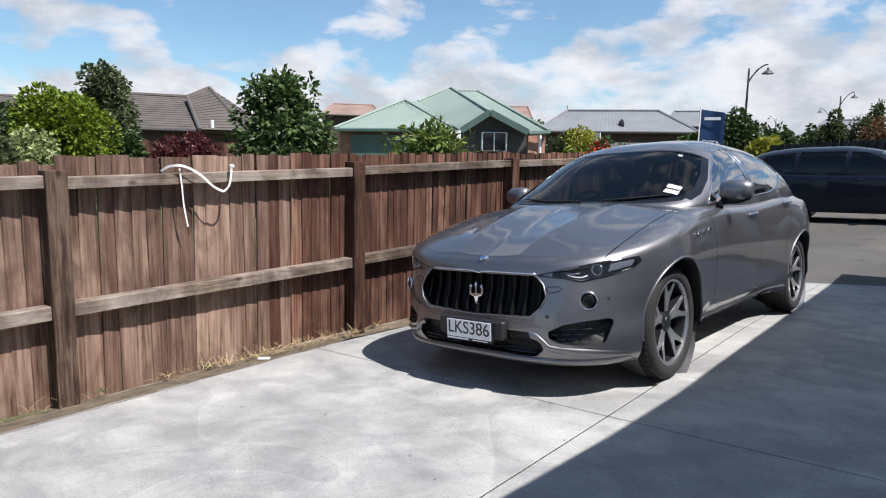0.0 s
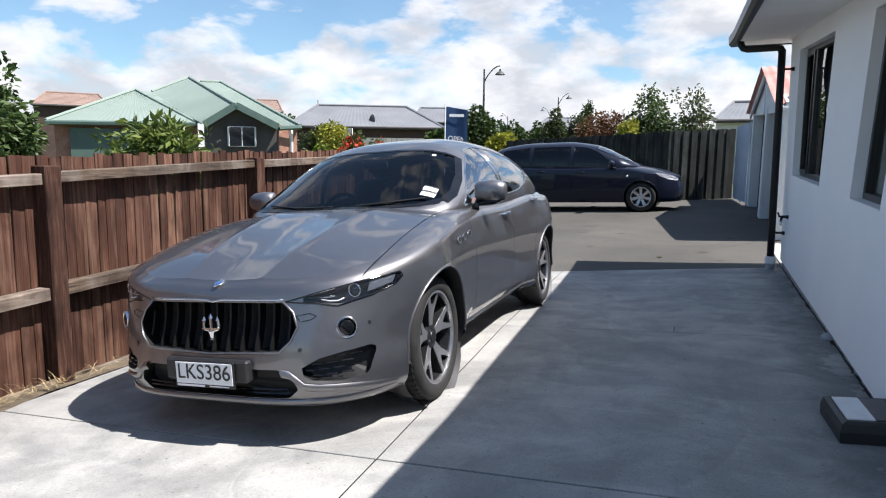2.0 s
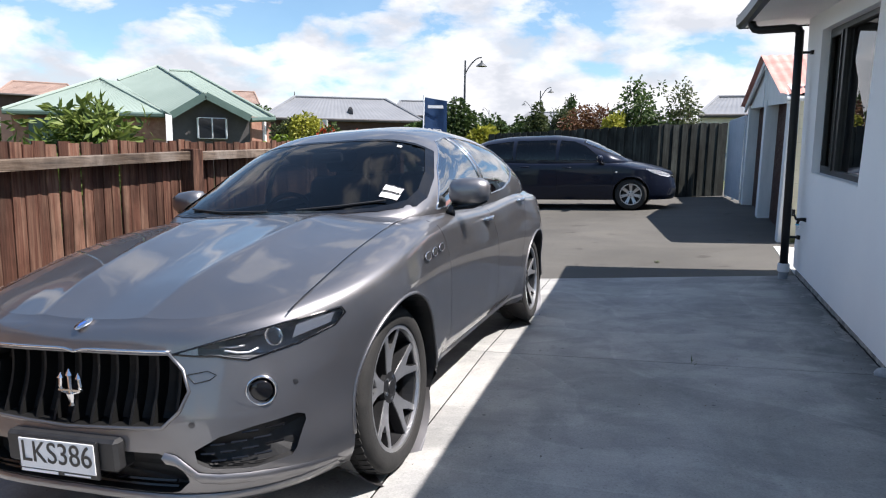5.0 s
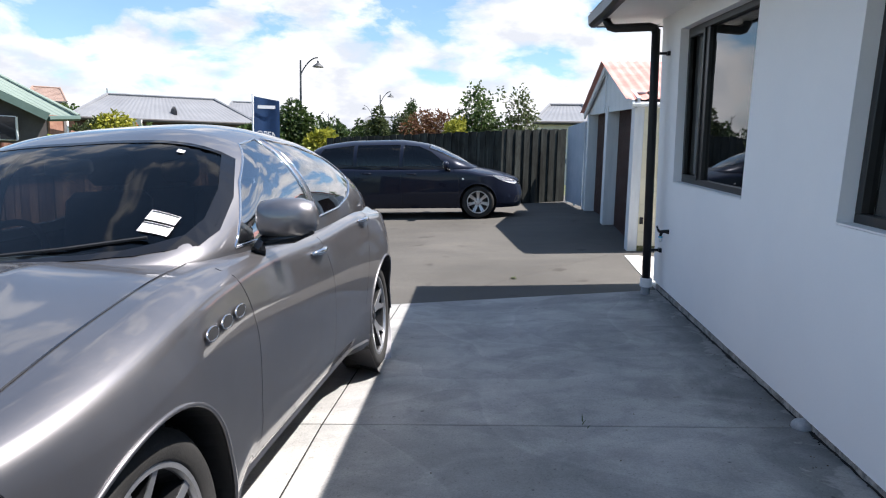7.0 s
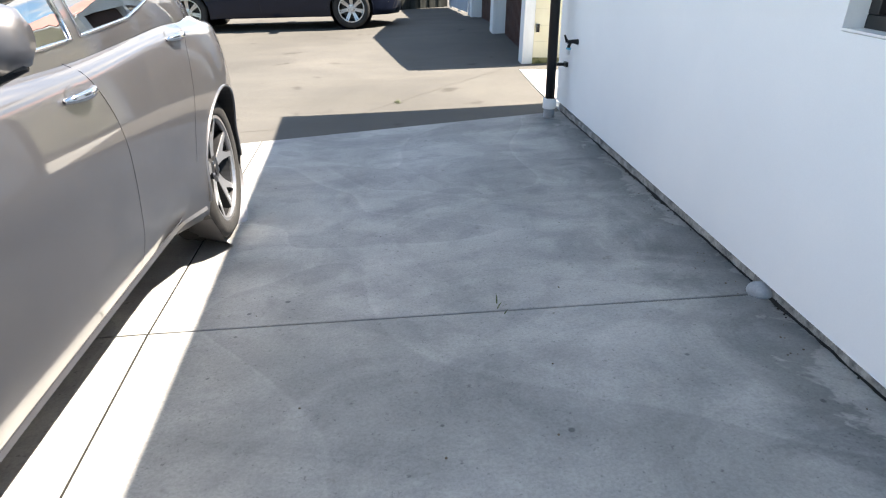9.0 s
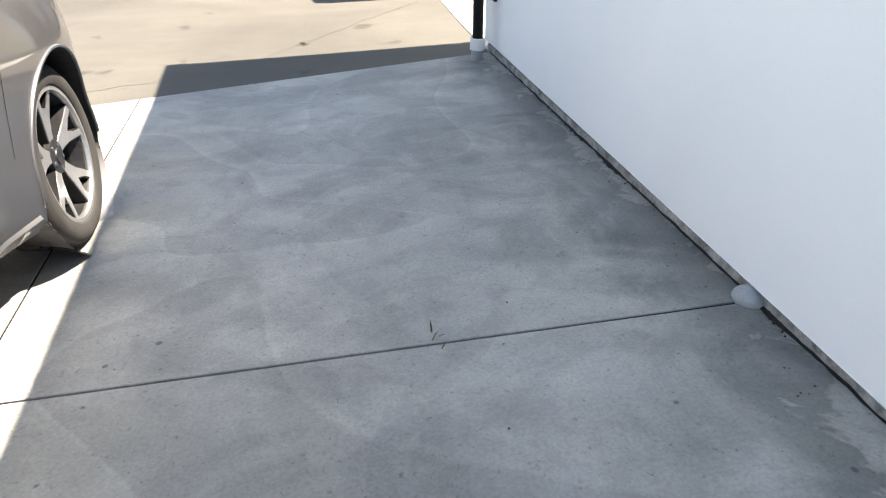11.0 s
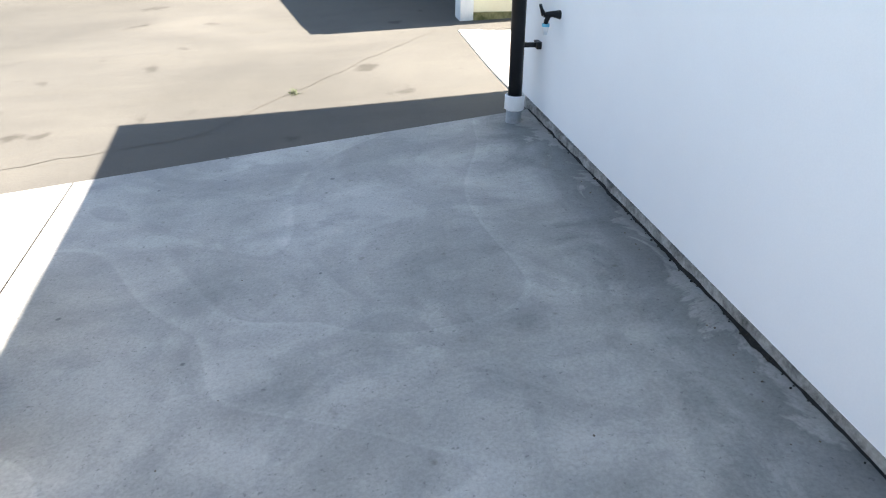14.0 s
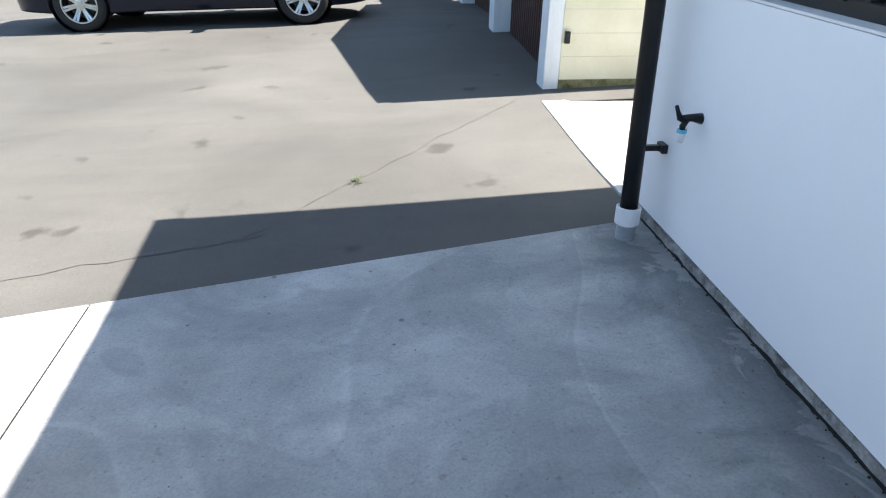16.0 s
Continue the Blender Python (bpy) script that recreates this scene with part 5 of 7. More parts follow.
def build_suv(m):
    root = thing("car", m, "dark grey metallic SUV parked on the concrete beside the wooden fence", "car")
    grille = [(-0.418, 0.733), (0.418, 0.733), (0.475, 0.68), (0.503, 0.61), (0.475, 0.545), (0.415, 0.490), (0, 0.472), (-0.415, 0.490), (-0.475, 0.545), (-0.503, 0.61), (-0.475, 0.68)]
    intake = [(0.495, 0.392), (0.605, 0.453), (0.70, 0.475), (0.812, 0.489), (0.824, 0.468), (0.797, 0.345), (0.70, 0.331), (0.57, 0.345)]
    low = [(-0.40, 0.402), (0.40, 0.402), (0.465, 0.375), (0.50, 0.30), (0.44, 0.25), (-0.44, 0.25), (-0.50, 0.30), (-0.465, 0.375)]
    lamp = [(0.43, 0.732), (0.60, 0.776), (0.775, 0.815), (0.900, 0.835), (0.908, 0.812), (0.887, 0.773), (0.81, 0.736), (0.68, 0.701), (0.585, 0.722), (0.50, 0.726)]
    d = dict(
        top=[(0, 0.775), (0.12, 0.795), (0.19, 0.82), (0.5, 0.942), (1.0, 1.068), (1.4, 1.135), (1.7, 1.15), (2.5, 1.15), (3.5, 1.19), (4.2, 1.2), (4.6, 1.17), (5.0, 1.05)],
        drop=[(0, 0.02), (0.2, 0.035), (0.6, 0.065), (1.0, 0.062), (1.5, 0.072), (2.0, 0.06), (3.5, 0.06), (4.2, 0.09), (5.0, 0.1)],
        nose=[(0.18, 0.13), (0.24, 0.09), (0.38, 0.065), (0.5, 0.075), (0.6, 0.10), (0.72, 0.135), (0.82, 0.155), (1.2, 0.19)],
        width=[(0.2, 0.90), (0.27, 0.94), (0.36, 0.955), (0.5, 0.947), (0.65, 0.958), (0.82, 0.97), (0.95, 0.96), (1.05, 0.943), (1.2, 0.92)],
        plan=[(0, 1), (1, 1), (2, 0.985), (3, 0.985), (4, 1.0), (5, 0.97)],
        under=[(0, 0.2), (0.6, 0.2), (1.0, 0.25), (1.6, 0.24), (3.2, 0.25), (4.2, 0.28), (5.0, 0.33)],
        roof=[(1.38, 1.10), (1.8, 1.345), (2.2, 1.555), (2.45, 1.63), (2.9, 1.672), (3.4, 1.65), (3.9, 1.55), (4.3, 1.41), (4.65, 1.26), (4.8, 1.17)],
        gwidth=[(1.38, 0.02), (1.40, 0.48), (1.45, 0.65), (1.53, 0.765), (1.64, 0.82), (1.8, 0.845), (1.95, 0.855), (2.3, 0.87), (3.2, 0.88), (3.9, 0.86), (4.4, 0.78), (4.8, 0.60)],
        tuck=0.14, n=4.0, m=2.25, us=1.0, ur=4.1, length=5.0, round=0.07, cowl=1.5, ridge=0.02, flare=0.028, hubs=(0.97, 3.974), arch=0.42, tyre=0.372, rim=0.275, tyre_w=0.245, track=0.80, spokes=5,
        ga=3.2, gb=2.0, cab0=1.385, cab1=4.78, trim=0.006, trim_mat=chrome, handle_mat=chrome, handle_label="chrome door handle", rim_mats=(rim_silver, rim_grey),
        well=dense([(-0.62, 1.72), (-0.3, 1.56), (0.3, 1.56), (0.62, 1.72), (0.78, 2.0), (0.78, 4.2), (0.6, 4.45), (-0.6, 4.45), (-0.78, 4.2), (-0.78, 2.0)]), well_z=0.98,
        front_cuts=[grille, intake, low, lamp])
    s = Shape(d)
    s.paint, s.paint_dark = suv_paint, suv_paint
    fwin = [(1.80, 1.118), (2.3, 1.135), (2.70, 1.15), (2.68, 1.562), (2.45, 1.528), (2.12, 1.355)]
    rwin = [(2.77, 1.155), (3.2, 1.18), (3.5, 1.235), (3.72, 1.32), (3.72, 1.375), (3.5, 1.475), (3.1, 1.545), (2.75, 1.565)]
    half = [(0, 1.415), (0.30, 1.43), (0.50, 1.455), (0.62, 1.49), (0.70, 1.545), (0.772, 1.64), (0.785, 1.78), (0.752, 2.0), (0.665, 2.26), (0.3, 2.20), (0, 2.19)]
    screen = half + [(-a, b) for a, b in half[-2:0:-1]]
    back = [(-0.5, 4.0), (0, 3.95), (0.5, 4.0), (0.58, 4.45), (0, 4.52), (-0.58, 4.45)]
    car_shell(root, s, [fwin, rwin], screen, back, [side_glass, side_glass], screen_glass, [(2.51, 1.012), (3.54, 1.082)], (0.985, 2.0, 1.205),
              [[(1.56, 1.075), (1.64, 0.90), (1.68, 0.65), (1.69, 0.45), (1.70, 0.30)], [(2.60, 1.09), (2.71, 0.867), (2.745, 0.6), (2.73, 0.30)], [(3.76, 1.14), (3.62, 0.98), (3.50, 0.75), (3.45, 0.55)]])
    nf = nose_fn(s)
    # grille with its slats, frame and emblem
    g = part("grille", recess(dense(grille), nf, (0, 0.10, 0)), slat_black, root, "black grille with vertical slats")
    for k in range(-5, 6):
        w = k * 0.088
        rows = []
        for z in np.linspace(0.478, 0.73, 9):
            zz = z
            lim = 0.475 - 0.5 * abs(zz - 0.61)
            if abs(w) > lim:
                continue
            u = s.nose_u(w, zz) + 0.022 + 0.02 * math.sin((zz - 0.478) / 0.252 * math.pi)
            rows.append([(w - 0.005, u + 0.05, zz), (w - 0.006, u, zz), (w + 0.006, u, zz), (w + 0.005, u + 0.05, zz)])
        if len(rows) > 1:
            part("grille_slat", grid_bm(rows), slat_black, g)
    part("grille_strip", tube([nf(w, 0.738) + Vector((0, -0.004, 0.004 - 0.012 * max(0, 1 - abs(w) / 0.05))) for w in np.linspace(-0.42, 0.42, 21)], 0.006, 6), chrome, root, "chrome strip above the grille", smooth=True)
    part("grille_frame", loop_tube([nf(*p) for p in dense(grille, 0.05)], 0.007, 6), suv_paint, g, smooth=True)
    e = bmesh.new()
    uy = s.nose_u(0, 0.6) + 0.004
    for sg in (-1, 0, 1):
        if sg:
            add_tube(e, [(0.008 * sg, uy, 0.575), (0.034 * sg, uy, 0.585), (0.040 * sg, uy, 0.61), (0.036 * sg, uy, 0.655)], 0.006, 6)
            add_tube(e, [(0.036 * sg, uy, 0.65), (0.034 * sg, uy, 0.676)], 0.006, 6, [0.011, 0.001])
        else:
            add_tube(e, [(0, uy, 0.525), (0, uy, 0.58), (0, uy, 0.67)], 0.007, 6)
            add_tube(e, [(0, uy, 0.665), (0, uy, 0.697)], 0.006, 6, [0.013, 0.001])
    add_box(e, -0.044, 0.044, uy - 0.008, uy + 0.006, 0.588, 0.598)
    add_tube(e, [(0, uy, 0.575), (0, uy, 0.53), (0, uy, 0.515)], 0.01, 6, [0.014, 0.007, 0.010])
    bmesh.ops.transform(e, matrix=Matrix.Translation((0, uy, 0.605)) @ Matrix.Diagonal((1.2, 1, 0.76, 1)) @ Matrix.Translation((0, -uy, -0.605)), verts=e.verts)
    part("emblem", e, chrome, g, "chrome three-pronged emblem")
    # plate
    pb = part("plate_holder", bx(-0.26, 0.26, s.uf(0.38) - 0.035, 0.12, 0.335, 0.452, 0.012), black_plastic, root, "black plastic number plate holder")
    py = s.uf(0.38) - 0.036
    pl = part("number_plate", bx(-0.187, 0.187, py - 0.012, py, 0.308, 0.446, 0.003), plate_black, root, "white number plate reading LKS386 in black frame")
    part("plate_face", bx(-0.178, 0.178, py - 0.0145, py - 0.011, 0.326, 0.438, 0.002), plate_white, pl)
    letters("LKS386", 0.112, plate_black, pl, pose(0, py - 0.016, 0.386, 90), 0.0008, "plate_lettering", width=0.325)
    part("plate_small_print", bx(0.03, 0.15, py - 0.0135, py - 0.012, 0.314, 0.32), label_white, pl)
    part("plate_small_bar", bx(-0.175, 0.0, py - 0.0145, py - 0.012, 0.312, 0.322), label_white, pl)
    # lower openings
    for sg in (1, -1):
        p = intake if sg > 0 else mirrored(intake)
        it = part("air_intake", recess(dense(p), nf, (0, 0.07, 0)), black_plastic, root, "black lower air intake with mesh bars")
        for r in range(4):
            for c in range(4):
                w = 0.53 + 0.062 * c + (0.03 if r % 2 else 0)
                z = 0.362 + 0.028 * r + 0.05 * (w - 0.5)
                if in_poly((w + 0.02, z), intake) and in_poly((w - 0.02, z), intake):
                    part("mesh_bar", tube([nf(sg * (w + k), z) + Vector((0, 0.016, 0)) for k in (-0.022, 0, 0.022)], 0.0045, 5), gloss_black, it)
        bl = [(0.425, 0.388), (0.465, 0.378), (0.50, 0.348), (0.535, 0.312), (0.60, 0.302), (0.68, 0.296), (0.75, 0.288), (0.82, 0.272), (0.87, 0.256)]
        rows = [[nf(sg * a, b + 0.02) + Vector((0, -0.004, 0)), nf(sg * a, b + 0.006) + Vector((0, -0.022, 0)), nf(sg * a, b - 0.022) + Vector((0, -0.004, 0))] for a, b in bl]
        part("bumper_blade", grid_bm(rows), suv_paint, root, "painted bumper blade", smooth=True)
        # headlight
        lp = lamp if sg > 0 else mirrored(lamp)
        hl = part("headlight", recess(dense(lp), nf, (0, 0.09, 0)), lamp_grey, root, "slim headlight with clear cover")
        part("headlight_cover", patch(dense(lp), nose_fn(s, 0.002)), lamp_glass, hl, smooth=True)
        part("headlight_rim", loop_tube([nf(*q) for q in dense(lp, 0.03)], 0.004, 5), gloss_black, hl)
        c = nf(sg * 0.735, 0.768) + Vector((0, 0.035, 0))
        part("projector_lens", bmesh_at(lathe([(0.0, 0.028), (-0.012, 0.024), (-0.02, 0.012), (-0.022, 0.0)], 20), Matrix.Translation(c) @ Matrix.Rotation(math.pi / 2, 4, "Z")), lamp_glass, hl, smooth=True)
        part("projector_ring", bmesh_at(lathe([(0.0, 0.029), (-0.008, 0.034), (0.004, 0.036), (0.01, 0.03)], 20, True), Matrix.Translation(c) @ Matrix.Rotation(math.pi / 2, 4, "Z")), chrome, hl, smooth=True)
        dr = [(0.60, 0.732), (0.64, 0.722), (0.675, 0.720), (0.70, 0.732)]
        part("light_strip", tube([nf(sg * a, b) + Vector((0, 0.018, 0.004)) for a, b in dr], 0.004, 6), white_plastic, hl, smooth=True)
        dr = [(0.58, 0.748), (0.62, 0.745), (0.66, 0.748)]
        part("light_strip", tube([nf(sg * a, b) + Vector((0, 0.022, 0)) for a, b in dr], 0.004, 6), satin_silver, hl, smooth=True)
        ref = [(0.79, 0.755), (0.80, 0.80), (0.885, 0.822), (0.875, 0.785)]
        part("reflector", patch(dense(ref if sg > 0 else mirrored(ref)), lambda a, b: nf(a, b) + Vector((0, 0.012, 0))), satin_silver, hl)
        # fog lamp
        c = nf(sg * 0.72, 0.594)
        turn = Matrix.Rotation(math.pi / 2, 4, "Z") @ Matrix.Rotation(sg * 0.55, 4, "Z")
        fl = part("fog_lamp", bmesh_at(lathe([(-0.006, 0.045), (-0.013, 0.049), (-0.010, 0.054), (0.01, 0.055), (0.01, 0.045)], 28, True), Matrix.Translation(c) @ turn), chrome, root, "round fog lamp with chrome ring", smooth=True)
        part("fog_lens", bmesh_at(lathe([(-0.006, 0.043), (-0.012, 0.03), (-0.015, 0.0)], 24), Matrix.Translation(c) @ turn), gloss_black, fl, smooth=True)
        part("fog_bowl", bmesh_at(lathe([(-0.004, 0.043), (0.004, 0.03), (0.006, 0.0)], 24), Matrix.Translation(c) @ turn), gloss_black, fl, smooth=True)
        sc = [(0.63, 0.592), (0.665, 0.555), (0.73, 0.532), (0.778, 0.555), (0.782, 0.617), (0.73, 0.655), (0.67, 0.642)]
        part("fog_scoop", patch(round_poly(sc if sg > 0 else mirrored(sc), 2), nose_fn(s, 0.0015)), suv_paint, fl, "scooped surround", smooth=True)
        for a, b in ((0.80, 0.60), (0.52, 0.50)):
            part("parking_sensor", bmesh_at(lathe([(-0.003, 0.011), (-0.003, 0.0)], 12), Matrix.Translation(nf(sg * a, b)) @ turn), suv_paint, root)
        q = [(0.49, 0.664), (0.56, 0.675), (0.59, 0.66), (0.57, 0.645), (0.52, 0.635)]
        part("washer_cover", loop_tube([nf(sg * a, b) + Vector((0, -0.001, 0)) for a, b in dense(q, 0.02)], 0.0022, 4), gloss_black, root)
        # flank vents
        for k in range(3):
            u, z = 1.275 + 0.117 * k, 0.923 + 0.0085 * k
            o = [(u + 0.040 * math.cos(a) - 0.012 * math.sin(a), z + 0.017 * math.sin(a) + 0.008 * math.cos(a)) for a in np.linspace(0, 2 * math.pi, 21)[:-1]]
            v = part("side_vent", loop_tube([side_fn(s, sg, 0.010)(*t) for t in o], 0.0035, 6), chrome, root, "oval side vent with chrome rim", smooth=True)
            part("vent_slot", patch(o, side_fn(s, sg, 0.0125)), black_plastic, v)
        seam = [(0.785, 0.34), (0.787, 0.55), (0.788, 0.85), (0.788, 1.1), (0.784, 1.35), (0.775, 1.56)]
        sm = [(smooth_tab([(i, p[0]) for i, p in enumerate(seam)])(t), smooth_tab([(i, p[1]) for i, p in enumerate(seam)])(t)) for t in np.linspace(0, 5, 24)]
        part("bonnet_seam", strip([Vector((sg * a, b, s.top(a, b))) for a, b in sm], Vector((0, 0, 1)), 0.007, 0.0015), gloss_black, root)
        part("sill_trim", grid_bm([[(sg * (s.side_w(u, 0.31) + 0.003), u, 0.315), (sg * (s.side_w(u, 0.30) + 0.016), u, 0.30), (sg * (s.side_w(u, 0.25) + 0.008), u, 0.25), (sg * (s.side_w(u, 0.25) - 0.05), u, 0.228)] for u in np.linspace(1.42, 3.52, 24)]), suv_paint, root, "body coloured sill trim")
    lw = part("lower_grille", recess(dense(low), nf, (0, 0.08, 0)), black_plastic, root, "black lower opening")
    for z in (0.272, 0.295):
        part("lower_bar", tube([nf(w, z) + Vector((0, 0.015, 0)) for w in np.linspace(-0.44, 0.44, 15)], 0.006, 5), gloss_black, lw)
    part("front_lip", grid_bm([[nf(w, 0.245) + Vector((0, -0.004, 0)), nf(w, 0.225) + Vector((0, -0.028, 0)), nf(w, 0.205) + Vector((0, 0.02, 0))] for w in np.linspace(-0.86, 0.86, 41)]), suv_paint, root, smooth=True)
    # bonnet badge
    bz = s.top(0, 0.19)
    tilt = pose(0, 0.19, bz + 0.004, math.degrees(math.atan2(s.top(0, 0.25) - s.top(0, 0.13), 0.12)))
    bd = part("bonnet_badge", bmesh_at(lathe([(0, 0.032), (0.005, 0.03), (0.006, 0.0)], 24), tilt @ Matrix.Rotation(-math.pi / 2, 4, "Y") @ Matrix.Diagonal((1, 1.25, 0.85, 1))), chrome, root, "small oval chrome and blue bonnet badge", smooth=True)
    part("badge_enamel", bmesh_at(lathe([(0.0062, 0.016), (0.0075, 0.0)], 20), tilt @ Matrix.Translation((0, -0.006, 0)) @ Matrix.Rotation(-math.pi / 2, 4, "Y") @ Matrix.Diagonal((1, 1.2, 0.6, 1))), badge_blue, bd)
    # wipers and stickers on the screen
    for pts in ([(0.64, 1.57), (0.40, 1.485), (0.16, 1.455)], [(-0.02, 1.45), (-0.32, 1.46), (-0.58, 1.53)]):
        part("wiper", tube([(a, b, s.cabin_z(a, b) + 0.012) for a, b in pts], 0.006, 6), black_plastic, root, "black windscreen wiper")
    for k, (b0, b1) in enumerate(((1.605, 1.66), (1.672, 1.727))):
        st = part("screen_sticker", grid_bm([[(a, b, s.cabin_z(a, b) + 0.0055) for a in np.linspace(0.585 - 0.004 * k, 0.69 - 0.004 * k, 5)] for b in np.linspace(b0, b1, 3)]), label_white, root, "white registration sticker on the windscreen")
        part("sticker_line", grid_bm([[(a, b, s.cabin_z(a, b) + 0.0075) for a in np.linspace(0.585, 0.685, 4)] for b in (b1 - 0.012, b1 - 0.004)]), black_plastic, st)
    part("screen_dot", grid_bm([[(a, b, s.cabin_z(a, b) + 0.0055) for a in (0.485, 0.515)] for b in (2.13, 2.155)]), label_white, root)
    part("rear_view_mirror", bx(-0.11, 0.11, 2.12, 2.15, 1.42, 1.485, 0.015), black_plastic, root, smooth=True)
    cabin_fittings(root, s, (1.62, 2.0, 0.74, 1.11), (-0.36, 2.16, 1.06), [(-0.38, 2.35), (0.38, 2.35), (-0.4, 3.2), (0.4, 3.2)], 0.62)
    return root, s


def build_van(m):
    root = thing("car", m, "dark blue-grey people carrier parked across the asphalt yard", "car")
    lamp = [(0.36, 0.71), (0.55, 0.77), (0.70, 0.82), (0.80, 0.845), (0.81, 0.82), (0.77, 0.76), (0.64, 0.69), (0.5, 0.66), (0.4, 0.67)]
    grille = [(-0.34, 0.71), (0.34, 0.71), (0.34, 0.64), (-0.34, 0.64)]
    low = [(-0.5, 0.42), (0.5, 0.42), (0.55, 0.30), (-0.55, 0.30)]
    d = dict(
        top=[(0, 0.70), (0.1, 0.76), (0.3, 0.85), (0.7, 0.96), (1.0, 1.01), (1.3, 1.02), (2.5, 1.03), (3.6, 1.07), (4.2, 1.09), (4.6, 1.05)],
        drop=[(0, 0.03), (0.3, 0.09), (0.8, 0.12), (1.3, 0.07), (2.0, 0.05), (4.6, 0.06)],
        nose=[(0.18, 0.06), (0.3, 0.01), (0.45, 0.0), (0.6, 0.03), (0.75, 0.08), (1.0, 0.15)],
        width=[(0.18, 0.82), (0.3, 0.855), (0.5, 0.868), (0.7, 0.872), (0.85, 0.868), (1.0, 0.85), (1.2, 0.83)],
        plan=[(0, 1), (1, 1), (2.3, 1.0), (4, 0.99), (4.6, 0.96)],
        under=[(0, 0.2), (1.0, 0.2), (3.5, 0.21), (4.6, 0.26)],
        roof=[(0.88, 0.99), (1.3, 1.24), (1.7, 1.43), (2.0, 1.525), (2.6, 1.60), (3.3, 1.60), (3.9, 1.555), (4.25, 1.46), (4.42, 1.25), (4.5, 1.08)],
        gwidth=[(0.88, 0.02), (0.92, 0.35), (1.0, 0.55), (1.15, 0.70), (1.35, 0.79), (1.8, 0.81), (3.0, 0.815), (4.0, 0.79), (4.35, 0.74), (4.5, 0.66)],
        tuck=0.03, n=2.6, m=1.9, us=0.85, ur=3.9, length=4.585, round=0.06, cowl=0.95, ridge=0.006, flare=0.012, hubs=(0.86, 3.61), arch=0.365, tyre=0.317, rim=0.218, tyre_w=0.205, track=0.755, spokes=7,
        ga=3.6, gb=2.2, cab0=0.885, cab1=4.49, trim=0.005, trim_mat=gloss_black, handle_mat=van_paint, handle_label="", rim_mats=(rim_silver, rim_silver),
        well=dense([(-0.6, 1.25), (0.6, 1.25), (0.7, 1.6), (0.7, 4.1), (-0.7, 4.1), (-0.7, 1.6)]), well_z=0.88, front_cuts=[grille, lamp])
    s = Shape(d)
    s.paint, s.paint_dark = van_paint, van_paint
    w1 = [(1.42, 1.03), (1.9, 1.035), (2.36, 1.045), (2.34, 1.47), (2.05, 1.44), (1.8, 1.33)]
    w2 = [(2.44, 1.045), (3.3, 1.07), (3.3, 1.485), (2.42, 1.475)]
    w3 = [(3.38, 1.08), (4.1, 1.12), (4.14, 1.2), (4.02, 1.42), (3.38, 1.48)]
    half = [(0, 0.97), (0.4, 1.03), (0.6, 1.2), (0.66, 1.4), (0.6, 1.85), (0, 1.88)]
    screen = half + [(-a, b) for a, b in half[-2:0:-1]]
    back = [(-0.5, 4.1), (0.5, 4.1), (0.55, 4.3), (-0.55, 4.3)]
    car_shell(root, s, [w1, w2, w3], screen, back, [privacy_glass, privacy_glass, privacy_glass], side_glass, [(2.18, 0.89), (3.1, 0.92)], (0.93, 1.5, 1.06),
              [[(1.40, 1.0), (1.25, 0.85), (1.22, 0.5), (1.30, 0.27)], [(2.40, 1.03), (2.40, 0.6), (2.38, 0.26)], [(3.35, 1.04), (3.38, 0.7), (3.15, 0.45)]])
    nf = nose_fn(s)
    g = part("grille", recess(dense(grille), nf, (0, 0.05, 0)), gloss_black, root, "black grille with chrome bar")
    part("grille_bar", tube([nf(w, 0.675) for w in np.linspace(-0.33, 0.33, 11)], 0.009, 6), chrome, g, smooth=True)
    for sg in (1, -1):
        lp = lamp if sg > 0 else mirrored(lamp)
        hl = part("headlight", recess(dense(lp), nf, (0, 0.05, 0)), lamp_silver, root, "bright clear headlight")
        part("headlight_cover", patch(dense(lp), nose_fn(s, 0.002)), lamp_glass, hl, smooth=True)
        c = nf(sg * 0.66, 0.40)
        part("fog_lamp", bmesh_at(lathe([(-0.01, 0.05), (-0.012, 0.03), (-0.012, 0.0)], 16), Matrix.Translation(c) @ Matrix.Rotation(math.pi / 2 - sg * 0.5, 4, "Z")), lamp_glass, root, smooth=True)
        part("turn_lamp", bmesh_at(lathe([(0, 0.022), (0.008, 0.018), (0.009, 0)], 12), Matrix.Translation(side_fn(s, sg)(1.15, 0.78)) @ (Matrix.Identity(4) if sg > 0 else Matrix.Rotation(math.pi, 4, "Z"))), white_plastic, root)
    part("lower_intake", patch(dense(low), nose_fn(s, 0.002)), black_plastic, root)
    cabin_fittings(root, s, (1.2, 1.6, 0.65, 1.0), (-0.36, 1.8, 0.98), [(-0.36, 2.0), (0.36, 2.0), (-0.36, 2.9), (0.36, 2.9)], 0.55)
    return root


CO = Vector((-1.593, 3.734, slab_z(-1.593, 3.734) + 0.002))
ey = Vector((-0.032, 1, KX * -0.032 + KY)).normalized()
ex = Vector((1, 0.032, KX + KY * 0.032)).normalized()
ez = ex.cross(ey).normalized()
suv_m = Matrix.Translation(CO) @ Matrix((ex, ey, ez)).transposed().to_4x4()
suv, suv_shape = build_suv(suv_m)
van_slope = 0.04
van = build_van(pose(0.15, 17.07, tar_z(0.15, 17.0) + 0.002, 0, 0, 90) @ pose(0, 0, 0, -math.degrees(van_slope)))


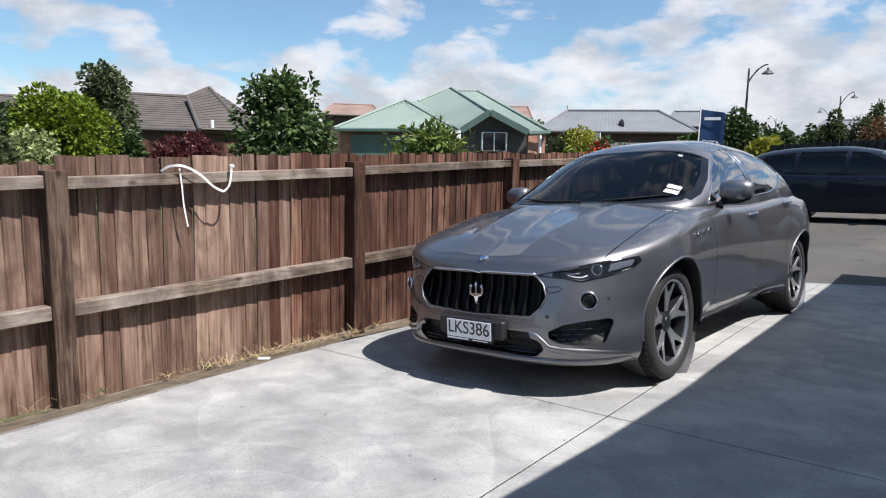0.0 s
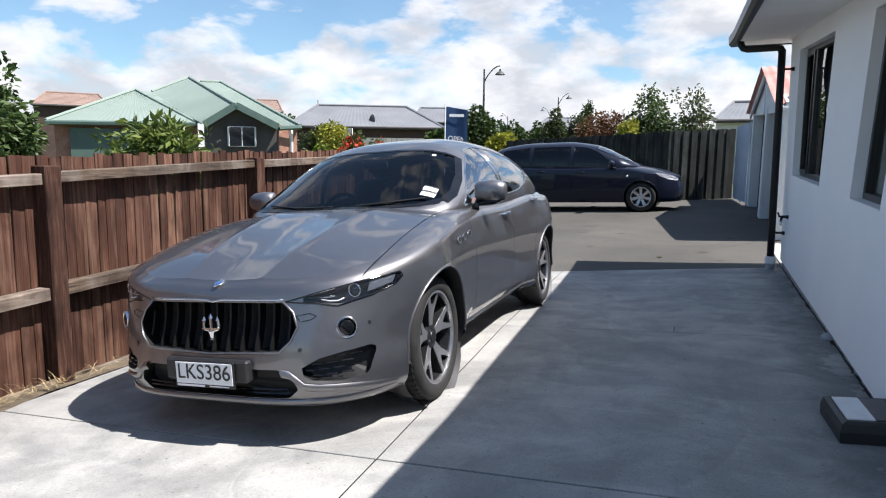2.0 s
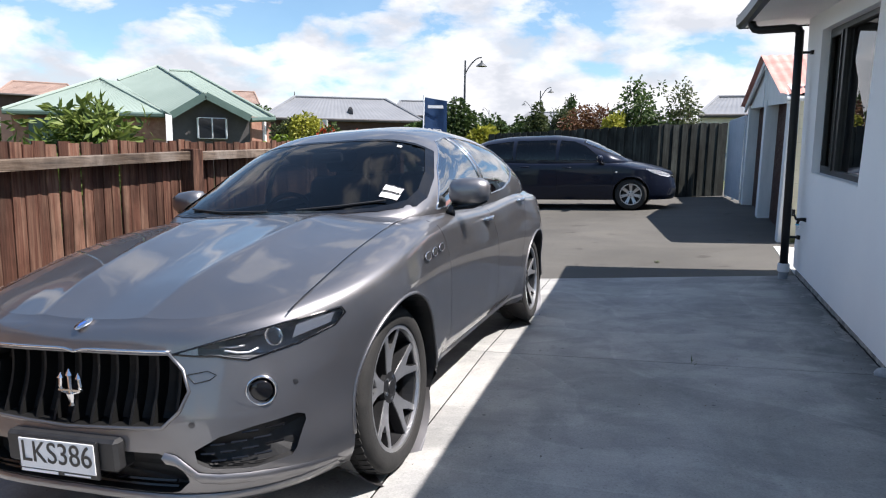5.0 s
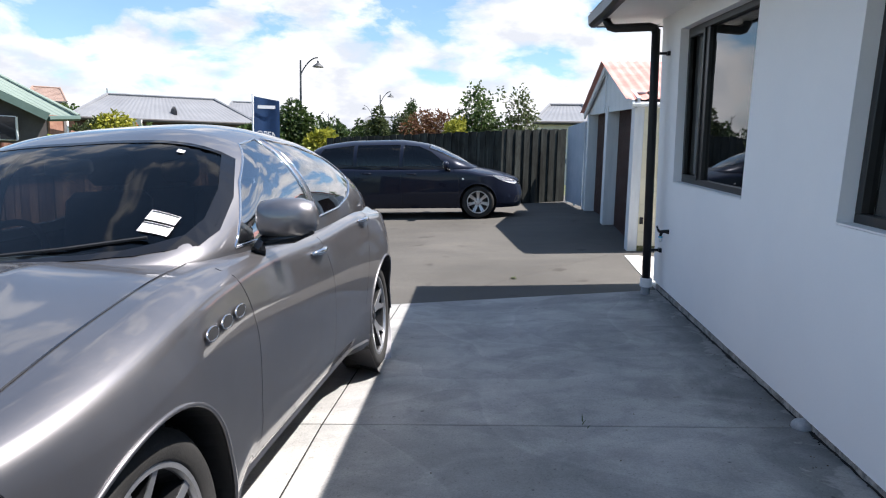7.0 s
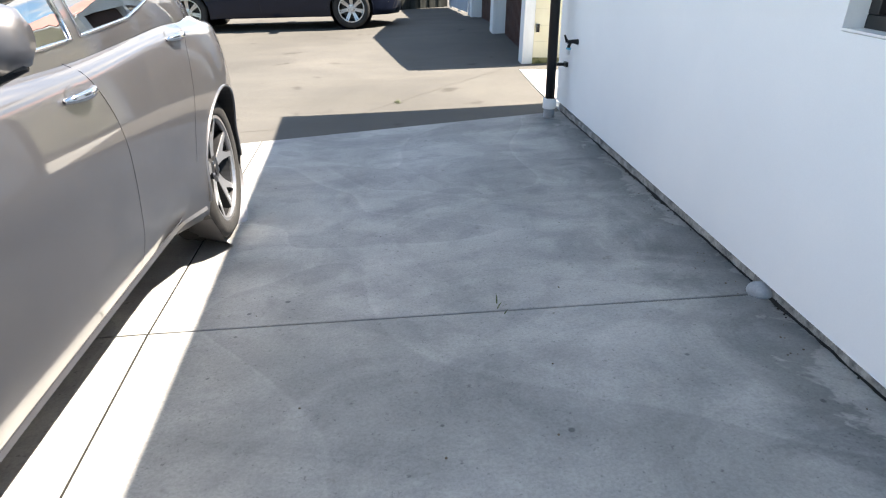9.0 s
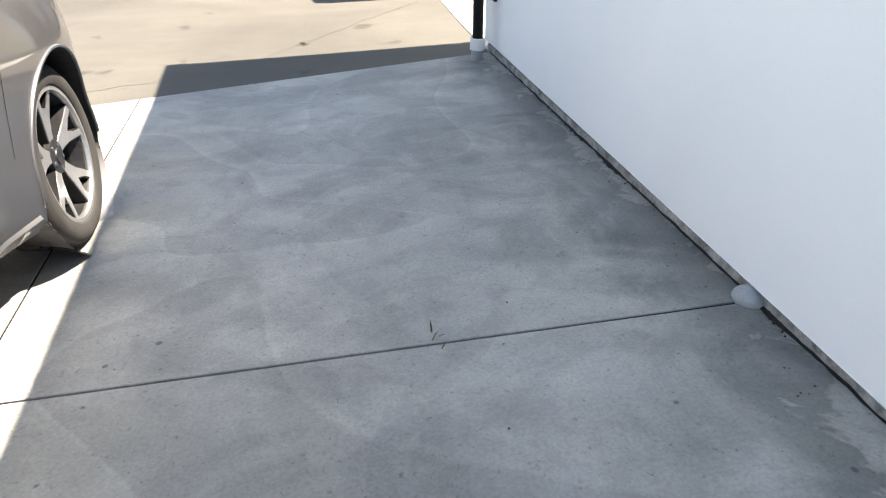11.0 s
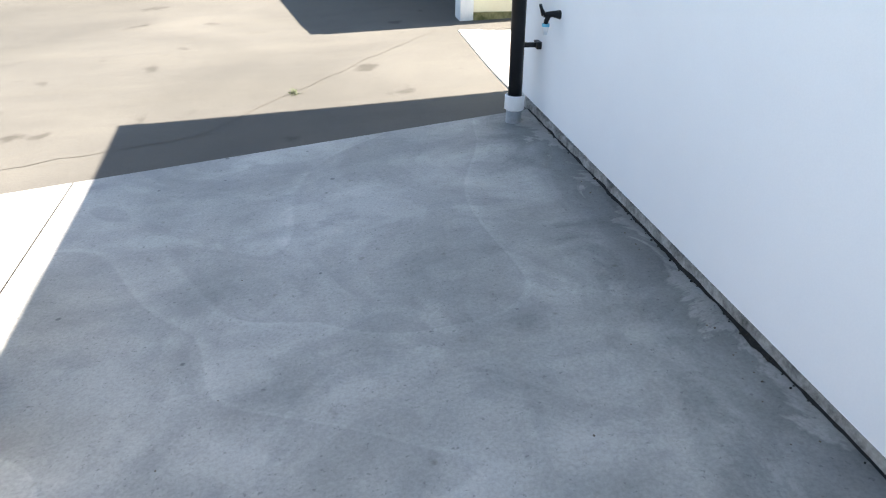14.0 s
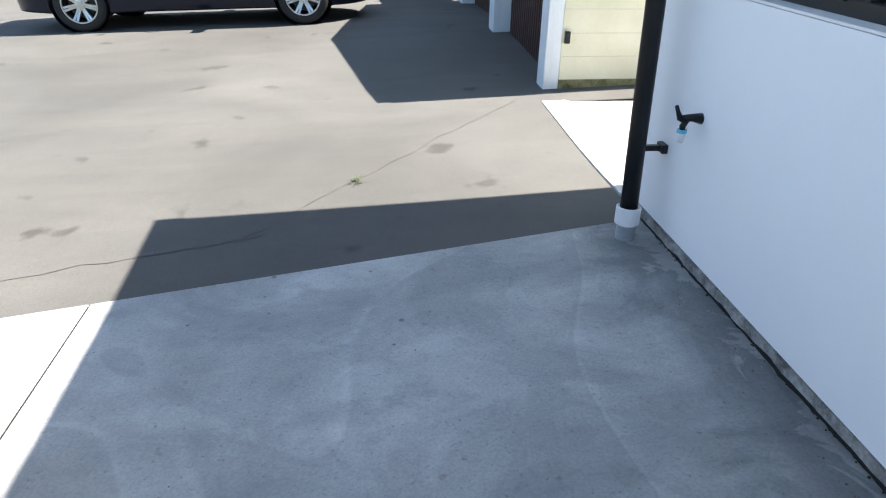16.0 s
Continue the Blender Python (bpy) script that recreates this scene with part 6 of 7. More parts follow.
# ---- shed, far fence ----
def build_shed():
    s = thing("shed", None, "white gabled double garage with brown doors and pink tin roof", "shed")
    A, B = Vector((1.70, 13.08, 0)), Vector((1.49, 18.0, 0))
    d = (B - A).normalized()
    n = Vector((d.y, -d.x, 0))
    L = (B - A).length
    m = Matrix((d, n, Vector((0, 0, 1)))).transposed().to_4x4()
    m.translation = A
    m2 = m

    def P(bm):
        return bmesh_at(bm, m2)

    g0, g1, ap = 2.15, 2.40, 3.03
    za, zb = tar_z(1.7, 13.1), tar_z(1.5, 18)
    for u, w, top in ((0.0, 0.22, 2.16), (L * 0.47, 0.26, 2.3), (L - 0.22, 0.22, 2.36)):
        part("pillar", P(bx(u, u + w, 0, 0.14 if u == 0 else 0.26, -0.05, top, 0.006)), shed_white, s)
    gable = [(-0.06, 2.08), (L * 0.5, 2.20), (L + 0.1, 2.32), (L + 0.1, 2.42), (L * 0.5, ap), (-0.06, 2.22)]
    turn = Matrix.Rotation(math.pi / 2, 4, "X")
    part("gable", P(bmesh_at(prism(gable, 0.02, 0.06), turn @ Matrix.Diagonal((1, 1, -1, 1)))), shed_white, s)
    for a, b in (((-0.05, 2.19), (L * 0.5, ap + 0.04)), ((L * 0.5, ap + 0.04), (L + 0.16, 2.38))):
        q = [(a[0], a[1]), (b[0], b[1]), (b[0], b[1] - 0.13), (a[0], a[1] - 0.13)]
        part("barge_board", P(bmesh_at(prism(q, -0.06, -0.02), turn @ Matrix.Diagonal((1, 1, -1, 1)))), shed_white, s)
    part("centre_batten", P(bx(L * 0.5 - 0.03, L * 0.5 + 0.03, -0.045, -0.02, 2.2, ap - 0.05)), shed_white, s)
    for u0, u1 in ((0.22, L * 0.47), (L * 0.47 + 0.26, L - 0.22)):
        dm = part("garage_door", P(bx(u0, u1, 0.22, 0.25, -0.05, 2.34)), shed_door, s, "brown ribbed door")
        for k in np.arange(u0 + 0.04, u1 - 0.02, 0.085):
            part("door_rib", P(bx(k, k + 0.03, 0.195, 0.22, 0.0, 2.3)), shed_door, dm)
    part("reveal_soffit", P(bx(0.22, L - 0.22, 0.07, 0.19, 2.31, 2.33)), shed_white, s)
    # cream side wall of blocks
    side = part("side_wall", P(bx(0, 0.215, 0.14, 6, -0.1, 2.15)), cream_block, s, "cream painted block side wall")
    part("back_wall", P(bx(0, L, 6, 6.1, -0.1, 2.2)), cream_block, s)
    part("far_wall", P(bx(L - 0.12, L, 0.26, 6, -0.1, 2.3)), cream_block, s)
    part("wall_foot", P(bx(-0.012, 0.05, 0.14, 6, -0.1, 0.10)), mossy, side, "damp mossy foot of the wall")
    for r in range(10):
        z = 0.10 + 0.2 * r
        part("block_joint", P(bx(-0.0015, 0.02, 0.15, 6, z, z + 0.006)), cream_joint, side)
    # corrugated roof
    for a, b in (((-0.04, 2.19), (L * 0.5, ap + 0.05)), ((L * 0.5, ap + 0.05), (L + 0.2, 2.36))):
        rows = []
        for k in np.arange(-0.14, 6.2, 0.038):
            h = 0.012 * math.sin(k * 2 * math.pi / 0.15)
            rows.append([(a[0] + (b[0] - a[0]) * t, k, a[1] + (b[1] - a[1]) * t + h + 0.012) for t in (0, 0.5, 1)])
        part("roof_sheet", P(grid_bm(rows)), shed_roof, s, "faded pink corrugated roof", smooth=True)
    part("shed_gutter", P(tube([(-0.03, -0.05, 2.13), (-0.03, 6.1, 2.13)], 0.04, 8)), shed_white, s)
    part("shed_meter", P(bx(-0.04, 0.0, 0.16, 0.2, 0.42, 0.52)), black_pvc, s)


mossy = speckled("mossy_block", (0.06, 0.07, 0.02), (0.25, 0.23, 0.12), 9, 0.95, 60, 0.4)
cream_joint = speckled("cream_joint", (0.5, 0.47, 0.34), (0.58, 0.54, 0.4), 9, 0.9, 60, 0.1)
build_shed()


def build_far_fence():
    rnd = random.Random(9)
    f = thing("fence", None, "dark stained vertical board fence closing the yard", "fence")
    me = bpy.data.meshes.new("board")
    bm = bx(-0.5, 0.5, -0.012, 0.012, 0, 1, 0)
    bm.to_mesh(me)
    bm.free()
    me.materials.append(dark_fence)
    for a, b, h0, h1 in (((-5.6, 22.3), (-0.35, 20.0), 1.88, 2.06), ((-0.35, 20.0), (1.22, 20.9), 2.08, 2.16)):
        A, B = Vector((*a, 0)), Vector((*b, 0))
        d = (B - A).normalized()
        L = (B - A).length
        yaw = math.degrees(math.atan2(d.y, d.x))
        u, k = 0.0, 0
        while u < L:
            p = A + d * u
            z0 = tar_z(p.x, p.y)
            top = h0 + (h1 - h0) * u / L + rnd.uniform(-0.02, 0.02)
            w = 0.15
            off = (0.02 if k % 2 else -0.012)
            q = p + Vector((d.y, -d.x, 0)) * off
            share("board", me, f, pose(q.x, q.y, z0 - 0.02, 0, 0, yaw) @ Matrix.Diagonal((w, 1, top - z0 + 0.02, 1)))
            u += 0.125
            k += 1
        nrm = Vector((-d.y, d.x, 0)) * 0.05
        for z in (0.6, 1.7):
            part("rail", tube([A + nrm + Vector((0, 0, z)), B + nrm + Vector((0, 0, z))], 0.04, 4), dark_fence, f)
    foot = tar_z(1.3, 19.5)
    g = thing("gate", pose(1.25, 20.5, foot, 0, 0, -85.1), "blue-grey corrugated metal gate beside the shed", "gate")
    rows = []
    for i, k in enumerate(np.arange(0, 2.38, 0.02)):
        rows.append([(k, 0.012 * math.sin(k * 2 * math.pi / 0.08), z) for z in (0.06, 1.0, 1.88 + (0.05 if i % 4 < 2 else 0.0))])
    part("gate_sheet", grid_bm(rows), gate_mat, g, smooth=True)
    for k in (0.0, 1.18, 2.37):
        part("gate_post", bx(k - 0.025, k + 0.025, 0.014, 0.07, 0, 1.93, 0.004), gate_mat, g)
    for z in (0.25, 1.7):
        part("gate_rail", bx(0.025, 2.345, 0.016, 0.055, z, z + 0.06, 0.004), gate_mat, g)
    part("gate_latch", bx(0.03, 0.06, -0.05, -0.02, 1.0, 1.12), chrome, g)


build_far_fence()


# ---- neighbouring houses ----
EYE = Vector((0.995, 0.733, 1.224))


def bear(b, dist):
    """A place at a bearing (degrees to the left of the drive) and a distance."""
    return EYE.x - dist * math.sin(radians(b)), EYE.y + dist * math.cos(radians(b))


def lift(e, dist):
    return EYE.z + dist * math.tan(radians(e))


def on_line(b, P, Q):
    """Where a bearing meets the line through two places."""
    d = Vector((-math.sin(radians(b)), math.cos(radians(b))))
    p, q = Vector(P), Vector(Q)
    r = q - p
    det = d.x * -r.y + r.x * d.y
    t = ((p.x - EYE.x) * -r.y + r.x * (p.y - EYE.y)) / det
    return EYE.x + d.x * t, EYE.y + d.y * t


def ribbed_roof(name, corners, mat, parent, pitch=0.35, rise=0.03, across=False, label=""):
    """A roof plane (eave left, eave right, ridge right, ridge left) with ribs up the slope or courses across it."""
    a, b, c, d = (Vector(p) for p in corners)
    n = (b - a).cross(d - a).normalized()
    if n.z < 0:
        n = -n
    rows = []
    if across:
        k = max(4, int((((d + c) - (a + b)) / 2).length / pitch))
        for i in range(k):
            t0, t1 = i / k, (i + 1) / k
            for t, o in ((t0, rise), (t1 - 0.001, 0.0)):
                rows.append([a.lerp(d, t) + n * o, b.lerp(c, t) + n * o])
        bm = grid_bm(rows)
    else:
        k = max(4, int(max((b - a).length, (c - d).length) / pitch))
        for i in range(k * 2 + 1):
            t = i / (2 * k)
            o = rise * 0.35 if i % 2 else 0.0
            rows.append([a.lerp(b, t) + n * o, d.lerp(c, t) + n * o])
        bm = grid_bm(rows)
    return part(name, bm, mat, parent, label)


green_roof = speckled("green_tin", (0.175, 0.225, 0.195), (0.21, 0.262, 0.228), 0.6, 0.75, 20, 0.0)
green_trim = speckled("green_trim", (0.06, 0.10, 0.085), (0.09, 0.14, 0.12), 1, 0.5, 20, 0.0)
brown_tile = speckled("brown_tile", (0.070, 0.060, 0.052), (0.11, 0.094, 0.082), 0.8, 0.8, 12, 0.0)
grey_tin = speckled("grey_tin", (0.15, 0.155, 0.165), (0.20, 0.205, 0.215), 0.5, 0.5, 15, 0.0)
tan_tile = speckled("tan_tile", (0.22, 0.15, 0.12), (0.30, 0.21, 0.17), 0.8, 0.8, 12, 0.0)
brick_mat = speckled("far_brick", (0.22, 0.10, 0.07), (0.36, 0.20, 0.14), 3.5, 0.85, 18, 0.0)
dark_clad = speckled("dark_cladding", (0.055, 0.05, 0.05), (0.085, 0.078, 0.075), 1.2, 0.8, 14, 0.0)
brown_wall = speckled("brown_wall", (0.05, 0.03, 0.024), (0.08, 0.05, 0.04), 1.4, 0.85, 14, 0.0)
pale_wall = speckled("pale_wall", (0.6, 0.58, 0.55), (0.72, 0.7, 0.66), 1.4, 0.8, 14, 0.0)
far_glass, _, _ = mat_base("far_glass", (0.012, 0.014, 0.017), 0.08)
sign_white, _, _ = mat_base("sign_white", (0.8, 0.8, 0.8), 0.6)


def wall_quad(name, p, q, z0, z1, mat, parent, label=""):
    a, b = Vector((*p, 0)), Vector((*q, 0))
    n = Vector((b - a).yx).normalized()
    n = Vector(((b - a).y, -(b - a).x, 0)).normalized() * 0.1
    bm = bmesh.new()
    lo = [bm.verts.new((v.x, v.y, z0)) for v in (a, b, b + n, a + n)]
    hi = [bm.verts.new((v.x, v.y, z1)) for v in (a, b, b + n, a + n)]
    bm.faces.new(lo)
    bm.faces.new(hi)
    for i in range(4):
        bm.faces.new((lo[i], lo[(i + 1) % 4], hi[(i + 1) % 4], hi[i]))
    return part(name, bm, mat, parent, label)


def green_house():
    h = thing("house", None, "brick bungalow with pale green corrugated roof across the road", "house")
    D = 34.0
    P0, P1 = bear(52.86, D), bear(34.4, D * 0.99)
    A = Vector((*P0, lift(2.42, D)))
    B = Vector((*P1, lift(2.65, D)))
    back = Vector(((B - A).y, -(B - A).x, 0)).normalized()
    if back.dot(Vector((-1, 1, 0))) < 0:
        back = -back

    def fp(b, z, dep):
        x, y = on_line(b, P0, P1)
        v = Vector((x, y, 0)) + back * dep
        s = (v.to_2d() - EYE.to_2d()).length / (Vector((x, y)) - EYE.to_2d()).length
        return v, s

    def pt(b, e, dep):
        """A point at a bearing and height angle, set back from the front line."""
        x, y = on_line(b, P0, P1)
        f = Vector((x, y)) - EYE.to_2d()
        k = 1 + dep / f.normalized().dot(back.to_2d()) / f.length
        v = EYE.to_2d() + f * k
        return Vector((v.x, v.y, EYE.z + f.length * k * math.tan(radians(e))))

    eL, eR = pt(52.9, 2.47, 0), pt(34.4, 2.62, 0)
    mid = pt(42.48, 2.65, 0)
    hipL = pt(46.9, 5.0, 4.2)
    valley = pt(45.74, 4.91, 5.2)
    peak, peakb, peak2 = pt(42.99, 6.12, 6.5), pt(42.2, 5.86, 7.2), pt(40.66, 5.88, 7.4)
    gab = pt(39.5, 4.15, -0.8)
    gL, gR = pt(42.0, 2.55, -0.8), pt(36.2, 2.5, -0.8)
    for n, plane in enumerate(((eL, mid, hipL, hipL), (mid, gL, valley, hipL), (valley, gL, gab, peak), (gR, gR + back * 4, peak, gab), (gR + back * 1.5, eR, peak2, peakb), (eR, eR + back * 10, peak2, peak2), (eL + back * 9, eL, hipL, hipL))):
        ribbed_roof("roof_plane", plane, green_roof, h, 0.22, 0.025, label="" if n else "pale green corrugated roof plane")
    for line in ((eL, hipL), (hipL, mid), (valley, peak), (peak, gab), (peakb, peak2), (peak2, eR)):
        part("ridge_cap", tube([p + Vector((0, 0, 0.05)) for p in line], 0.07, 6), green_pale, h)
    for line in ((eL, mid), (gR, eR)):
        part("gutter", tube([p - Vector((0, 0, 0.06)) for p in line], 0.11, 6), green_trim, h)
    for line in ((gL, gab), (gab, gR)):
        part("barge_board", strip([line[0] - back * 0.05, line[1] - back * 0.05], -back, 0.3, 0.02), green_trim, h)
    z0 = -0.3
    in_ = back * 0.55
    wall_quad("wall", (eL + in_ + (eR - eL) * 0.02).to_2d(), (mid + in_).to_2d(), z0, mid.z, brick_mat, h, "red brown brick wall")
    bm = bmesh.new()
    a, b, c = gL + in_, gR + in_, gab + in_
    vs = [bm.verts.new(v) for v in ((a.x, a.y, z0), (b.x, b.y, z0), (b.x, b.y, b.z), (c.x, c.y, c.z - 0.1), (a.x, a.y, a.z))]
    bm.faces.new(vs)
    part("gable_wall", bm, dark_clad, h, "dark weatherboard gable wall")
    wall_quad("wall", (gR + in_).to_2d(), (eR + in_ - (eR - eL) * 0.02).to_2d(), z0, eR.z, brick_mat, h)
    wall_quad("wall", (eR + in_ - (eR - eL) * 0.02).to_2d(), (eR + in_ + back * 9).to_2d(), z0, eR.z, brick_mat, h)
    wall_quad("wall", (eL + in_ + (eR - eL) * 0.02).to_2d(), (eL + in_ + back * 9).to_2d(), z0, eL.z, brick_mat, h)
    gd0, gd1 = pt(51.4, 0, 0.4), pt(46.3, 0, 0.4)
    wall_quad("garage_door", gd0.to_2d(), gd1.to_2d(), z0, lift(2.05, D), green_trim, h, "dark green garage door")
    for b0, b1 in ((40.13, 38.09),):
        w0, w1 = pt(b0, 2.42, -0.4), pt(b1, 0.9, -0.4)
        d = (Vector((w1.x, w1.y, 0)) - Vector((w0.x, w0.y, 0)))
        win = thing("window")
        win.parent = h
        for k in (0, 0.5):
            p, q = w0.to_2d() + d.to_2d() * (k + 0.03), w0.to_2d() + d.to_2d() * (k + 0.47)
            wall_quad("pane", p, q, w1.z, w0.z, far_glass, win)
        for k in (0, 0.5, 1):
            p = w0.to_2d() + d.to_2d() * k - back.to_2d() * 0.05
            part("window_bar", bx(p.x - 0.04, p.x + 0.04, p.y - 0.04, p.y + 0.04, w1.z, w0.z), sign_white, win)
        for z in (w0.z, w1.z):
            a, b = w0.to_2d() - back.to_2d() * 0.05, w0.to_2d() + d.to_2d() - back.to_2d() * 0.05
            part("window_bar", tube([(*a, z), (*b, z)], 0.04, 4), sign_white, win)
    for b in (36.0, 35.2, 41.2):
        p0 = pt(b, 0, 0.1)
        part("veranda_post", bx(p0.x - 0.06, p0.x + 0.06, p0.y - 0.06, p0.y + 0.06, z0, eR.z), sign_white if b == 35.2 else brown_wall, h)


green_pale = speckled("green_ridge", (0.24, 0.30, 0.26), (0.28, 0.34, 0.295), 0.6, 0.7, 20, 0.0)


def gen_house(label, D, eL, eR, hips, ee, er, roof_mat, wall_mat, across, pitch, wins=()):
    """A hipped house seen along its front: bearings of the eaves, the ridge ends and heights."""
    h = thing("house", None, label, "house")
    P0, P1 = bear(eL, D), bear(eR, D)
    back = Vector((P0[0] - EYE.x + P1[0] - EYE.x, P0[1] - EYE.y + P1[1] - EYE.y, 0)).normalized()

    def pt(b, e, dep):
        x, y = bear(b, D + dep)
        return Vector((x, y, lift(e, D + dep)))

    a, b = pt(eL, ee, 0), pt(eR, ee, 0)
    r0, r1 = pt(hips[0], er, 5), pt(hips[1], er, 5)
    ribbed_roof("roof_plane", (a, b, r1, r0), roof_mat, h, pitch, 0.03, across, "roof plane")
    for p, r in ((a, r0), (b, r1)):
        ribbed_roof("roof_plane", (p, p + back * 10, r, r), roof_mat, h, pitch, 0.03, across)
        part("ridge_cap", tube([p, r + Vector((0, 0, 0.05))], 0.1, 6), roof_mat, h)
    part("ridge_cap", tube([r0 + Vector((0, 0, 0.05)), r1 + Vector((0, 0, 0.05))], 0.1, 6), roof_mat, h)
    ribbed_roof("roof_plane", (b + back * 10, a + back * 10, r0, r1), roof_mat, h, pitch, 0.03, across)
    part("gutter", tube([a - Vector((0, 0, 0.05)), b - Vector((0, 0, 0.05))], 0.1, 6), dark_clad, h)
    i = back * 0.5
    k = (b - a) * 0.03
    wall_quad("wall", (a + i + k).to_2d(), (b + i - k).to_2d(), -0.3, a.z, wall_mat, h, "wall")
    for p, s in ((a, k), (b, -k)):
        wall_quad("wall", (p + i + s).to_2d(), (p + i + s + back * 9).to_2d(), -0.3, a.z, wall_mat, h)
    for b0, b1 in wins:
        p, q = pt(b0, 0, 0.3), pt(b1, 0, 0.3)
        wall_quad("window", p.to_2d(), q.to_2d(), a.z - 1.5, a.z - 0.35, far_glass, h, "dark window")
    return h, pt


green_house()
bh, bpt = gen_house("brown brick bungalow with dark brown tiled roof", 36.0, 71.5, 58.0, (68.6, 64.4), 2.04, 4.55, brown_tile, brown_wall, True, 0.36, ((63.2, 61.6),))
r = [bpt(64.6, 4.6, 4), bpt(59.9, 2.02, -0.6), bpt(62.9, 5.4, 4.5), bpt(63.7, 2.05, -0.6), bpt(57.6, 2.02, 4)]
ribbed_roof("roof_plane", (r[3], r[1], r[2], r[0]), brown_tile, bh, 0.36, 0.03, True)
ribbed_roof("roof_plane", (r[1], r[4], r[2], r[2]), brown_tile, bh, 0.36, 0.03, True)
part("ridge_cap", tube([r[1], r[2]], 0.1, 6), brown_tile, bh)
part("ridge_cap", tube([r[3], r[0]], 0.1, 6), brown_tile, bh)
part("ridge_cap", tube([r[0], r[2]], 0.1, 6), brown_tile, bh)
part("vent_pipe", tube([bpt(62.75, 2.2, -0.3), bpt(62.75, 2.85, -0.3)], 0.09, 8), sign_white, bh, "white roof vent pipe")
gh, gpt = gen_house("long low house with grey corrugated roof", 46.0, 35.6, 22.3, (33.0, 25.6), 2.62, 4.3, grey_tin, brown_wall, False, 0.3, ((30.5, 29.5),))
dc = gpt(28.5, 3.15, 1.2)
bm = lathe([(0, 0.45), (0.08, 0.32), (0.12, 0.0)], 18)
part("satellite_dish", bmesh_at(bm, Matrix.Translation(dc) @ Matrix.Rotation(-2.2, 4, "Z")), dark_clad, gh, "dark satellite dish")
part("dish_arm", tube([dc, dc - Vector((0, 0, 0.7))], 0.04, 6), dark_clad, gh)
part("aerial", tube([gpt(33.0, 4.1, 5), gpt(33.0, 4.75, 5)], 0.03, 5), dark_clad, gh)
gen_house("grey roofed house behind, half hidden", 62.0, 25.2, 20.6, (24.4, 22.3), 3.1, 4.25, grey_tin, brown_wall, False, 0.4)
gen_house("distant tan roofed two-storey house", 75.0, 54.0, 48.8, (53.0, 49.6), 3.65, 4.5, tan_tile, brown_wall, True, 0.5)
gen_house("distant tan roofed house behind the green roof", 75.0, 38.6, 35.9, (38.0, 36.3), 3.7, 4.6, tan_tile, brown_wall, True, 0.5)
gen_house("distant grey roofed house beyond the trees", 85.0, 14.8, 9.5, (13.6, 11.0), 2.5, 3.5, grey_tin, brown_wall, False, 0.5)
gen_house("distant dark roofed house behind the shrubs", 45.0, 80.5, 73.5, (78, 75), 2.2, 3.9, brown_tile, brown_wall, True, 0.4)
gen_house("pale corrugated roof behind the board fence", 40.0, 0.6, -4.6, (-0.8, -3.4), 3.3, 4.6, grey_tin, pale_wall, False, 0.3)


def garden_fence():
    f = thing("fence", None, "dark brown board fence in the neighbouring garden", "fence")
    me = bpy.data.meshes.new("board")
    b = bx(-0.5, 0.5, -0.01, 0.01, 0, 1, 0)
    b.to_mesh(me)
    b.free()
    me.materials.append(paling_mat)
    A, B = Vector(bear(69.5, 23.0)), Vector(bear(54.6, 22.0))
    n = int((B - A).length / 0.15)
    yaw = math.degrees(math.atan2((B - A).y, (B - A).x))
    for i in range(n):
        p = A.lerp(B, i / n)
        share("board", me, f, pose(p.x, p.y, -0.25, 0, 0, yaw) @ Matrix.Diagonal((0.142, 1, 1.88 + 0.012 * ((i * 7) % 3), 1)))


garden_fence()


# ---- plants ----
def foliage(name, c0, c1, c2, gloss=0.45):
    m, nt, b = mat_base(name, c0, gloss, 0, 0, 0.35)
    r = nt.nodes.new("ShaderNodeNewGeometry").outputs["Random Per Island"]
    big = noise_of(nt, coords(nt, (1, 1, 1), True), 1.3, 3)
    col = ramp(nt, math_node(nt, "ADD", math_node(nt, "MULTIPLY", r, 0.6), math_node(nt, "MULTIPLY", big, 0.4)), [(0.15, c0), (0.5, c1), (0.85, c2)])
    nt.links.new(col, b.inputs["Base Color"])
    tr = nt.nodes.new("ShaderNodeBsdfTranslucent")
    nt.links.new(col, tr.inputs[0])
    mx = nt.nodes.new("ShaderNodeMixShader")
    mx.inputs[0].default_value = 0.3
    out = nt.nodes["Material Output"]
    nt.links.new(b.outputs[0], mx.inputs[1])
    nt.links.new(tr.outputs[0], mx.inputs[2])
    nt.links.new(mx.outputs[0], out.inputs[0])
    return m


bark = speckled("bark", (0.05, 0.035, 0.025), (0.11, 0.08, 0.06), 8, 0.9, 60, 0.5)
f_lime = foliage("foliage_lime", (0.05, 0.08, 0.008), (0.14, 0.20, 0.016), (0.26, 0.33, 0.035))
f_dark = foliage("foliage_dark", (0.016, 0.032, 0.010), (0.042, 0.072, 0.020), (0.085, 0.125, 0.038))
f_mid = foliage("foliage_mid", (0.02, 0.042, 0.010), (0.055, 0.095, 0.024), (0.125, 0.175, 0.06))
f_olive = foliage("foliage_olive", (0.04, 0.055, 0.02), (0.07, 0.09, 0.035), (0.11, 0.13, 0.06))
f_red = foliage("foliage_red", (0.035, 0.008, 0.010), (0.075, 0.018, 0.02), (0.13, 0.035, 0.03))
f_cream = foliage("foliage_variegated", (0.10, 0.14, 0.04), (0.26, 0.30, 0.12), (0.45, 0.47, 0.25))
f_yellow = foliage("foliage_yellow", (0.16, 0.18, 0.02), (0.30, 0.30, 0.04), (0.42, 0.40, 0.07))
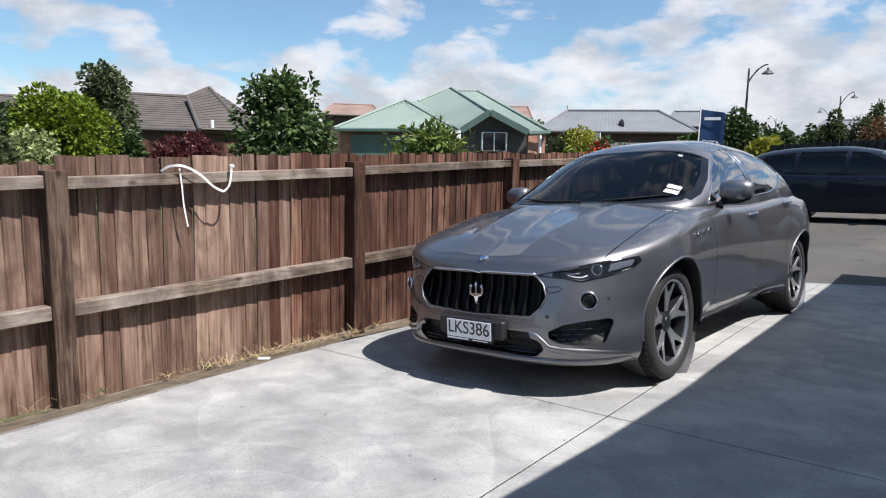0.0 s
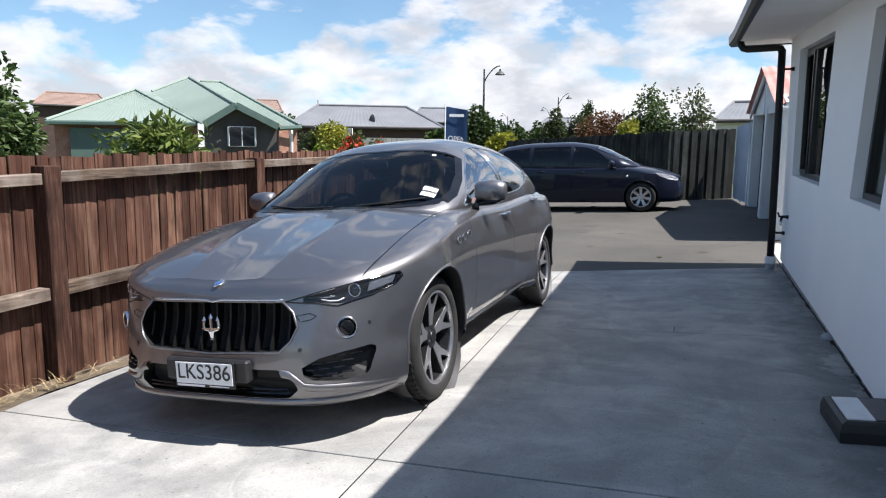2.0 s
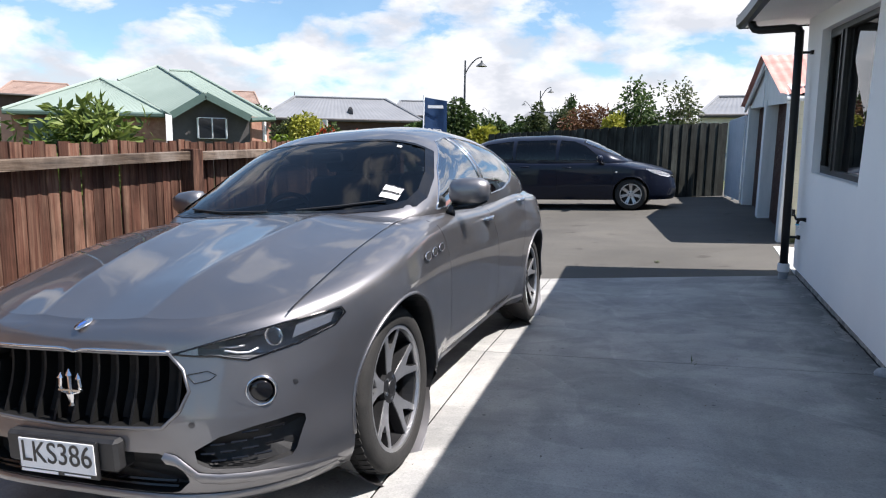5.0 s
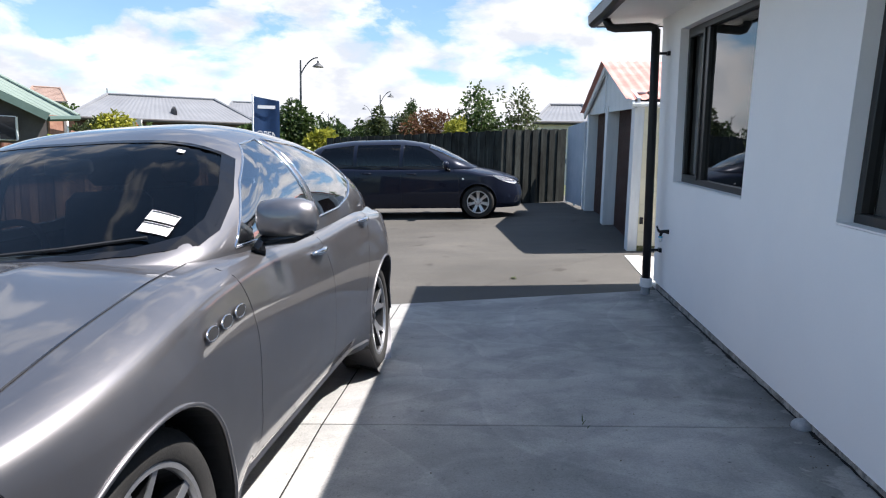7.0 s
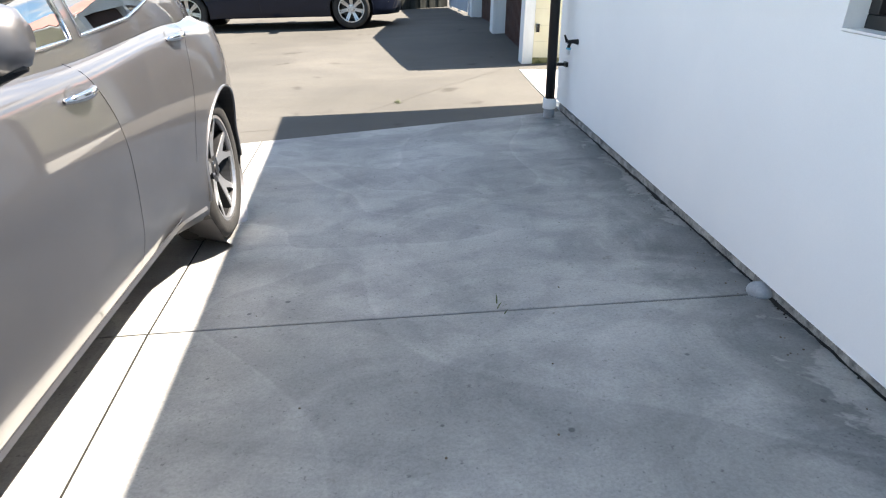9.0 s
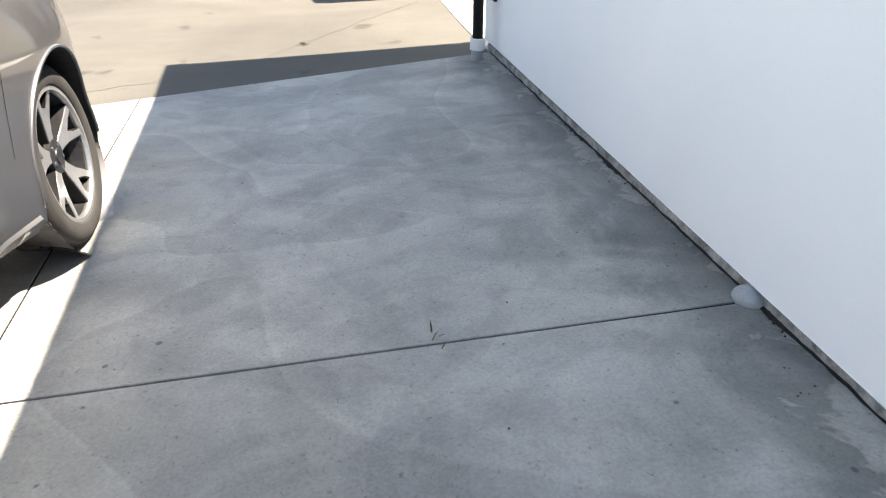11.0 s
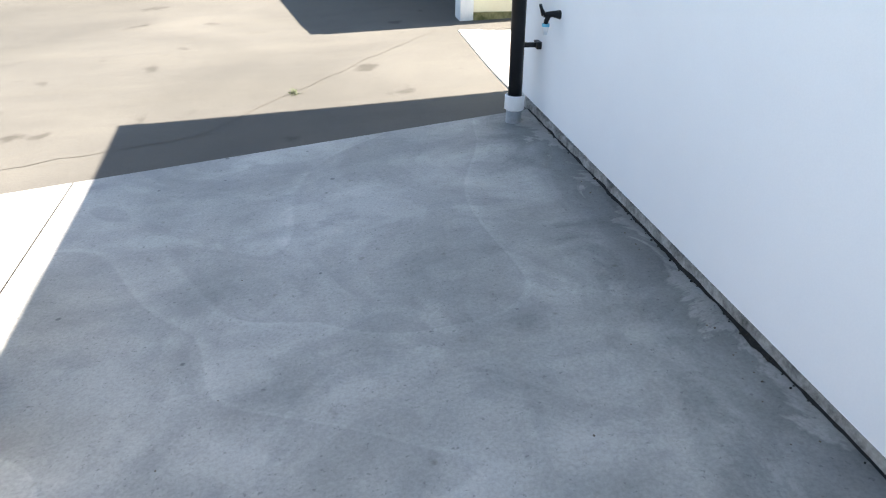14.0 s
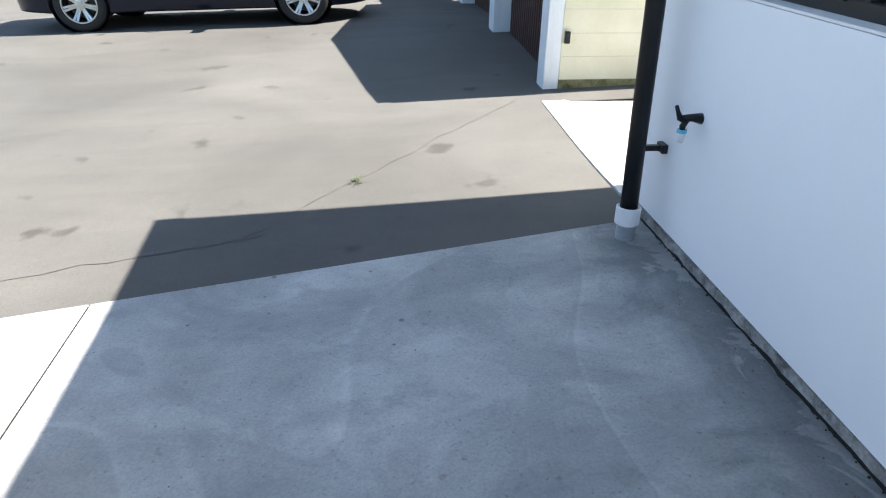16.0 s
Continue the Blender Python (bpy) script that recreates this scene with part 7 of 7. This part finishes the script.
f_rust = foliage("foliage_rust", (0.06, 0.025, 0.012), (0.12, 0.05, 0.025), (0.17, 0.09, 0.03))
f_bloom = foliage("red_bloom", (0.35, 0.02, 0.01), (0.5, 0.05, 0.02), (0.6, 0.12, 0.03))
f_shrub = foliage("foliage_long_leaf", (0.04, 0.07, 0.014), (0.11, 0.155, 0.03), (0.21, 0.25, 0.07), 0.35)


def leaf_mesh(blobs, count, size, rnd, long=1.6, droop=0.3, fill=0.55):
    """Leaves set through and over a cluster of uneven clumps."""
    verts, faces = [], []
    vol = [b[3] * b[4] * b[5] for b in blobs]
    tot = sum(v ** 0.67 for v in vol)
    for b, v in zip(blobs, vol):
        for _ in range(int(count * v ** 0.67 / tot)):
            d = Vector((rnd.gauss(0, 1), rnd.gauss(0, 1), rnd.gauss(0, 1))).normalized()
            r = rnd.uniform(fill, 1.0) ** 0.5 * (1 + 0.22 * noise.noise(d * 2.4 + Vector((b[0], b[1], b[2]))))
            p = Vector((b[0] + d.x * b[3] * r, b[1] + d.y * b[4] * r, b[2] + d.z * b[5] * r))
            s = size * rnd.uniform(0.6, 1.35)
            ax = (d + Vector((rnd.gauss(0, 0.7), rnd.gauss(0, 0.7), rnd.gauss(0, 0.5) - droop))).normalized()
            sd = ax.cross(Vector((rnd.gauss(0, 1), rnd.gauss(0, 1), rnd.gauss(0, 1) + 0.6))).normalized() * s * 0.5
            tip = ax * s * long
            i = len(verts)
            up = sd.cross(ax).normalized() * s * 0.15
            verts += [p, p + tip * 0.5 + sd + up, p + tip - up * 0.6, p + tip * 0.5 - sd + up]
            faces.append((i, i + 1, i + 2, i + 3))
    me = bpy.data.meshes.new("leaves")
    me.from_pydata([v.to_tuple() for v in verts], [], faces)
    return me


def clumps(w, h, n, rnd, z0, flat=1.0):
    """Uneven clumps that together make a crown of that width and height."""
    out = [(0, 0, z0 + h * 0.46, w * 0.33, w * 0.33 * flat, h * 0.38)]
    for _ in range(n):
        a, e = rnd.uniform(0, 2 * math.pi), rnd.uniform(-0.8, 1.3)
        k = rnd.uniform(0.10, 0.24)
        q = rnd.uniform(0.26, 0.47) - 0.3 * (k - 0.1)
        out.append((math.cos(a) * math.cos(e) * w * q, math.sin(a) * math.cos(e) * w * q * flat, z0 + h * (0.5 + q * math.sin(e)), w * k, w * k * flat, h * k))
    return out


def plant(name, label, cat, x, y, z, w, h, mat, leaves, size, seed, trunk=0.3, n=14, group="", long=1.6, fill=0.55, shoots=0, droop=0.3):
    rnd = random.Random(seed)
    t = thing(name, pose(x, y, z), label, cat, group)
    z0 = h * trunk
    bl = clumps(w, h - z0, n, rnd, z0)
    for _ in range(shoots):
        a = rnd.uniform(0, 2 * math.pi)
        r = rnd.uniform(0, 0.36) * w
        bl.append((r * math.cos(a), r * math.sin(a), h * rnd.uniform(0.92, 1.03), w * 0.035, w * 0.035, h * 0.09))
    me = leaf_mesh(bl, leaves, size, rnd, long, droop, fill)
    me.materials.append(mat)
    c = new("crown", me)
    c.parent = t
    bm = bmesh.new()
    add_tube(bm, [(0, 0, -0.1), (0.02, 0.01, z0 * 0.6), (0, 0, z0 + (h - z0) * 0.5)], 0.1, 7, [w * 0.05, w * 0.04, w * 0.015])
    part("trunk", bm, bark, t)
    lb = bmesh.new()
    for b in bl[1:10]:
        add_tube(lb, [(0, 0, z0 * 0.8 + 0.05), (b[0] * 0.5, b[1] * 0.5, (z0 + b[2]) * 0.5), b[:3]], 0.05, 5, [w * 0.022, w * 0.014, w * 0.005])
    part("limb", lb, bark, t, kind="stuff", label="branching limbs")
    return t


def plant_at(name, label, cat, b, dist, width_deg, top_e, mat, leaves, size, seed, base=-0.2, **kw):
    x, y = bear(b, dist)
    w = 2 * dist * math.tan(radians(width_deg / 2))
    return plant(name, label, cat, x, y, base, w, lift(top_e, dist) - base, mat, leaves, size, seed, **kw)


plant_at("bush", "large rounded lime green bush behind the fence", "bush", 73.4, 19, 7.0, 4.55, f_lime, 15000, 0.075, 1, trunk=0.02, n=26, fill=0.75, droop=0.0)
plant_at("tree", "small grey-green tree with an open crown", "tree", 70.0, 26, 5.2, 6.5, f_olive, 7000, 0.10, 2, trunk=0.25, n=14, fill=0.3)
plant_at("tree", "round-headed dark green garden tree", "tree", 57.0, 20, 8.6, 6.1, f_mid, 6500, 0.115, 3, trunk=0.16, n=30, shoots=22, fill=0.1)
plant_at("bush", "cream variegated bush behind the fence", "bush", 75.6, 15, 3.6, 2.1, f_cream, 3500, 0.07, 4, trunk=0.02, n=10)
plant_at("bush", "dark red leaved bush", "bush", 81.0, 17, 8.0, 4.3, f_red, 6500, 0.09, 5, trunk=0.05, n=14)
plant_at("bush", "low olive hedge bush", "bush", 78.5, 12, 5.5, 1.35, f_olive, 3500, 0.06, 6, trunk=0.02, n=10)
plant_at("tree", "dark green tree beyond the red bush", "tree", 80.0, 30, 7.0, 4.3, f_dark, 4000, 0.15, 7, trunk=0.1, n=12)
plant_at("bush", "dull red shrub before the brown house", "bush", 64.8, 22, 6.0, 2.0, f_red, 4500, 0.08, 8, trunk=0.02, n=12)
plant_at("bush", "dark green shrub under the garden tree", "bush", 57.5, 19, 6.5, 2.2, f_dark, 5000, 0.10, 9, trunk=0.02, n=12)
plant_at("bush", "dark shade bush beside the lime bush", "bush", 69.0, 22, 4.2, 1.9, f_dark, 3500, 0.09, 10, trunk=0.02, n=10)
plant_at("shrub", "long-leaved shrub rising behind the fence", "shrub", 45.2, 9.6, 11.0, 2.0, f_shrub, 7500, 0.05, 11, base=-0.3, trunk=0.1, n=22, long=2.8, fill=0.15, shoots=22)
plant_at("shrub", "bright green climber over the fence top", "shrub", 32.9, 10.6, 2.4, 1.75, f_lime, 700, 0.055, 12, base=0.2, trunk=0.1, n=8)
plant_at("bush", "yellow-green feathery bush beside the street", "bush", 31.9, 27, 4.4, 2.85, f_yellow, 4500, 0.08, 13, trunk=0.02, n=12)
plant_at("bush", "grey-green bush by the green house", "bush", 33.6, 27, 2.2, 3.0, f_olive, 2500, 0.08, 14, trunk=0.02, n=8)
plant_at("flower_bush", "flowering bush with red blooms", "bush", 29.9, 25, 3.6, 1.8, f_mid, 2500, 0.08, 15, trunk=0.02, n=10)
plant_at("flower", "cluster of red blooms", "flower", 30.2, 24.6, 2.6, 2.0, f_bloom, 260, 0.09, 16, base=0.9, trunk=0.1, n=6)
plant_at("flower", "scattered orange red blooms", "flower", 27.6, 24.6, 2.6, 1.7, f_bloom, 160, 0.08, 17, base=0.9, trunk=0.1, n=6)
plant_at("bush", "low green hedge bush", "bush", 27.4, 25, 3.4, 1.5, f_mid, 2200, 0.08, 18, trunk=0.02, n=8)
for i, (b, dd, wd, te, mt, nm) in enumerate(((19.0, 34, 4.2, 4.1, f_dark, "rounded dark green street tree"), (16.6, 38, 3.6, 3.3, f_dark, "rounded dark green street tree"), (14.4, 48, 2.6, 3.2, f_dark, "dark green hedge tree"), (23.0, 30, 2.0, 2.5, f_mid, "green garden shrub beside the street"), (21.3, 30, 2.2, 2.6, f_mid, "green garden shrub beside the street"), (17.2, 26, 3.0, 1.9, f_yellow, "low yellow-green bush beside the street"), (12.9, 44, 1.9, 3.7, f_olive, "small grey-green street tree"), (35.7, 60, 3.4, 3.9, f_mid, "green tree behind the green roof"))):
    plant_at("tree", nm, "tree", b, dd, wd, te, mt, 4200, 0.13, 30 + i, trunk=0.05, n=12, group="street trees")
for i, (b, dd, wd, te, mt, nm) in enumerate(((9.0, 34, 5.2, 3.7, f_rust, "reddish brown leaved shrub behind the board fence"), (11.0, 36, 2.6, 3.3, f_olive, "olive shrub behind the board fence"), (10.4, 44, 1.6, 4.4, f_dark, "dark conifer beyond the fence"), (5.3, 27, 4.8, 5.3, f_mid, "green tree above the board fence"), (7.3, 26, 2.6, 3.0, f_yellow, "yellow-green bush above the board fence"), (2.2, 27, 5.2, 5.2, f_olive, "grey-green twiggy tree above the board fence"), (-6.3, 34, 3.2, 6.0, f_mid, "green tree behind the shed"))):
    plant_at("tree", nm, "tree", b, dd, wd, te, mt, 6500 if i != 5 else 3000, 0.085, 50 + i, trunk=0.05, n=20, fill=0.15, shoots=12)
for i in range(26):
    b = -60 + i * 7.2
    plant_at("tree", "distant garden tree on the skyline", "tree", b, 120 + 20 * math.sin(i * 2.3), 4.5 + 2 * math.sin(i * 1.7), 1.9 + 0.5 * math.sin(i * 3.1), f_dark if i % 2 else f_mid, 1300, 0.55, 80 + i, trunk=0.05, n=9, group="skyline trees")


# ---- street lamps, flag ----
def street_lamp(b, dist, top_e, head_b, head_e):
    x, y = bear(b, dist)
    zt = lift(top_e, dist)
    hx, hy = bear(head_b, dist)
    hz = lift(head_e, dist) + 0.1
    l = thing("street_lamp", pose(x, y, -0.2), "tall slim street lamp with curved arm and bell head", "street lamp", "street lamps")
    part("pole", tube([(0, 0, 0), (0, 0, zt * 0.5), (0, 0, zt + 0.2)], 0.06, 8, [0.08, 0.065, 0.045]), lamp_metal, l)
    v = Vector((hx - x, hy - y, 0))
    z1 = zt - v.length * 0.85
    pts = [Vector((0, 0, z1 + 0.2)).lerp(Vector((0, 0, 0)), 0) + v * t + Vector((0, 0, (hz + 0.35 - z1) * math.sin(t * math.pi / 2) ** 0.8)) for t in np.linspace(0, 1, 10)]
    part("arm", tube(pts, 0.035, 6), lamp_metal, l)
    m = Matrix.Translation((v.x, v.y, hz + 0.25)) @ Matrix.Rotation(math.pi / 2, 4, "Y")
    part("lamp_head", bmesh_at(lathe([(-0.15, 0.04), (-0.04, 0.06), (0.06, 0.2), (0.15, 0.28), (0.17, 0.0)], 16), m), lamp_metal, l, smooth=False)


lamp_metal = speckled("lamp_metal", (0.04, 0.045, 0.05), (0.07, 0.075, 0.08), 4, 0.5, 40, 0.0)
street_lamp(19.08, 36, 7.5, 17.75, 7.05)
street_lamp(12.75, 60, 5.25, 11.9, 5.1)
street_lamp(13.35, 85, 4.2, 14.0, 4.1)
street_lamp(16.9, 110, 3.7, 17.4, 3.65)


def build_flag():
    b, dist = 22.4, 20.0
    x, y = bear(b, dist)
    f = thing("flag", pose(x, y, 0.0, 0, 0, 22), "dark blue open home flag with white lettering on a white pole", "flag")
    part("flag_pole", tube([(0, 0, -0.2), (0, 0, lift(4.6, dist))], 0.018, 8), sign_white, f)
    zt = lift(4.45, dist)
    rows = []
    for k in range(13):
        u = k / 12
        rows.append([(0.03 + 0.62 * u, 0.05 * math.sin(u * 5) * u, zt - 0.10 * u - v * (1.5 - 0.05 * u)) for v in np.linspace(0, 1, 8)])
    part("banner", grid_bm(rows), flag_blue, f, smooth=True)
    letters("OPEN", 0.23, sign_white, f, pose(0.34, -0.03, zt - 0.95, 90, 5, 0), 0.002, "flag_lettering", width=0.5)
    letters("HOME", 0.23, sign_white, f, pose(0.34, -0.03, zt - 1.17, 90, 5, 0), 0.002, "flag_lettering", width=0.5)
    part("name_bar", bx(0.12, 0.58, -0.035, -0.03, zt - 0.30, zt - 0.22), sign_white, f, "white bar for the agency name")


flag_blue = speckled("flag_blue", (0.008, 0.035, 0.10), (0.012, 0.05, 0.14), 3, 0.6, 60, 0.05)
build_flag()
sgn = thing("sign_post", pose(bear(30.45, 27)[0], bear(30.45, 27)[1], 0), "small white board on a post by the flower bed", "sign")
part("sign_board", bx(-0.16, 0.16, -0.02, 0.02, 1.4, lift(2.55, 27)), sign_white, sgn)
part("sign_leg", bx(-0.03, 0.03, -0.02, 0.02, -0.1, 1.4), sign_white, sgn)


# ---- street fences in the middle distance ----
def far_fence_line(label, b0, d0, b1, d1, z0, z1, mat, step):
    f = thing("fence", None, label, "fence")
    A, B = Vector((*bear(b0, d0), 0)), Vector((*bear(b1, d1), 0))
    L = (B - A).length
    yaw = math.degrees(math.atan2((B - A).y, (B - A).x))
    me = bpy.data.meshes.new("board")
    bm = bx(-0.5, 0.5, -0.012, 0.012, 0, 1)
    bm.to_mesh(me)
    bm.free()
    me.materials.append(mat)
    k = 0
    while k * step < L:
        p = A.lerp(B, k * step / L)
        share("board", me, f, pose(p.x, p.y, z0, 0, 0, yaw) @ Matrix.Diagonal((step * 0.94, 1, z1 - z0, 1)))
        k += 1


far_fence_line("brown board fence before the brown house", 70, 27, 57, 27, -0.2, lift(0.95, 27), brown_boards := timber("brown_boards", [(0.03, 0.018, 0.014), (0.06, 0.035, 0.028), (0.09, 0.055, 0.042), (0.13, 0.09, 0.07)], weather=0.3), 0.2)
far_fence_line("pale picket fence before the grey house", 31, 33, 22.5, 33, -0.1, lift(1.75, 33), speckled("pale_picket", (0.3, 0.29, 0.27), (0.42, 0.40, 0.37), 3, 0.8, 30, 0.0, rand=0.2), 0.25)


# ---- small things along the fence and drive ----
def build_strap():
    s = thing("strap", None, "loose white webbing strap slung over the fence rail", "strap")
    x = fence_x(2.9) + 0.012

    def band(pts, w=0.013):
        rows = [[], []]
        for i, p in enumerate(pts):
            p = Vector(p)
            d = (Vector(pts[min(i + 1, len(pts) - 1)]) - Vector(pts[max(i - 1, 0)])).normalized()
            n = Vector((1, 0, 0.25 * math.sin(i)))
            sd = d.cross(n).normalized() * w / 2
            rows[0].append(p + sd)
            rows[1].append(p - sd)
        return grid_bm(rows)

    def curve(pts, n=22):
        fs = [smooth_tab([(i, p[k]) for i, p in enumerate(pts)]) for k in range(3)]
        return [tuple(f(t) for f in fs) for t in np.linspace(0, len(pts) - 1, n)]

    z = fence_top(2.8)
    part("strap_end", band(curve([(x - 0.06, 2.66, z - 0.03), (x - 0.02, 2.70, z + 0.004), (x, 2.76, z + 0.012), (x + 0.005, 2.83, z - 0.006), (x + 0.008, 2.92, z - 0.06), (x + 0.01, 3.01, z - 0.14), (x + 0.01, 3.08, z - 0.173)]), 0.017), strap_white, s)
    part("strap_loop", band(curve([(x + 0.01, 3.08, z - 0.173), (x + 0.01, 3.115, z - 0.145), (x + 0.005, 3.14, z - 0.09), (x - 0.005, 3.155, z + 0.002), (x - 0.05, 3.157, z + 0.004)]), 0.015), strap_white, s)
    part("strap_tail", band(curve([(x - 0.025, 2.775, z - 0.01), (x - 0.02, 2.785, z - 0.12), (x - 0.03, 2.80, z - 0.26), (x - 0.04, 2.83, z - 0.42)]), 0.011), strap_white, s)
    part("strap_knot", bx(x - 0.03, x + 0.004, 3.145, 3.178, z - 0.005, z + 0.022, 0.007), strap_white, s)


strap_white = speckled("strap_white", (0.62, 0.60, 0.58), (0.8, 0.78, 0.76), 14, 0.8, 200, 0.2)
build_strap()


def build_litter():
    rnd = random.Random(21)
    verts, faces = [], []

    def blade(p, d, l, w):
        p = Vector(p)
        sd = Vector((-d.y, d.x, 0)).normalized() * w
        i = len(verts)
        q = p + d * l * 0.5 + Vector((0, 0, l * 0.12))
        e = p + d * l
        verts.extend([p - sd, p + sd, q + sd, q - sd, e])
        faces.append((i, i + 1, i + 2, i + 3))
        faces.append((i + 3, i + 2, i + 4))

    for c, n, sp in ((3.95, 190, 0.35), (3.45, 120, 0.25), (2.9, 50, 0.2), (1.6, 40, 0.3), (6.2, 60, 0.8), (0.3, 40, 0.6)):
        for _ in range(n):
            y = c + rnd.gauss(0, sp)
            x = -3.45 + rnd.gauss(0, 0.03)
            a = rnd.uniform(0, 2 * math.pi)
            blade((x, y, slab_z(x, y) - 0.05 * dip(y) + rnd.uniform(0.015, 0.045)), Vector((math.cos(a), math.sin(a), rnd.uniform(-0.05, 0.7))).normalized(), rnd.uniform(0.05, 0.17), rnd.uniform(0.001, 0.0025))
    me = bpy.data.meshes.new("dry_grass")
    me.from_pydata([v.to_tuple() for v in verts], [], faces)
    me.materials.append(straw_mat)
    tagged(new("dry_grass", me), "dry straw-coloured grass tufts at the fence foot", "grass", kind="stuff")
    verts.clear()
    faces.clear()
    for x, y, n, zf in ((0.524, 6.655, 4, slab_z), (0.085, 11.16, 26, None), (0.42, 10.13, 20, None), (-3.45, 4.2, 22, slab_z), (-3.47, 2.2, 20, slab_z), (-3.5, 2.95, 40, slab_z)):
        for _ in range(n):
            a = rnd.uniform(0, 2 * math.pi)
            px_, py_ = x + rnd.gauss(0, 0.02), y + rnd.gauss(0, 0.03)
            z = slab_z(px_, py_) if zf else tar_z(px_, py_) + 0.002
            blade((px_, py_, z - 0.005), Vector((math.cos(a), math.sin(a), rnd.uniform(0.2, 1.2))).normalized(), rnd.uniform(0.02, 0.06), 0.003)
    me = bpy.data.meshes.new("weeds")
    me.from_pydata([v.to_tuple() for v in verts], [], faces)
    me.materials.append(f_olive)
    tagged(new("weeds", me), "small green weeds in the joints", "weeds", kind="stuff")
    # leaf crumbs and grit
    bm = bmesh.new()
    for _ in range(240):
        x, y = rnd.uniform(-3.2, 1.5), rnd.uniform(-0.5, 9.8)
        if rnd.random() < 0.5:
            x = 1.53 - abs(rnd.gauss(0, 0.05))
        s = rnd.uniform(0.0015, 0.005)
        bmesh.ops.create_icosphere(bm, subdivisions=1, radius=s, matrix=Matrix.Translation((x, y, slab_z(x, y) + s * 0.3)) @ Matrix.Diagonal((1, rnd.uniform(0.6, 1.4), 0.5, 1)))
    tagged(mesh_ob("grit", bm, soil_mat), "scattered grit and leaf crumbs on the concrete", "grit", kind="stuff")
    # clods of dark soil in the gap at the wall foot
    bm = bmesh.new()
    for y, n, sp in ((7.75, 60, 0.12), (8.6, 20, 0.3), (9.9, 10, 0.1), (6.45, 34, 0.06), (5.5, 12, 0.3), (9.3, 12, 0.6), (8.2, 24, 0.4)):
        for _ in range(n):
            yy = y + rnd.gauss(0, sp)
            s = rnd.uniform(0.002, 0.006)
            x = 1.583 + rnd.gauss(0, 0.008)
            bmesh.ops.create_icosphere(bm, subdivisions=1, radius=s, matrix=Matrix.Translation((x, yy, slab_z(x, yy) + s * 0.4)))
    tagged(mesh_ob("soil_clods", bm, black_soil), "dark damp soil clods along the wall foot", "soil", kind="stuff")
    b = mesh_ob("litter", bx(-0.045, 0.045, -0.02, 0.02, 0, 0.012, 0.003), white_plastic)
    b.matrix_basis = pose(-3.36, 3.35, slab_z(-3.36, 3.35) + 0.003, 0, 0, 50)
    tagged(b, "scrap of white plastic litter by the fence", "litter")


black_soil = speckled("black_soil", (0.012, 0.011, 0.010), (0.035, 0.03, 0.025), 20, 0.95, 100, 0.5)
build_litter()
